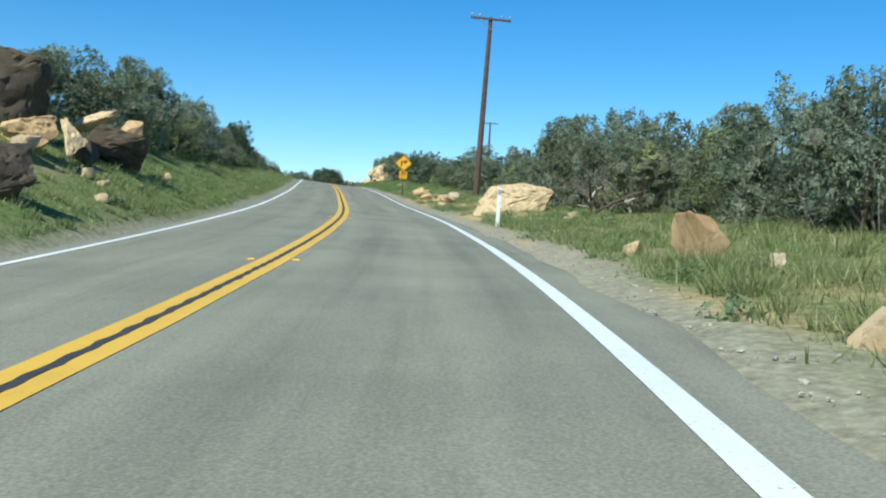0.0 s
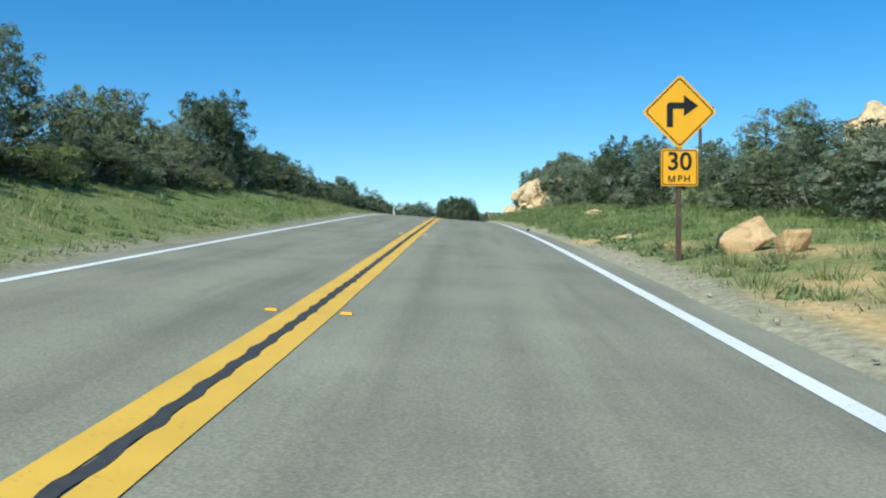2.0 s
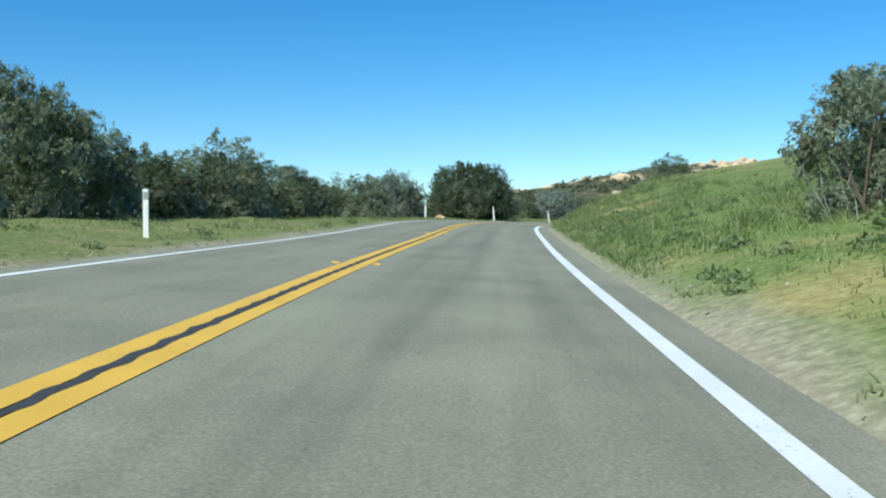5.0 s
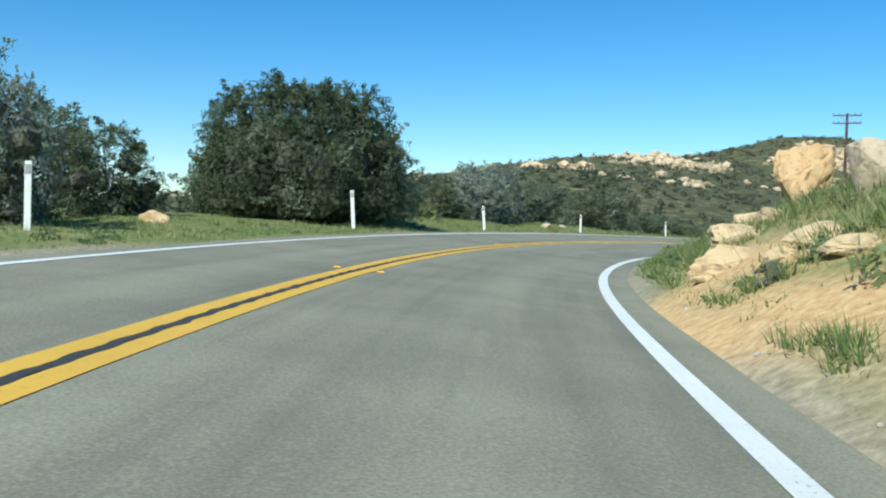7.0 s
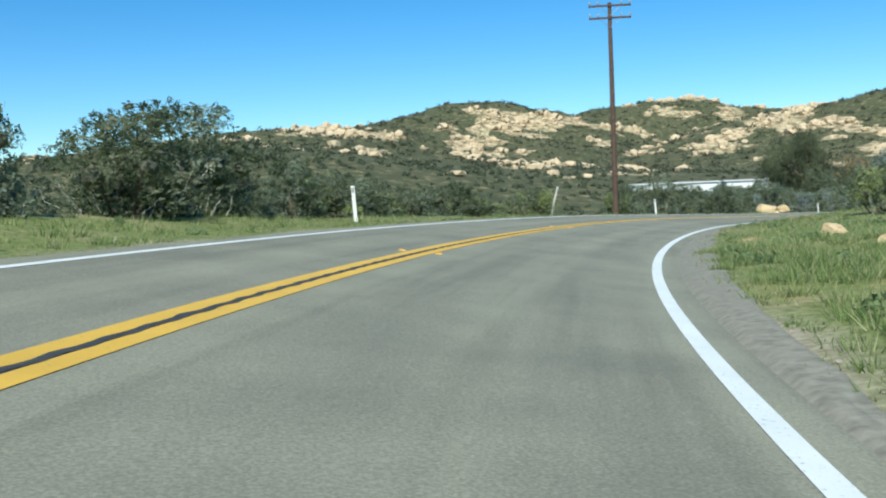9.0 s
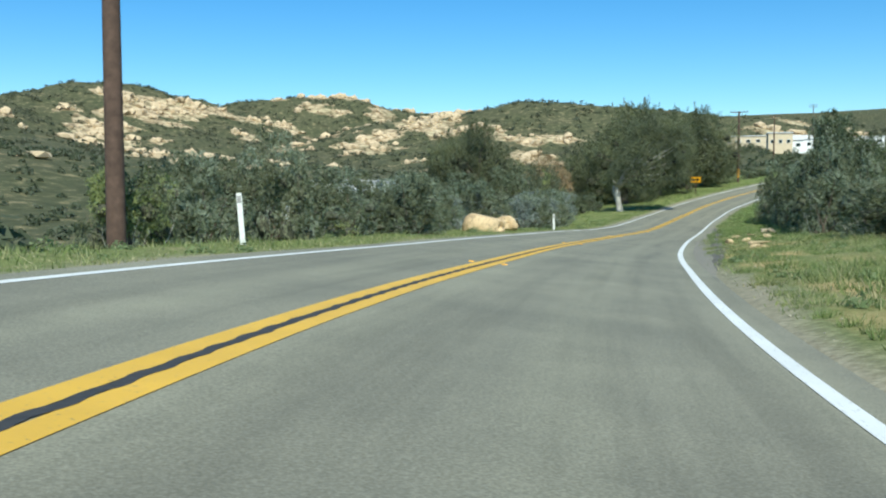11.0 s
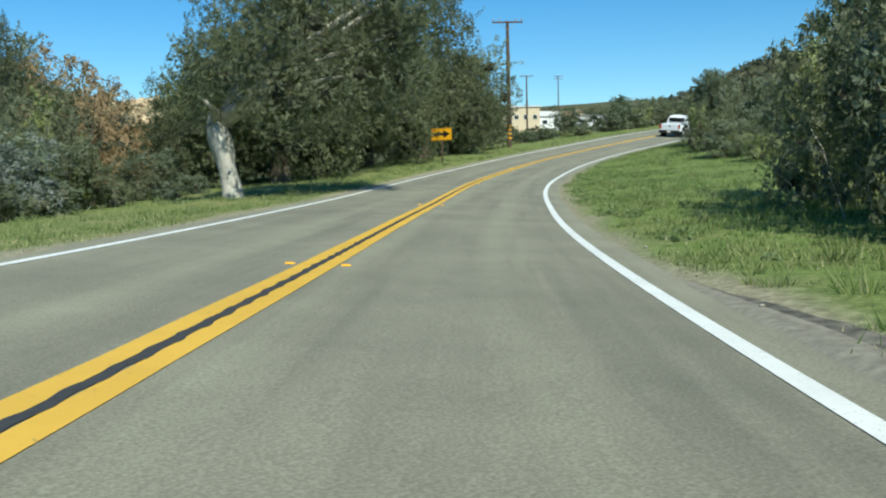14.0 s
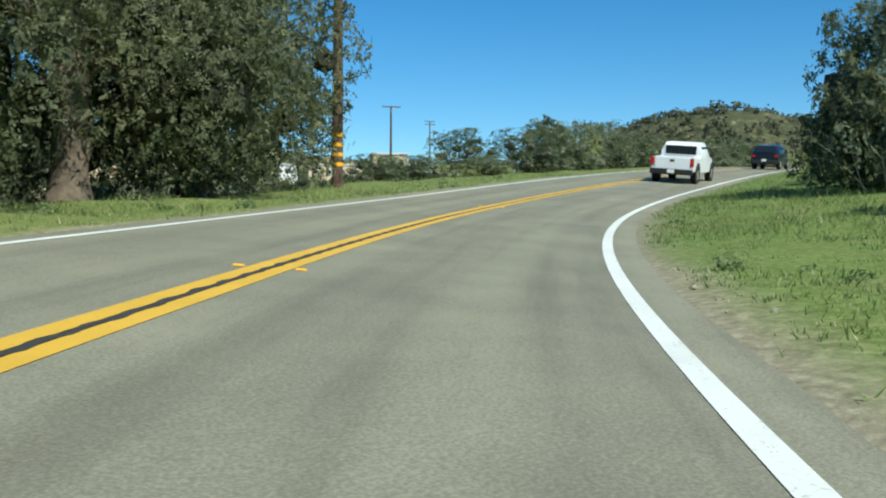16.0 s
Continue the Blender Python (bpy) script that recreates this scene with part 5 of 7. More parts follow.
# the climb's right verge
broken_rock(0.44, "R", 2.02, (0.42, 0.36, 0.42), 24, 110, "pale orange split sandstone boulder in roadside grass", M_ROCK_ORANGE, corners=12, slant=8)
broken_rock(0.5, "R", 1.7, (0.15, 0.13, 0.13), 60, 14, "small tan stone beside a larger boulder", sink=0.02)
broken_rock(0.53, "R", 2.9, (0.24, 0.2, 0.24), 80, 11, "grey-tan boulder behind a larger one", M_ROCK_PALE)
broken_rock(0.2, "R", 1.75, (0.4, 0.3, 0.24), 20, 12, "low sandstone rock at the edge of the gravel", sink=0.16)
broken_rock(0.4, "R", 2.75, (0.1, 0.1, 0.11), 0, 13, "small pale stone in the grass", M_ROCK_PALE, sink=0.01)
broken_rock(1.36, "R", 2.75, (1.2, 1.0, 0.86), 12, 15, "large wedge-shaped tan boulder with dark cracks beside a marker post", corners=30, lean=0.5, sink=0.5)
stone(1.46, "R", 3.7, (1.1, 0.8, 0.7), 60, 15, "long pale boulder leaning on a larger one", M_ROCK_PALE)
stone(1.08, "R", 3.6, (0.3, 0.3, 0.22), 60, 16, "reddish stone on bare soil", sub=3)
stone(1.02, "R", 3.1, (0.22, 0.2, 0.16), 10, 17, "pale stone on bare soil", sub=3)
broken_rock(2.0, "R", 2.5, (0.62, 0.45, 0.32), 40, 18, "broad tan sandstone ledge beside gravel", slant=-8)
broken_rock(1.93, "R", 2.0, (0.45, 0.3, 0.14), 70, 19, "flat tan slab at the gravel's edge", sink=0.04)
broken_rock(2.64, "R", 2.35, (0.5, 0.34, 0.24), 15, 20, "pointed tan sandstone slab near a warning sign", M_ROCK_ORANGE, slant=-30, tilt=10, lift=0.12, corners=10)
broken_rock(2.6, "R", 2.8, (0.28, 0.24, 0.25), 95, 21, "tan sandstone boulder near a warning sign", M_ROCK_ORANGE)
stone(2.46, "R", 3.1, (0.35, 0.3, 0.3), 45, 22, "small sandstone boulder in verge grass")
stone(2.3, "R", 2.2, (1.0, 0.6, 0.36), 75, 23, "flat sandstone ledge at the gravel's edge")
stone(2.2, "R", 3.4, (0.6, 0.45, 0.35), 40, 24, "pale sandstone ledge above sandy soil", M_ROCK_PALE)
stone(2.88, "R", 1.55, (0.36, 0.26, 0.12), 80, 25, "flat pale slab lying in green grass", sink=0.06)
stone(3.55, "R", 3.2, (0.5, 0.35, 0.16), 30, 26, "flat pale slab lying in green grass", sink=0.06)
# a pitted outcrop on the slope behind the shrubs
outcrop = 11.95 - ground_z(12.5, 103.5)
boulder("pale cracked rock outcrop with dark hollows above the shrubs", 12.5, 103.5, (3.3, 2.8, outcrop / 1.3), 20, 27, M_ROCK, cuts=9, sub=5, grain=0.09, boxy=0.8, category="rock outcrop",
        pits=(((-0.35, -0.5, 0.5), 0.17, 0.25), ((0.02, -0.58, 0.46), 0.15, 0.22), ((-0.12, -0.58, 0.26), 0.16, 0.25), ((0.3, -0.5, 0.42), 0.17, 0.22), ((-0.5, -0.35, 0.3), 0.18, 0.22), ((0.15, -0.5, 0.64), 0.14, 0.2)))
stone(3.36, "R", 0.3, (0.075, 0.06, 0.055), 25, 28, "small black lump of rubber on the gravel shoulder", M_TYRE, cuts=6, sub=3, sink=0.02, category="debris")

# the great rock with the hollow face
def great_rock(st, off, length, width):
    """A long outcrop: an upright broken face beside the road, a top that slopes up away from it."""
    bm = bmesh.new()
    nx, ny, nz = 96, 44, 40
    base = 1.95

    def shape(u, v, w):
        x, y = u * length, v * width
        top = base + 0.27 * y + 0.18 * math.sin(x * 0.9 + 0.6) - 0.9 * max(0, u - 0.8) ** 1.0
        return Vector((x, y, -0.5 + w * (top + 0.5)))

    grid = {}
    for i in range(nx + 1):
        for j in range(ny + 1):
            for k in range(nz + 1):
                if i in (0, nx) or j in (0, ny) or k == nz:
                    u, v, w = i / nx, j / ny, k / nz
                    # round the block's corners
                    cu, cv, cw = 2 * u - 1, 2 * v - 1, w
                    m = (abs(cu) ** 7 + abs(cv) ** 6 + abs(cw) ** 7) ** (1 / 7)
                    q = max(abs(cu), abs(cv), abs(cw)) / m if m else 1
                    grid[i, j, k] = bm.verts.new(shape(cu * q / 2 + 0.5, cv * q / 2 + 0.5, cw * q))

    def quad(*ks):
        bm.faces.new([grid[c] for c in ks])

    for j in range(ny):
        for k in range(nz):
            quad((0, j, k), (0, j, k + 1), (0, j + 1, k + 1), (0, j + 1, k))
            quad((nx, j, k), (nx, j + 1, k), (nx, j + 1, k + 1), (nx, j, k + 1))
    for i in range(nx):
        for k in range(nz):
            quad((i, 0, k), (i + 1, 0, k), (i + 1, 0, k + 1), (i, 0, k + 1))
            quad((i, ny, k), (i, ny, k + 1), (i + 1, ny, k + 1), (i + 1, ny, k))
        for j in range(ny):
            quad((i, j, nz), (i + 1, j, nz), (i + 1, j + 1, nz), (i, j + 1, nz))
    bm.normal_update()
    # hollows in the face: where along, how high, half length, half height, how deep
    hollows = ((2.9, 1.5, 0.36, 0.3, 0.7), (2.5, 0.75, 0.36, 0.18, 0.55), (2.8, 0.3, 1.3, 0.2, 1.0), (5.0, 1.85, 0.8, 0.28, 0.6), (5.9, 1.45, 0.6, 0.22, 0.5), (0.8, 0.7, 0.5, 0.4, 0.4), (6.4, 0.8, 0.5, 0.4, 0.3))
    moves = []
    for v in bm.verts:
        p = v.co
        front = max(0.0, -v.normal.y)
        end = max(0.0, -v.normal.x)
        face = front + end
        d = 0.0
        # blocks that stand out or in along curved joints
        dist, pts = noise.voronoi(Vector((p.x * 0.62, p.y * 0.62, p.z * 0.9)) + Vector((3, 7, 1)) + 0.45 * noise.noise_vector(p * 0.8))
        lift = noise.cell(pts[0] * 7.3)
        d += 0.24 * lift * (0.35 + face)
        d -= 0.13 * max(0, 0.12 - (dist[1] - dist[0])) / 0.12 * (0.4 + face)
        d += 0.14 * noise.noise(p * 0.75 + Vector((0, 0, 4))) * (0.3 + face) + (0.22 * abs(noise.noise(p * 0.8 + Vector((2, 0, 0)))) + 0.1 * abs(noise.noise(p * 2.3)) + 0.035 * abs(noise.noise(p * 5.2)) - 0.16) * (0.4 + 0.8 * face)
        # the lip over the hollow foot leans out
        d += front * 0.22 * math.exp(-((p.z - 1.35) / 0.5) ** 2) * math.exp(-((p.x - 2.6) / 2.2) ** 2)
        for hx, hz, rx, rz, deep in hollows:
            g = ((p.x - hx) / rx) ** 2 + ((p.z - hz) / rz) ** 2
            g *= 1 + 0.5 * noise.noise(p * 1.9)
            d -= 1.35 * deep * front * max(0.0, 1 - g) ** 0.4
        # a joint that runs down the face
        run = abs(p.x - 3.9 - 0.35 * math.sin(p.z * 1.7))
        d -= 0.14 * face * max(0, 1 - run / 0.12)
        moves.append(v.normal * d)
    for v, m in zip(bm.verts, moves):
        v.co += m
    ob = smooth(part("rock_outcrop", bm, M_ROCK))
    ob.data.set_sharp_from_angle(angle=radians(42))
    x, y = beside(st, "R", off)
    ob.matrix_basis = pose(x, y, ground_z(x, y) - 0.1, 0, 0, heading_at(st) - 81)
    return tagged(ob, "huge tan sandstone outcrop with hollows and an overhang", "rock outcrop")


great_rock(4.95, 2.2, 7.2, 5.0)
for st, off, h, w in ((4.86, 4.4, 3.5, 1.1), (4.8, 4.6, 3.7, 1.2), (4.66, 5.2, 3.5, 2.2), (4.6, 5.4, 3.6, 2.6)):
    # bushes rooted in the cracks of its top
    x, y = beside(st, "R", off)
    b = plant("grey", x, y, h - 3.0 + 0.7, w)
    b.location.z = road_at(st, np.interp(st, ST, EDGE_R)).z + 2.1 + 0.27 * (off - 2.35) + 0.15
for st, off, s, sd in ((4.93, 2.0, (0.75, 0.6, 0.6), 29), (4.84, 1.95, (0.6, 0.42, 0.3), 30), (4.76, 2.1, (0.6, 0.4, 0.22), 31), (4.68, 2.3, (0.5, 0.4, 0.2), 32)):
    stone(st, "R", off, s, heading_at(st) - 90 + sd, sd, "tan sandstone block at the foot of an outcrop")
for st, off, s, sd in ((4.66, 1.9, 0.26, 33), (4.6, 2.4, 0.22, 34), (5.15, 0.9, 0.16, 35), (4.72, 2.2, 0.3, 36)):
    stone(st, "R", off, (s, s * 0.8, s * 0.6), sd * 30, sd, "small tan stone fallen into the grass", sub=3)
stone(5.35, "L", 2.6, (0.45, 0.2, 0.08), 20, 37, "flat white stone in short grass", M_ROCK_PALE, sub=3, sink=0.0)
# the cut bank of the bend
broken_rock(8.06, "R", 3.75, (0.6, 0.6, 0.98), 30, 38, "pointed orange-tan sandstone rock above a grassy bank", M_ROCK_ORANGE, corners=20, category="rock outcrop")
broken_rock(7.66, "R", 3.35, (0.5, 0.45, 0.42), 60, 89, "pale sandstone rock on top of a grassy bank", M_ROCK_PALE, corners=18)
broken_rock(8.36, "R", 3.2, (0.4, 0.4, 0.52), 20, 41, "square tan sandstone block at the end of a grassy bank", corners=16)
broken_rock(8.27, "R", 4.1, (0.5, 0.42, 0.5), 70, 42, "tan sandstone block with an orange face above tall grass", M_ROCK_ORANGE, corners=16)
for st, off, s, sd, tint in ((7.3, 2.4, (0.42, 0.3, 0.2), 39, 0), (8.18, 2.5, (0.24, 0.2, 0.24), 71, 1), (7.68, 1.75, (0.75, 0.5, 0.24), 43, 0), (7.58, 1.35, (0.8, 0.42, 0.22), 44, 0), (7.5, 1.9, (0.7, 0.4, 0.18), 46, 0), (7.74, 2.5, (0.6, 0.45, 0.2), 47, 0), (8.05, 2.4, (0.3, 0.24, 0.2), 48, 1)):
    stone(st, "R", off, s, sd * 25, sd, "sandstone ledge breaking out of a sandy cut bank", M_ROCK_PALE if tint else M_ROCK)
more = random.Random(12)
for n in range(12):
    st, off = more.uniform(7.15, 7.75), more.uniform(0.95, 2.2)
    big = more.uniform(0.14, 0.5)
    stone(st, "R", off, (big, big * more.uniform(0.5, 0.8), big * more.uniform(0.3, 0.5)), more.uniform(0, 360), 100 + n, "orange-tan sandstone lump in a bare cut bank", sub=3 if big < 0.3 else 4, sink=0.04)
stone(7.9, "L", 3.4, (0.45, 0.3, 0.26), 10, 49, "tan boulder in the grass between shrubs")
stone(9.42, "L", 3.2, (0.45, 0.35, 0.26), 40, 50, "grey-tan boulder in verge grass", M_ROCK_PALE)
stone(9.55, "L", 3.4, (0.4, 0.3, 0.22), 80, 51, "grey-tan boulder in verge grass", M_ROCK_PALE)
for x, y, s, sd in ((0.5, 213, 0.3, 52), (2.0, 216.2, 0.42, 53), (2.9, 215.2, 0.3, 56)):
    boulder("tan stone in thin verge grass", x, y, (s, s * 0.8, s * 0.6), sd * 20, sd, M_ROCK, sub=3)
# the descent
x, y = beside(12.95, "L", 3.0)
boulder("big rounded tan boulder with a dark split beside the road", x, y, (1.2, 0.95, 0.74), heading_at(12.95) + 90, 57, M_ROCK, cuts=3, sub=5, sink=0.22, grain=0.022, boxy=0.8,
        pits=(((-0.4, -0.85, 0.15), 0.2, 0.32), ((-0.48, -0.85, -0.05), 0.18, 0.3), ((-0.28, -0.88, 0.05), 0.17, 0.3), ((-0.12, -0.9, 0.0), 0.12, 0.16), ((-0.33, -0.85, 0.3), 0.13, 0.22)))
stone(13.05, "L", 2.5, (0.62, 0.6, 0.5), heading_at(13.08) + 90, 58, "rounded tan boulder leaning against a larger one", cuts=4, sub=5)
stone(12.95, "R", 2.6, (0.5, 0.36, 0.2), 30, 59, "flat pale stone on a scrubby verge")
broken_rock(12.84, "R", 1.75, (0.23, 0.17, 0.14), 60, 60, "yellowish stone at the broken asphalt edge", sink=0.02)
for st, off, s, sd in ((13.32, 2.3, 0.5, 61), (13.27, 3.1, 0.55, 62), (12.6, 2.6, 0.4, 64), (12.4, 2.3, 0.32, 65), (13.12, 3.6, 0.4, 66)):
    broken_rock(st, "R", off, (s, s * 0.6, s * 0.26), sd * 33, sd, "orange-tan ledge in dry verge soil", sink=0.04)
broken_rock(13.77, "R", 4.1, (0.46, 0.36, 0.24), heading_at(13.88) + 20, 67, "flat-topped pale block in grass before shrubs", M_ROCK_PALE)


# ---- roadside furniture ----
def marker_post(x, y, height, lean, turn):
    """A flat white roadside marker."""
    bm = bmesh.new()
    box(bm, (0, 0, height / 2 - 0.15), (0.105, 0.022, height + 0.3), None, 0.006)
    bmesh.ops.transform(bm, matrix=Matrix.Rotation(radians(lean), 4, "Y"), verts=bm.verts)
    ob = new("marker_post")
    tagged(ob, "slim white roadside marker post standing in verge grass", "marker post", "roadside marker posts")
    part("post", bm, M_POST, ob)
    bm = bmesh.new()
    box(bm, (0, -0.0145, height - 0.12), (0.08, 0.006, 0.14), None, 0.002)
    bmesh.ops.transform(bm, matrix=Matrix.Rotation(radians(lean), 4, "Y"), verts=bm.verts)
    part("reflective_patch", bm, M_GLASS_CER, ob, "pale reflective patch")
    ob.matrix_basis = pose(x, y, ground_z(x, y), 0, 0, turn)
    return ob


for x, y, h, lean, turn in ((1.46, 25.3, 1.02, 0.5, 4), (-21.67, 131.2, 0.95, 0, 8), (-24.56, 172.6, 1.0, 0, 4), (-21.8, 185.2, 1.05, -4, -4), (-18.47, 197, 0.98, -5, -12), (-13.71, 209.8, 0.98, 0, -20), (-6.76, 224.9, 1.0, -3, -28), (20.2, 256.9, 0.9, 0, -45), (16.58, 251.6, 1.0, -4, -42), (43.1, 271.5, 0.85, -2, -50)):
    marker_post(x, y, h, lean, turn)


def crossarm(bm, z, half):
    box(bm, (0, -0.13, z), (half * 2, 0.1, 0.12), None, 0.012)


def utility_pole(x, y, top, arms, turn, lean=0.0, half=1.2, base=None, bands=False):
    root = tagged(new("utility_pole"), "weathered brown wooden utility pole with crossarm" if len(arms) < 2 else "dark wooden utility pole with two crossarms", "utility pole", "utility poles")
    z0 = ground_z(x, y) if base is None else base
    h = top - z0
    bm = bmesh.new()
    tube(bm, [(0, 0, -0.6), (0, 0, h * 0.33), (0, 0, h * 0.66), (0, 0, h)], [0.19, 0.17, 0.145, 0.115], 14)
    smooth(part("pole", bm, M_POLE, root)).data.set_sharp_from_angle(angle=radians(40))
    for drop in arms:
        bm = bmesh.new()
        crossarm(bm, h - drop, half)
        arm = part("crossarm", bm, M_POLE, root)
        for k in (-0.95, -0.55, 0.55, 0.95):
            bm = bmesh.new()
            tube(bm, [(half * k, -0.13, h - drop + 0.05), (half * k, -0.13, h - drop + 0.12), (half * k, -0.13, h - drop + 0.16), (half * k, -0.13, h - drop + 0.22), (half * k, -0.13, h - drop + 0.27)], [0.02, 0.02, 0.055, 0.06, 0.03], 8)
            smooth(part("insulator", bm, M_GLASS_CER, arm, "grey porcelain insulator"))
        for s in (-1, 1):
            bm = bmesh.new()
            tube(bm, [(0.02 * s, -0.15, h - drop - 0.62), (half * 0.5 * s, -0.19, h - drop - 0.05)], [0.018, 0.018], 5)
            part("brace", bm, M_STEEL, root, "steel arm brace")
    if bands:
        for k in range(4):
            bm = bmesh.new()
            tube(bm, [(0, 0, 0.7 + k * 0.32), (0, 0, 0.82 + k * 0.32)], [0.194, 0.194], 14)
            part("warning_band", bm, M_SIGN, root, "yellow warning band")
    root.matrix_basis = pose(x, y, z0, 0, lean, turn)
    return root


utility_pole(1.75, 55.8, 13.95, [0.12], 6, 1.6)
utility_pole(5.7, 137.0, 17.4, [0.15], 10)
utility_pole(14.75, 253.4, 19.85, [0.2, 0.95], -20, half=1.3)
utility_pole(121.2, 317.8, 18.57, [0.12], -50, bands=True)
utility_pole(198, 365, 24.5, [0.12], -48)
utility_pole(274.4, 403.9, 33.8, [0.12, 0.8], -48)


def leaning_stake():
    bm = bmesh.new()
    tube(bm, [(0, 0, -0.3), (0.25, 0, 0.9), (0.48, 0, 1.75)], [0.07, 0.06, 0.05], 8)
    ob = smooth(part("stake", bm, M_PALE_BARK))
    ob.matrix_basis = pose(8.0, 247.6, ground_z(8.0, 247.6), 0, 0, -28)
    return tagged(ob, "pale wooden stake leaning beside the bend", "stake")


leaning_stake()


def flat_part(name, pts, depth, mat, parent, y=0.0, label="", bevel=0.0):
    """A flat plate from an outline in x and z, its face towards -y."""
    bm = bmesh.new()
    f = bm.faces.new([bm.verts.new((a, y, b)) for a, b in pts])
    bmesh.ops.recalc_face_normals(bm, faces=[f])
    if f.normal.y > 0:
        f.normal_flip()
    up = bmesh.ops.extrude_face_region(bm, geom=[f])["geom"]
    bmesh.ops.translate(bm, vec=(0, -depth, 0), verts=[v for v in up if isinstance(v, bmesh.types.BMVert)])
    bmesh.ops.recalc_face_normals(bm, faces=bm.faces)
    return part(name, bm, mat, parent, label)


def lettering(name, text, size, x, y, z, mat, parent, label="", bold=0.006):
    cu = bpy.data.curves.new(name, "FONT")
    cu.body, cu.size, cu.align_x, cu.align_y, cu.extrude, cu.offset = text, size, "CENTER", "CENTER", 0.001, bold
    tmp = bpy.data.objects.new(name, cu)
    scene.collection.objects.link(tmp)
    me = bpy.data.meshes.new_from_object(tmp.evaluated_get(bpy.context.evaluated_depsgraph_get()))
    bpy.data.objects.remove(tmp)
    me.materials.clear()
    me.materials.append(mat)
    me.transform(pose(x, y, z, 90, 0, 0))
    ob = new(name, me)
    ob.parent = parent
    return tagged(ob, label)


def rounded(half_w, half_h, r, n=5, turn=0.0):
    out = []
    for cx, cz, a0 in ((1, 1, 0), (-1, 1, 90), (-1, -1, 180), (1, -1, 270)):
        for k in range(n + 1):
            a = radians(a0 + 90 * k / n)
            px, pz = cx * (half_w - r) + r * math.cos(a), cz * (half_h - r) + r * math.sin(a)
            c, s = math.cos(radians(turn)), math.sin(radians(turn))
            out.append((px * c - pz * s, px * s + pz * c))
    return out


def ring_part(name, outer, inner, y, mat, parent):
    bm = bmesh.new()
    a = [bm.verts.new((p[0], y, p[1])) for p in outer]
    b = [bm.verts.new((p[0], y, p[1])) for p in inner]
    n = len(a)
    for k in range(n):
        bm.faces.new((a[k], a[(k + 1) % n], b[(k + 1) % n], b[k]))
    bmesh.ops.recalc_face_normals(bm, faces=bm.faces)
    return part(name, bm, mat, parent)


def moved(pts, dx, dz):
    return [(a + dx, b + dz) for a, b in pts]


def warning_sign(x, y, zc, turn):
    root = tagged(new("warning_sign"), "yellow diamond right-turn warning sign with 30 mph plate on a post", "road sign")
    z0 = ground_z(x, y)
    c = zc - z0
    bm = bmesh.new()
    box(bm, (0, 0.04, (c + 0.45) / 2 - 0.2), (0.07, 0.05, c + 0.85), None, 0.008)
    part("post", bm, M_POLE, root, "brown wooden post")
    board = flat_part("board", moved(rounded(0.385, 0.375, 0.045, 5, 45), 0, c), 0.006, M_SIGN, root, 0.0, "yellow diamond board")
    ring_part("border", moved(rounded(0.352, 0.352, 0.04, 5, 45), 0, c), moved(rounded(0.336, 0.336, 0.035, 5, 45), 0, c), -0.0085, M_BLACK, board)
    flat_part("arrow", moved([(-0.165, -0.22), (-0.075, -0.22), (-0.075, 0.045), (0.08, 0.045), (0.08, -0.06), (0.29, 0.09), (0.08, 0.24), (0.08, 0.135), (-0.13, 0.135), (-0.165, 0.10)], -0.02, c + 0.0), 0.002, M_BLACK, board, -0.007, "black turn arrow")
    c2 = c - 0.53 - 0.265
    plate = flat_part("plate", moved(rounded(0.265, 0.265, 0.035), 0, c2), 0.006, M_SIGN, root, 0.0, "square yellow speed plate")
    ring_part("border", moved(rounded(0.25, 0.25, 0.03), 0, c2), moved(rounded(0.238, 0.238, 0.025), 0, c2), -0.0085, M_BLACK, plate)
    lettering("number", "30", 0.36, 0, -0.0085, c2 + 0.075, M_BLACK, plate, "black number 30")
    flat_part("letter", moved([(-0.05, -0.048), (-0.034, -0.048), (-0.034, 0.02), (-0.008, -0.048), (0.008, -0.048), (0.034, 0.02), (0.034, -0.048), (0.05, -0.048), (0.05, 0.048), (0.028, 0.048), (0.0, -0.024), (-0.028, 0.048), (-0.05, 0.048)], -0.112, c2 - 0.165), 0.002, M_BLACK, plate, -0.007, "black letter M")
    lettering("letter", "P", 0.135, 0.005, -0.0085, c2 - 0.165, M_BLACK, plate, "black letter P", 0.002)
    lettering("letter", "H", 0.135, 0.108, -0.0085, c2 - 0.165, M_BLACK, plate, "black letter H", 0.002)
    for dz in (c + 0.4, c - 0.42, c2 + 0.232):
        bm = bmesh.new()
        ball(bm, (0, -0.008, dz), (0.012, 0.006, 0.012), 2)
        part("bolt", bm, M_STEEL, root, "steel bolt")
    root.matrix_basis = pose(x, y, z0, 0, 0, turn)
    return root


warning_sign(-2.93, 62.0, 5.49, 10)


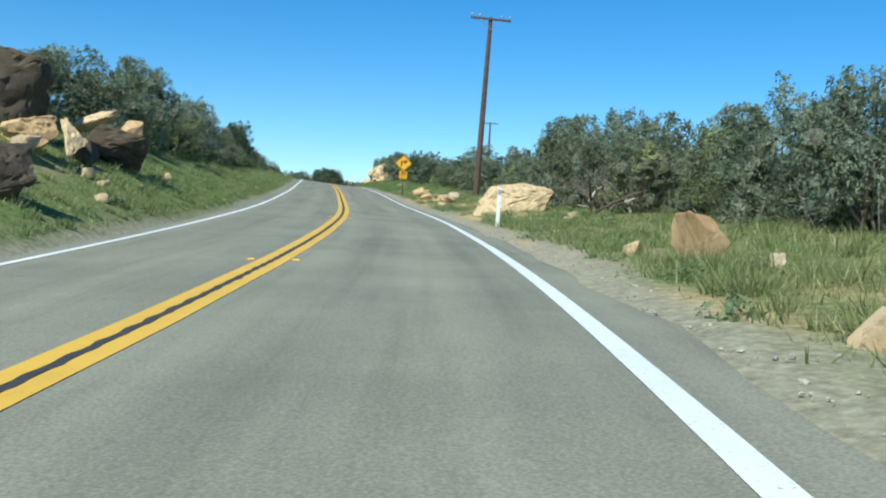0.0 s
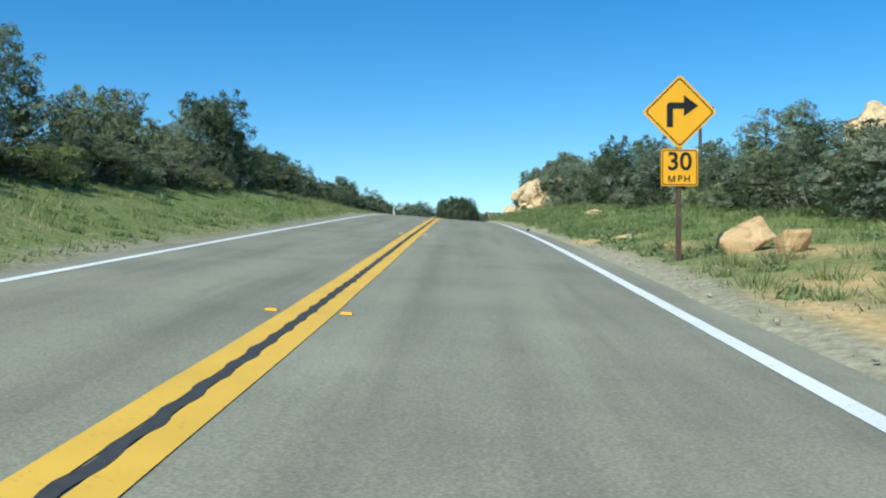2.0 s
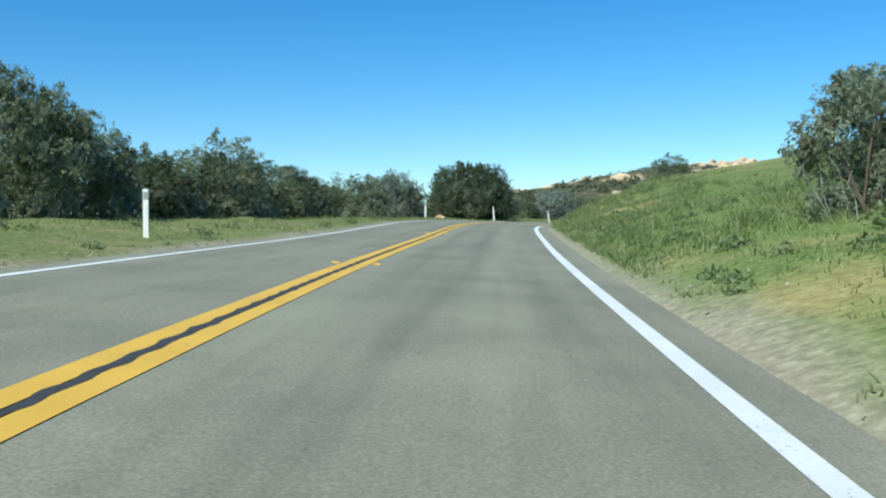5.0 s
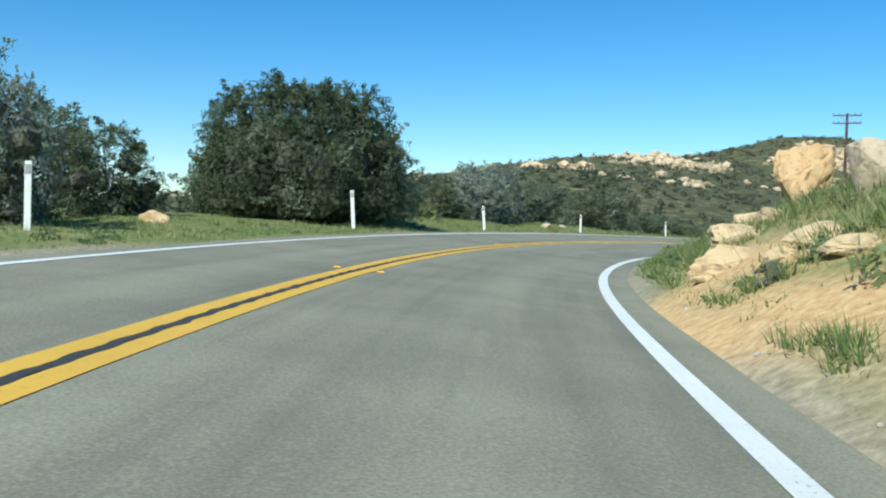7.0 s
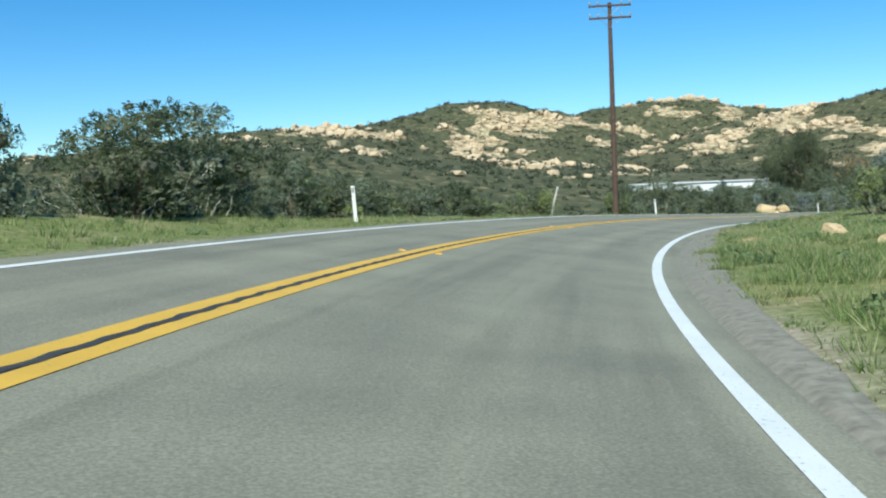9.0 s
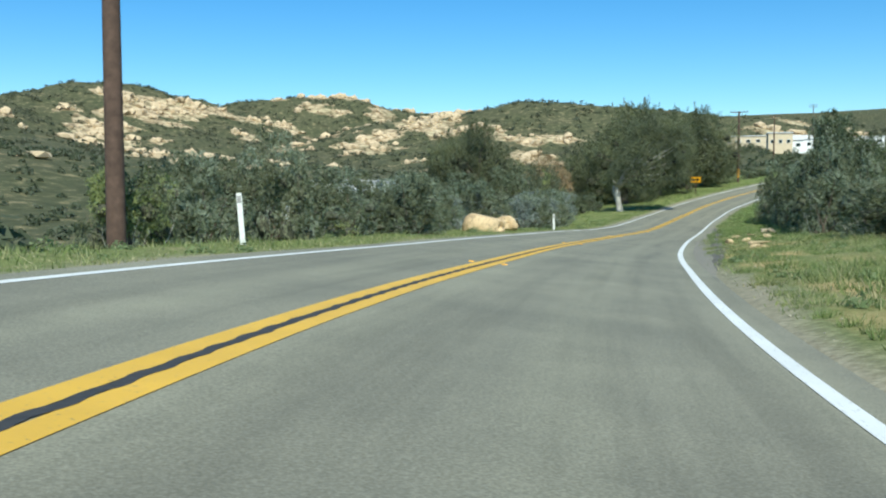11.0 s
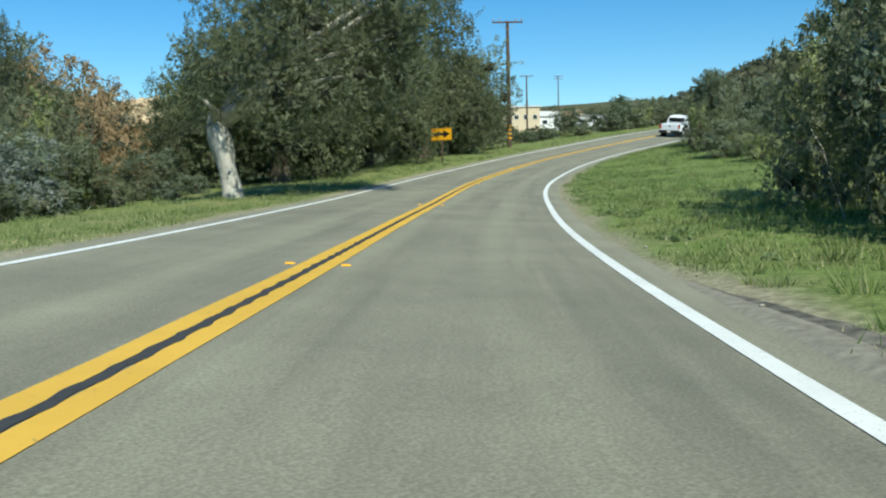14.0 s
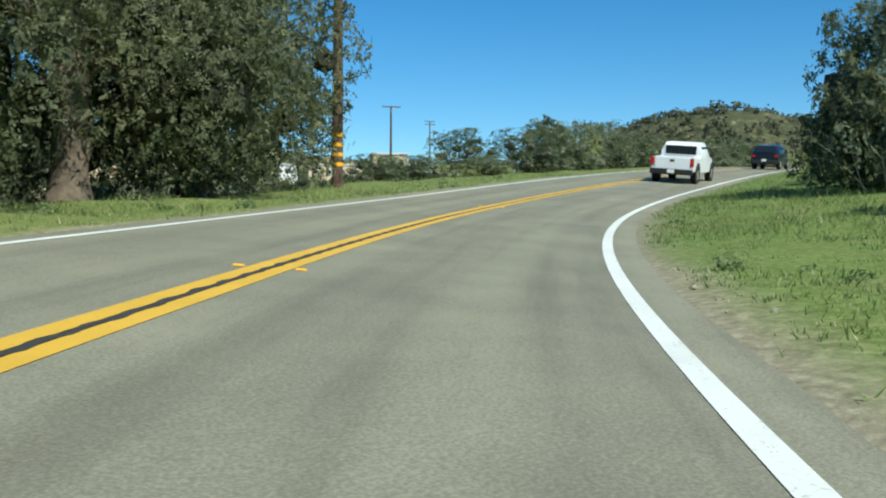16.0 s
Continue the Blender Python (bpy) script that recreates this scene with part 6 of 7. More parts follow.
def arrow_sign(x, y, zc, turn):
    root = tagged(new("curve_sign"), "wide yellow board with a black arrow on a grassy verge", "road sign")
    z0 = ground_z(x, y)
    c = zc - z0
    bm = bmesh.new()
    box(bm, (0, 0.04, (c + 0.2) / 2 - 0.2), (0.08, 0.06, c + 0.6), None, 0.008)
    part("post", bm, M_POLE, root, "dark brown wooden post")
    board = flat_part("board", moved(rounded(0.72, 0.37, 0.05), 0, c), 0.006, M_SIGN, root, 0.0, "yellow board")
    ring_part("border", moved(rounded(0.70, 0.35, 0.045), 0, c), moved(rounded(0.682, 0.332, 0.04), 0, c), -0.0085, M_BLACK, board)
    flat_part("arrow", moved([(-0.6, -0.085), (0.16, -0.085), (0.10, -0.26), (0.6, 0), (0.10, 0.26), (0.16, 0.085), (-0.6, 0.085)], 0, c), 0.002, M_BLACK, board, -0.007, "black arrow")
    root.matrix_basis = pose(x, y, z0, 0, 0, turn)
    return root


arrow_sign(103.6, 311.0, 8.85, -84)


def road_reflector():
    ob = new("road_reflector")
    tagged(ob, "small amber raised reflector glued beside the centre line", "road reflector", "raised road reflectors")
    bm = bmesh.new()
    vs = box(bm, (0, 0, 0.009), (0.1, 0.09, 0.017))
    for v in vs:
        if v.co.z > 0.01:
            v.co.x *= 0.8
            v.co.y *= 0.55
    part("housing", bm, M_REFLECTOR, ob)
    return ob


REFLECTOR = road_reflector()
first = True
for k, along in enumerate(np.arange(6.0, ALONG[-1] - 60, 14.6)):
    st = np.interp(along, ALONG, ST)
    for lat in (-0.28, 0.28):
        p = road_at(st, lat)
        m = pose(p.x, p.y, p.z + 0.001, 0, -math.degrees(np.interp(st, ST, CB)), heading_at(st))
        if first:
            REFLECTOR.matrix_basis = m
            first = False
        else:
            copy_thing(REFLECTOR, m)



# ---- vehicles ----
def wheel(root, x, y, r=0.38, w=0.26):
    bm = bmesh.new()
    tube(bm, [(x - w / 2, y, r), (x - w / 2 + 0.03, y, r), (x + w / 2 - 0.03, y, r), (x + w / 2, y, r)], [r - 0.04, r, r, r - 0.04], 22)
    t = smooth(part("tyre", bm, M_TYRE, root, "black tyre"))
    t.data.set_sharp_from_angle(angle=radians(40))
    bm = bmesh.new()
    s = 1 if x > 0 else -1
    tube(bm, [(x + s * (w / 2 - 0.02), y, r), (x + s * (w / 2 + 0.006), y, r)], [r * 0.62, r * 0.56], 18)
    part("rim", bm, M_STEEL, t, "grey alloy rim")


def loft(name, sections, mat, parent, label=""):
    """A car body skin through cross sections (y, [(x, z), ...])."""
    bm = bmesh.new()
    rows = [[bm.verts.new((x, y, z)) for x, z in pts] for y, pts in sections]
    n = len(rows[0])
    for a, b in zip(rows[:-1], rows[1:]):
        for k in range(n):
            bm.faces.new((a[k], a[(k + 1) % n], b[(k + 1) % n], b[k]))
    bm.faces.new(rows[0][::-1])
    bm.faces.new(rows[-1])
    bmesh.ops.recalc_face_normals(bm, faces=bm.faces)
    bmesh.ops.bevel(bm, geom=[e for e in bm.edges if e.calc_face_angle(0) > 0.5], offset=0.035, segments=2, affect="EDGES")
    ob = smooth(part(name, bm, mat, parent, label))
    ob.data.set_sharp_from_angle(angle=radians(35))
    return ob


def section(half, lo, hi, top=None):
    top = half if top is None else top
    return [(-half, lo), (half, lo), (half * 1.0, (lo + hi) / 2), (top, hi), (-top, hi), (-half, (lo + hi) / 2)]


def pickup(st, lat):
    """The white pickup ahead; its tail is towards -y."""
    root = tagged(new("pickup_truck"), "white crew-cab pickup truck with black rear bumper on the road", "truck")
    loft("body", [(-2.65, section(0.93, 0.52, 1.12)), (-1.0, section(0.95, 0.45, 1.14)), (0.4, section(0.95, 0.42, 1.14)), (1.6, section(0.95, 0.45, 1.12, 0.9)), (2.55, section(0.88, 0.5, 0.98, 0.78))], M_CAR_WHITE, root, "white bodywork")
    cab = loft("cab", [(-0.95, section(0.9, 1.1, 1.62, 0.74)), (-0.72, section(0.9, 1.1, 1.78, 0.72)), (0.55, section(0.9, 1.1, 1.8, 0.72)), (1.35, section(0.9, 1.1, 1.2, 0.8))], M_CAR_WHITE, root, "white crew cab")
    bm = bmesh.new()
    box(bm, (0, -0.97, 1.43), (1.36, 0.05, 0.38), pose(0, 0, 0), 0.015)
    part("rear_window", bm, M_WINDOW, cab, "dark rear window")
    for s in (-1, 1):
        for y0, ln in ((-0.35, 0.62), (0.45, 0.72)):
            bm = bmesh.new()
            box(bm, (s * 0.845, y0, 1.42), (0.05, ln, 0.36), None, 0.012)
            part("side_window", bm, M_WINDOW, cab, "dark side window")
        bm = bmesh.new()
        box(bm, (s * 0.86, -2.655, 0.93), (0.15, 0.05, 0.36), None, 0.012)
        part("tail_light", bm, M_LAMP_RED, root, "red tail light")
        bm = bmesh.new()
        box(bm, (s * 1.02, 0.85, 1.22), (0.16, 0.1, 0.16), None, 0.03)
        part("mirror", bm, M_TRIM, root, "black door mirror")
        for y in (-1.72, 1.68):
            wheel(root, s * 0.84, y)
            bm = bmesh.new()
            tube(bm, [(s * 0.955, y, 0.42), (s * 0.972, y, 0.42)], [0.5, 0.48], 20)
            part("wheel_arch", bm, M_TRIM, root, "black wheel arch flare")
    bm = bmesh.new()
    box(bm, (0, -2.66, 0.86), (1.5, 0.035, 0.5), None, 0.012)
    gate = part("tailgate", bm, M_CAR_WHITE, root, "white tailgate")
    bm = bmesh.new()
    box(bm, (0, -2.682, 0.98), (0.2, 0.012, 0.1), None, 0.004)
    part("badge", bm, M_TRIM, gate, "dark badge and handle")
    bm = bmesh.new()
    box(bm, (0, -2.74, 0.5), (1.84, 0.2, 0.24), None, 0.04)
    bumper = part("bumper", bm, M_TRIM, root, "black rear bumper")
    bm = bmesh.new()
    box(bm, (0, -2.846, 0.52), (0.31, 0.01, 0.15), None, 0.003)
    part("plate", bm, M_WHITE_WALL, bumper, "plain pale number plate")
    p = road_at(st, lat)
    root.matrix_basis = pose(p.x, p.y, p.z + 0.01, math.degrees(math.atan(np.interp(st, ST[:-1], np.diff(CZ) / np.diff(ALONG)))), -math.degrees(np.interp(st, ST, CB)), heading_at(st))
    return root


def suv(st, lat):
    root = tagged(new("car"), "dark navy sport utility car on the road ahead", "car")
    loft("body", [(-2.3, section(0.88, 0.4, 1.0, 0.84)), (-1.2, section(0.92, 0.34, 1.06)), (0.5, section(0.92, 0.32, 1.04)), (1.5, section(0.9, 0.36, 1.0, 0.84)), (2.25, section(0.82, 0.42, 0.85, 0.7))], M_CAR_NAVY, root, "navy bodywork")
    cab = loft("cabin", [(-2.2, section(0.86, 0.98, 1.1, 0.8)), (-1.85, section(0.86, 0.98, 1.6, 0.66)), (-0.2, section(0.86, 0.98, 1.68, 0.68)), (0.5, section(0.86, 0.98, 1.58, 0.66)), (1.25, section(0.86, 0.98, 1.06, 0.76))], M_CAR_NAVY, root, "navy cabin")
    bm = bmesh.new()
    box(bm, (0, 0, 0), (1.3, 0.03, 0.5), pose(0, -2.06, 1.34, -34, 0, 0), 0.01)
    part("rear_window", bm, M_WINDOW, cab, "dark rear window")
    for s in (-1, 1):
        bm = bmesh.new()
        box(bm, (s * 0.8, -0.6, 1.32), (0.05, 1.7, 0.34), None, 0.012)
        part("side_window", bm, M_WINDOW, cab, "dark side window")
        bm = bmesh.new()
        box(bm, (s * 0.74, -2.3, 0.9), (0.24, 0.06, 0.14), None, 0.012)
        part("tail_light", bm, M_LAMP_RED, root, "red tail light")
        for y in (-1.4, 1.4):
            wheel(root, s * 0.8, y, 0.35, 0.24)
    bm = bmesh.new()
    box(bm, (0, -2.34, 0.5), (1.66, 0.16, 0.26), None, 0.05)
    bumper = part("bumper", bm, M_TRIM, root, "dark rear bumper")
    bm = bmesh.new()
    box(bm, (0, -2.425, 0.62), (0.31, 0.01, 0.15), None, 0.003)
    part("plate", bm, M_WHITE_WALL, bumper, "plain pale number plate")
    p = road_at(st, lat)
    root.matrix_basis = pose(p.x, p.y, p.z + 0.01, math.degrees(math.atan(np.interp(st, ST[:-1], np.diff(CZ) / np.diff(ALONG)))), -math.degrees(np.interp(st, ST, CB)), heading_at(st))
    return root


pickup(18.2, 1.55)
suv(19.35, 1.6)


# ---- buildings across the valley ----
def building(label, x, y, w, d, h, turn, wall, gable=0.0, windows=4, base=None):
    root = tagged(new("building"), label, "building")
    bm = bmesh.new()
    box(bm, (0, 0, h / 2 - 1.5), (w, d, h + 3))
    body = part("wall", bm, wall, root)
    bm = bmesh.new()
    e = 0.35
    if gable:
        a = [bm.verts.new(v) for v in ((-w / 2 - e, -d / 2 - e, h), (-w / 2 - e, 0, h + gable), (-w / 2 - e, d / 2 + e, h))]
        b = [bm.verts.new((-v.co.x, v.co.y, v.co.z)) for v in a]
        bm.faces.new(a)
        bm.faces.new(b[::-1])
        for k in range(3):
            bm.faces.new((a[k], b[k], b[(k + 1) % 3], a[(k + 1) % 3]))
        bmesh.ops.recalc_face_normals(bm, faces=bm.faces)
    else:
        box(bm, (0, 0, h + 0.18), (w + 0.5, d + 0.5, 0.36), None, 0.04)
    part("roof", bm, M_ROOF, root, "pale roof")
    for k in range(windows):
        bm = bmesh.new()
        box(bm, (-w / 2 + w * (k + 0.5) / windows, -d / 2 - 0.02, h * 0.55), (min(1.4, w / windows * 0.5), 0.08, 1.1), None, 0.02)
        win = part("window", bm, M_WHITE_WALL, body, "window frame")
        bm = bmesh.new()
        box(bm, (-w / 2 + w * (k + 0.5) / windows, -d / 2 - 0.07, h * 0.55), (min(1.4, w / windows * 0.5) - 0.16, 0.03, 0.94))
        part("pane", bm, M_WINDOW, win, "dark window pane")
    z = ground_z(x, y) if base is None else base
    root.matrix_basis = pose(x, y, z, 0, 0, turn)
    return root


building("two-storey tan stucco building on a valley slope", 247, 397, 6.5, 6, 5.0, -50, M_STUCCO, 0, 3, 18.5)
building("small cream house with a gable roof", 257, 400, 6, 6, 3.0, -45, M_WHITE_WALL, 1.4, 2, 19)
building("small white house with a gable roof", 266, 402, 5, 5, 3.2, -40, M_WHITE_WALL, 1.4, 2, 19.5)
building("long low tan warehouse with a flat roof", 285, 431, 22, 9, 3.4, -55, M_STUCCO, 0, 7, 22)
building("white box-like shed beside a warehouse", 272, 441, 4, 4, 3.2, -55, M_WHITE_WALL, 0, 1, 22)
building("long white industrial building far in the valley", 296, 402, 16, 7, 2.6, -60, M_WHITE_WALL, 0, 6, 21.5)
for x, y, w in ((91, 394.4, 9), (101, 391.6, 10), (112, 388.5, 10)):
    building("long low white greenhouse at the foot of the hills", x, y, w, 4, 0.8, -15, M_WHITE_WALL, 0.35, 0, 8.5)


# ---- what covers the ground ----
def stuff_mesh(name, v, sides, mat, label, category):
    """One object from loose flat pieces, each with the same number of corners."""
    me = bpy.data.meshes.new(name)
    n = len(v) // sides
    me.vertices.add(len(v))
    me.vertices.foreach_set("co", np.asarray(v, float).ravel())
    me.loops.add(len(v))
    me.loops.foreach_set("vertex_index", np.arange(len(v)))
    me.polygons.add(n)
    me.polygons.foreach_set("loop_start", np.arange(n) * sides)
    me.polygons.foreach_set("loop_total", np.full(n, sides))
    me.materials.append(mat)
    me.update()
    return tagged(new(name, me), label, category, kind="stuff")


def many_heights(x, y):
    z, gap = ground_height(x, y)
    return z + np.array([rough(a, b, g) for a, b, g in zip(x, y, gap)]), gap


def verge_places(rs, count, st0, st1, side, lo, spread):
    st = rs.uniform(st0, st1, count)
    off = lo + spread * rs.random_sample(count) ** 2
    lat = np.where(side > 0, np.interp(st, ST, EDGE_R) + off, -np.interp(st, ST, EDGE_L) - off)
    x = np.interp(st, ST, CX[:, 0]) + lat * np.interp(st, ST, RIGHT[:, 0])
    y = np.interp(st, ST, CX[:, 1]) + lat * np.interp(st, ST, RIGHT[:, 1])
    return x, y, off


def grass():
    rs = np.random.RandomState(5)
    xs, ys, hs = [], [], []
    # station from, to, side, tufts, how tall, how wide the strip is
    for st0, st1, side, count, tall, wide in ((-0.2, 2.2, -1, 10000, 0.26, 7), (2.2, 4.6, -1, 8750, 0.26, 7), (4.6, 7.6, -1, 8750, 0.2, 8), (7.6, 11.5, -1, 9375, 0.24, 5.5),
                                              (11.5, 14.5, -1, 7500, 0.24, 6), (14.5, 18.5, -1, 9375, 0.26, 7), (-0.2, 2.9, 1, 12500, 0.26, 7), (2.9, 5.8, 1, 21250, 0.3, 7),
                                              (5.8, 8.6, 1, 12500, 0.26, 8), (8.6, 11.5, 1, 10000, 0.26, 9), (11.5, 13.6, 1, 6875, 0.22, 8), (13.6, 17.6, 1, 30000, 0.29, 10), (17.6, 20, 1, 3125, 0.25, 6)):
        x, y, off = verge_places(rs, count, st0, st1, side, 0.75, wide)
        keep = np.array([noise.noise(Vector((a * 0.3, b * 0.3, 1))) + 0.5 * noise.noise(Vector((a * 1.1, b * 1.1, 4))) for a, b in zip(x, y)])
        ok = keep > -0.55 + np.clip(1.35 - off, 0, 1) * 0.75
        xs.append(x[ok])
        ys.append(y[ok])
        hs.append(0.62 * tall * rs.uniform(0.5, 1.4, ok.sum()) * (0.6 + 0.9 * np.clip(keep[ok], -0.3, 0.6)))
    x, y, h = np.concatenate(xs), np.concatenate(ys), np.concatenate(hs)
    z, gap = many_heights(x, y)
    ok = (gap > verge_width(x, y) + rs.normal(size=len(x)) * 0.16) & (sandy(x, y) < rs.uniform(0.1, 1.3, len(x)))
    x, y, z, h = x[ok], y[ok], z[ok], h[ok]
    # shorter where it thins out towards the asphalt
    h = h * np.clip((gap[ok] - 0.2) / 1.8, 0.55, 1) * 1.12
    per = 4
    n = len(x) * per
    bx, by = np.repeat(x, per) + rs.normal(size=n) * 0.09, np.repeat(y, per) + rs.normal(size=n) * 0.09
    bz, bh = np.repeat(z, per) - 0.03, np.repeat(h, per) * rs.uniform(0.55, 1.2, n)
    a = rs.uniform(0, 6.2832, n)
    w = rs.uniform(0.006, 0.013, n)
    lean = rs.normal(size=(n, 2)) * 0.5 * bh[:, None]
    green = np.repeat(np.repeat(lushness(x, y), per), 3)
    v = np.stack([np.stack([bx - np.cos(a) * w, by - np.sin(a) * w, bz], 1), np.stack([bx + np.cos(a) * w, by + np.sin(a) * w, bz], 1), np.stack([bx + lean[:, 0], by + lean[:, 1], bz + bh], 1)], 1)
    ob = stuff_mesh("grass", v.reshape(-1, 3), 3, M_GRASS, "green and straw-coloured spring grass along the verges", "grass")
    ob.data.attributes.new("lush", "FLOAT", "POINT").data.foreach_set("value", green)
    return ob


grass()


def tussocks():
    """Rounded clumps of fine grass that stand above the short turf."""
    rs = np.random.RandomState(21)
    xs, ys, ts = [], [], []
    # station from, to, side, clumps, how tall, how wide the strip is
    for st0, st1, side, count, tall, wide in ((0.3, 2.4, -1, 900, 0.3, 5), (2.4, 4.6, -1, 350, 0.26, 5), (6.9, 10.2, -1, 260, 0.24, 4), (14.0, 17.0, -1, 250, 0.25, 6), (-0.1, 1.1, 1, 850, 0.34, 5), (1.1, 2.9, 1, 650, 0.31, 5),
                                              (2.9, 5.0, 1, 900, 0.33, 6), (5.6, 7.25, 1, 700, 0.36, 6), (7.25, 8.3, 1, 850, 0.36, 6), (8.3, 10.0, 1, 600, 0.34, 6), (11.3, 13.6, 1, 620, 0.31, 6), (13.6, 16.0, 1, 500, 0.28, 9)):
        x, y, off = verge_places(rs, count, st0, st1, side, 0.8, wide)
        xs.append(x)
        ys.append(y)
        ts.append(0.78 * tall * rs.uniform(0.45, 1.3, count) * np.clip(off / 1.6, 0.6, 1))
    x, y, t = np.concatenate(xs), np.concatenate(ys), np.concatenate(ts)
    z, gap = many_heights(x, y)
    ok = (gap > verge_width(x, y) + 0.05) & (sandy(x, y) < rs.uniform(0, 0.9, len(x)))
    x, y, z, t = x[ok], y[ok], z[ok], t[ok]
    per = 66
    n = len(x) * per
    a, r = rs.uniform(0, 6.2832, n), np.sqrt(rs.random_sample(n))
    wide = np.repeat(t * rs.uniform(0.6, 1.3, len(t)), per)
    tall = np.repeat(t, per) * (1.05 - 0.5 * r ** 2) * rs.uniform(0.55, 1.15, n)
    fx, fy = np.repeat(x, per) + np.cos(a) * r * wide, np.repeat(y, per) + np.sin(a) * r * wide
    tip = np.stack([fx + np.cos(a) * r * tall * 0.6 + rs.normal(size=n) * tall * 0.4, fy + np.sin(a) * r * tall * 0.6 + rs.normal(size=n) * tall * 0.4, np.repeat(z, per) + tall - 0.03], 1)
    turn, w = rs.uniform(0, 6.2832, n), rs.uniform(0.0045, 0.010, n)
    dx, dy, foot = np.cos(turn) * w, np.sin(turn) * w, np.repeat(z, per) - 0.04
    v = np.stack([np.stack([fx - dx, fy - dy, foot], 1), np.stack([fx + dx, fy + dy, foot], 1), tip], 1)
    ob = stuff_mesh("grass_clumps", v.reshape(-1, 3), 3, M_GRASS, "tall soft clumps of green spring grass on the banks", "grass")
    green = np.clip(0.35 + 0.65 * lushness(x, y) + rs.normal(size=len(x)) * 0.16, 0, 1)
    ob.data.attributes.new("lush", "FLOAT", "POINT").data.foreach_set("value", np.repeat(green, per * 3))
    return ob


tussocks()


def leaf_clumps(name, x, y, z, size, tall, per, leaf, mat, label, category, seed):
    """Low leafy clumps joined into one object."""
    rs = np.random.RandomState(seed)
    n = len(x) * per
    d = rs.normal(size=(n, 3))
    d[:, 2] = np.abs(d[:, 2])
    d /= np.linalg.norm(d, axis=1)[:, None]
    s, t = np.repeat(size, per), np.repeat(tall, per)
    rad = 1 - 0.55 * rs.random_sample(n) ** 2 + rs.normal(size=n) * 0.08
    p = np.stack([np.repeat(x, per) + d[:, 0] * s * rad, np.repeat(y, per) + d[:, 1] * s * rad, np.repeat(z, per) + d[:, 2] * t * rad - 0.05], 1)
    u = np.cross(d + rs.normal(size=(n, 3)) * 0.6, rs.normal(size=(n, 3)))
    u /= np.linalg.norm(u, axis=1)[:, None]
    b = np.cross(u, d + rs.normal(size=(n, 3)) * 0.4)
    b /= np.linalg.norm(b, axis=1)[:, None]
    ln = (leaf * np.repeat(np.sqrt(size / size.mean()), per) * rs.uniform(0.6, 1.4, n))[:, None]
    v = np.stack([p - u * ln - b * ln * 0.4, p - u * ln * 0.6 + b * ln * 0.55, p + u * ln], 1)
    return stuff_mesh(name, v.reshape(-1, 3), 3, mat, label, category)


def weeds():
    rs = np.random.RandomState(9)
    xs, ys = [], []
    for st0, st1, side, count, wide in ((0, 3, -1, 60, 5), (3, 7, -1, 40, 6), (7, 12, -1, 60, 4), (12, 18, -1, 60, 6), (0, 2.8, 1, 80, 5), (2.8, 5.6, 1, 190, 6), (5.6, 8.6, 1, 150, 6), (8.6, 13.6, 1, 130, 7), (13.6, 17, 1, 60, 9)):
        x, y, off = verge_places(rs, count, st0, st1, side, 1.1, wide)
        xs.append(x)
        ys.append(y)
    x, y = np.concatenate(xs), np.concatenate(ys)
    z, gap = many_heights(x, y)
    ok = gap > 1.0
    x, y, z = x[ok], y[ok], z[ok]
    size = rs.uniform(0.1, 0.3, len(x))
    leaf_clumps("weeds", x, y, z, size, size * rs.uniform(0.7, 1.15, len(x)), 100, 0.042, M_WEED, "low leafy green weeds on the banks and verges", "weeds", 3)


weeds()


def scrub():
    """The chaparral that covers the country behind the roadside hedges."""
    rs = np.random.RandomState(4)
    n = 16000
    x, y = rs.uniform(-120, 330, n), rs.uniform(-20, 620, n)
    _, gap = ground_height(x, y)
    patch = np.array([noise.noise(Vector((a * 0.04, b * 0.04, 2))) for a, b in zip(x, y)])
    ok = (gap > 13) & (gap < 170) & (patch > -0.25) & (rs.random_sample(n) < np.clip(1.25 - gap / 190, 0.2, 1))
    # the green field inside the last bend stays open
    ok &= ~((x > 70) & (x < 110) & (y > 268) & (y < 292))
    x, y = x[ok][:2400], y[ok][:2400]
    # thick brush on the knoll beyond the last bend
    ex, ey = rs.uniform(190, 305, 1300), rs.uniform(243, 312, 1300)
    # and on the valley floor inside the bend
    ex, ey = np.concatenate([ex, rs.uniform(-70, 110, 900)]), np.concatenate([ey, rs.uniform(232, 430, 900)])
    far = ground_height(ex, ey)[1] > 13
    x, y = np.concatenate([x, ex[far]]), np.concatenate([y, ey[far]])
    z, _ = many_heights(x, y)
    size = rs.uniform(0.9, 2.1, len(x)) * np.where((x > 20) & (x < 190) & (y > 295) & (y < 500), 0.5, 1)
    leaf_clumps("scrub", x, y, z, size, size * rs.uniform(0.8, 1.25, len(x)), 42, 0.48, M_SCRUB, "dark green chaparral covering the slopes", "scrub", 6)
    return len(x)


scrub()


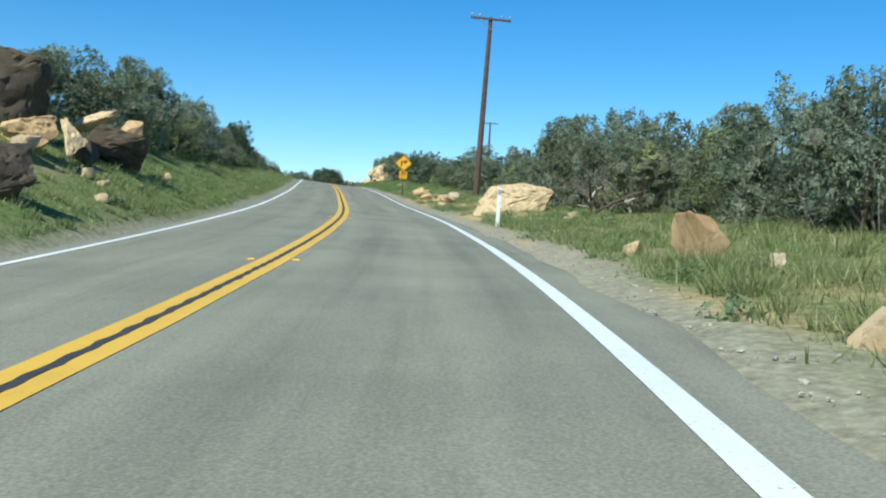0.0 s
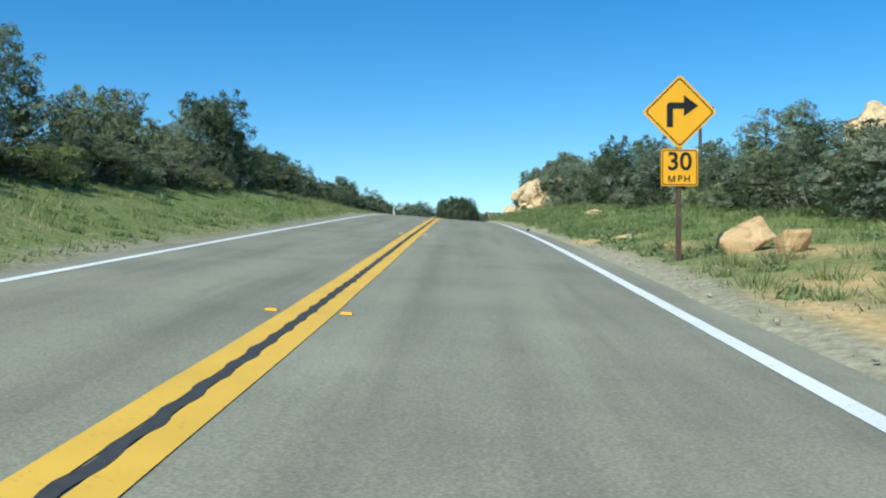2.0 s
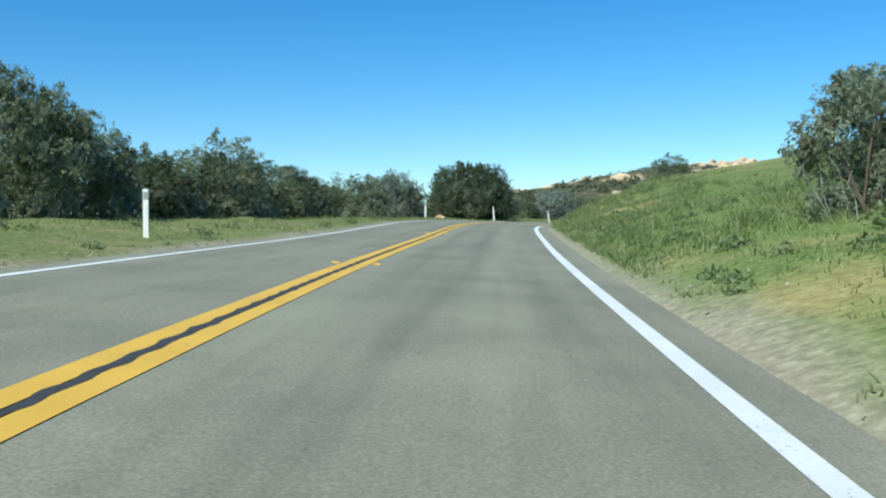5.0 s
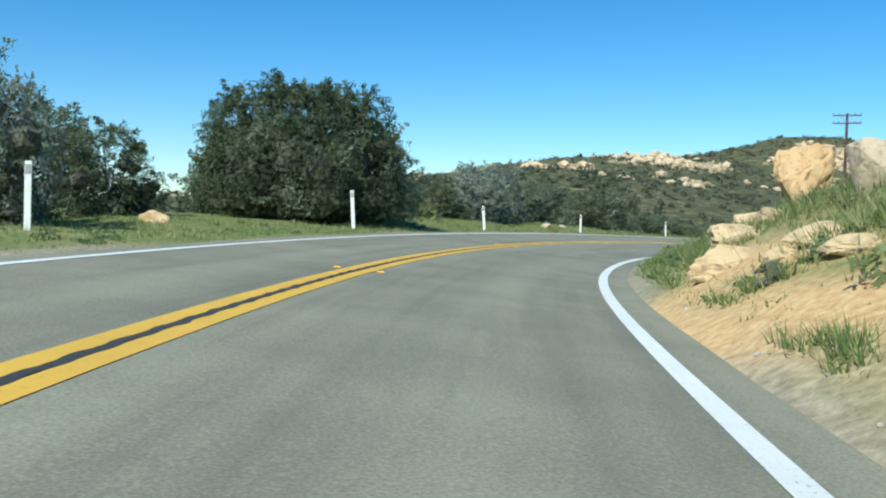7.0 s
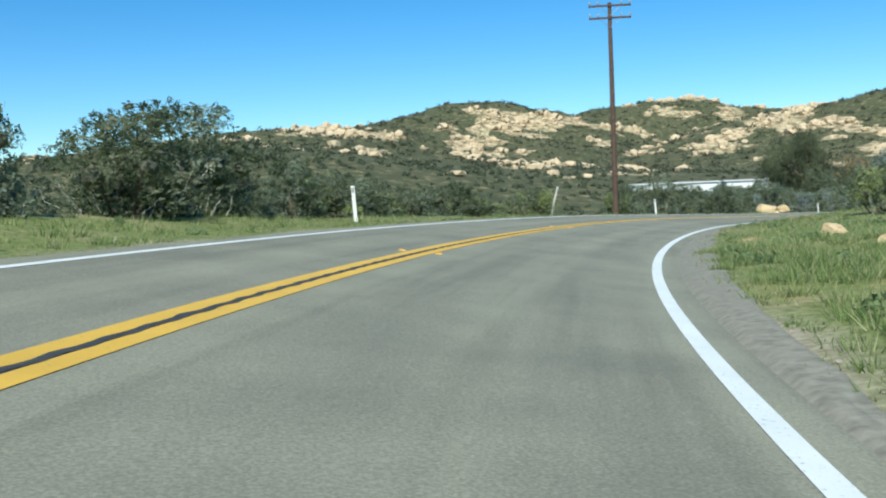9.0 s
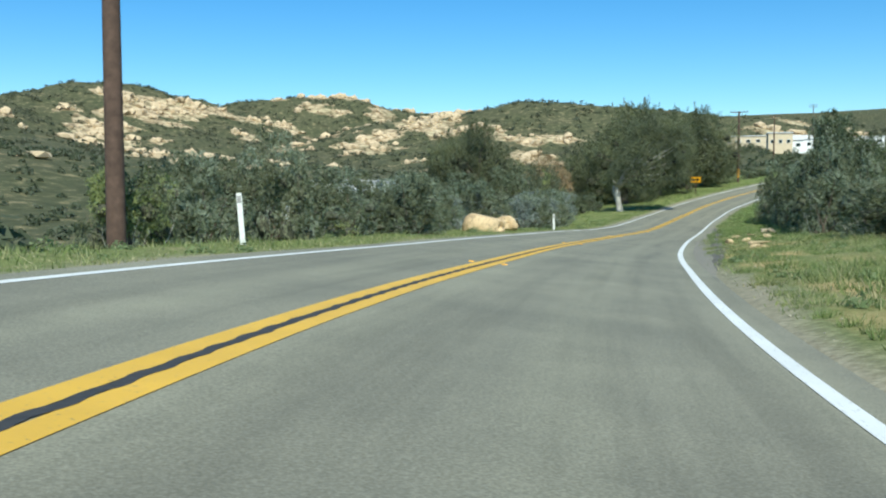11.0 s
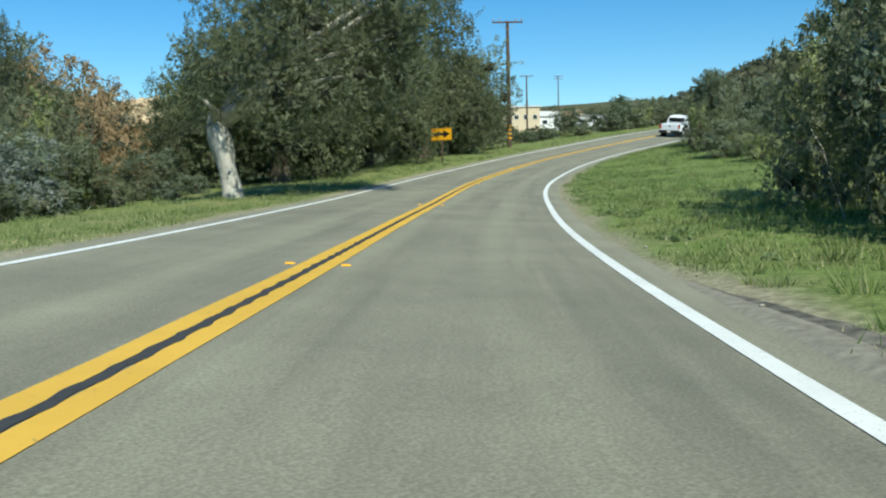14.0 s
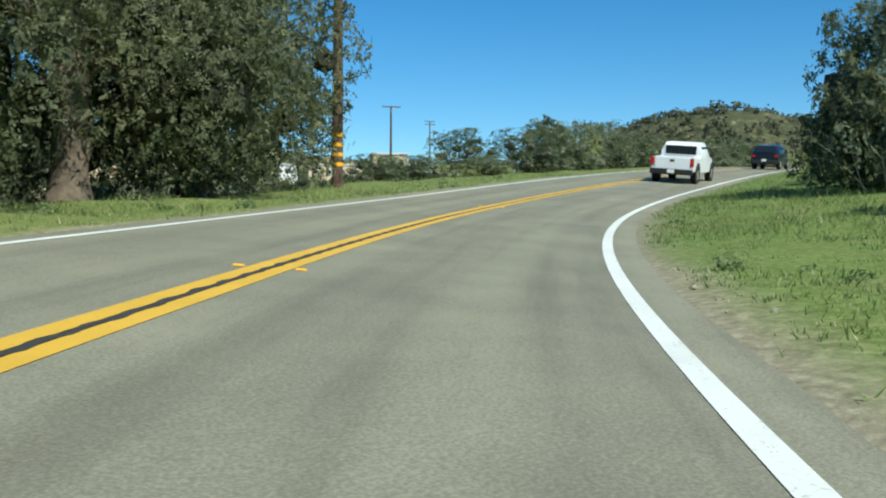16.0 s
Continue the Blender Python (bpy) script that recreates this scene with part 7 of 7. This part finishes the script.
def blobs(name, x, y, z, size, squash, sub, jag, mat, label, category, seed, flat=False):
    """Many rough lumps in one object."""
    bm = bmesh.new()
    bmesh.ops.create_icosphere(bm, subdivisions=sub, radius=1)
    bv = np.array([v.co[:] for v in bm.verts])
    bf = np.array([[v.index for v in f.verts] for f in bm.faces])
    bm.free()
    rs = np.random.RandomState(seed)
    n = len(x)
    r = 1 + rs.normal(size=(n, len(bv))) * jag
    ax = rs.uniform(0.75, 1.35, (n, 1, 3))
    v = bv[None] * r[:, :, None] * ax * size[:, None, None]
    a = rs.uniform(0, 6.28, n)
    c, s = np.cos(a)[:, None], np.sin(a)[:, None]
    vx, vy = v[:, :, 0] * c - v[:, :, 1] * s, v[:, :, 0] * s + v[:, :, 1] * c
    v = np.stack([vx + x[:, None], vy + y[:, None], v[:, :, 2] * squash[:, None] + z[:, None]], 2).reshape(-1, 3)
    f = (bf[None] + (np.arange(n) * len(bv))[:, None, None]).reshape(-1, 3)
    return tagged(mesh_object(name, v.tolist(), f.tolist(), mat, not flat), label, category, kind="stuff")


def hillsides():
    rs = np.random.RandomState(8)
    n = 90000
    x, y = rs.uniform(-150, 620, n), rs.uniform(330, 960, n)
    _, gap = ground_height(x, y)
    bare = crag(x, y)
    ok = bare > rs.uniform(0.15, 0.9, n)
    bx, by = x[ok][:6000], y[ok][:6000]
    bz, _ = many_heights(bx, by)
    size = (rs.gamma(1.0, 0.85, len(bx)) * (0.6 + 0.6 * bare[ok][:6000])).clip(0.4, 3.0) * np.where(by < 470, 0.6, 1)
    blobs("hill_boulders", bx, by, bz + size * 0.3, size, rs.uniform(0.5, 0.85, len(bx)), 1, 0.17, M_HILL_ROCK, "pale tan boulders strewn over the far hillsides", "boulders", 1, True)
    ok = (gap > 150) & (bare < rs.uniform(0.1, 0.9, n))
    sx, sy = x[ok][:7000], y[ok][:7000]
    # the knoll beyond the last bend is thick with brush
    sx, sy = np.concatenate([sx, rs.uniform(300, 440, 1800)]), np.concatenate([sy, rs.uniform(270, 470, 1800)])
    sz, _ = many_heights(sx, sy)
    size = rs.uniform(0.9, 3.0, len(sx)) * np.where((sx > 20) & (sx < 190) & (sy > 295) & (sy < 500) | (sx > 150) & (sx < 300) & (sy < 430), 0.4, 1)
    leaf_clumps("hill_scrub", sx, sy, sz - size * 0.2, size, size * rs.uniform(0.7, 1.1, len(sx)), 19, 0.72, M_HILL_SCRUB, "dark green brush dotting the far hillsides", "scrub", 2)


hillsides()


def gravel():
    """Loose stones on the shoulders."""
    rs = np.random.RandomState(14)
    xs, ys = [], []
    for st0, st1, side, count in ((2.9, 17.5, 1, 2000), (-0.2, 2.9, 1, 2400), (-0.2, 17.5, -1, 900)):
        x, y, off = verge_places(rs, count, st0, st1, side, 0.6, 1.2)
        xs.append(x)
        ys.append(y)
    x, y = np.concatenate(xs), np.concatenate(ys)
    z, gap = many_heights(x, y)
    ok = gap > 0.6
    x, y, z = x[ok], y[ok], z[ok]
    size = rs.gamma(1.4, 0.0055, len(x)).clip(0.005, 0.026)
    blobs("gravel", x, y, z + size * 0.1, size, rs.uniform(0.5, 0.9, len(x)), 1, 0.2, M_GRAVEL, "loose pale gravel along the road shoulders", "gravel", 4, True)


gravel()
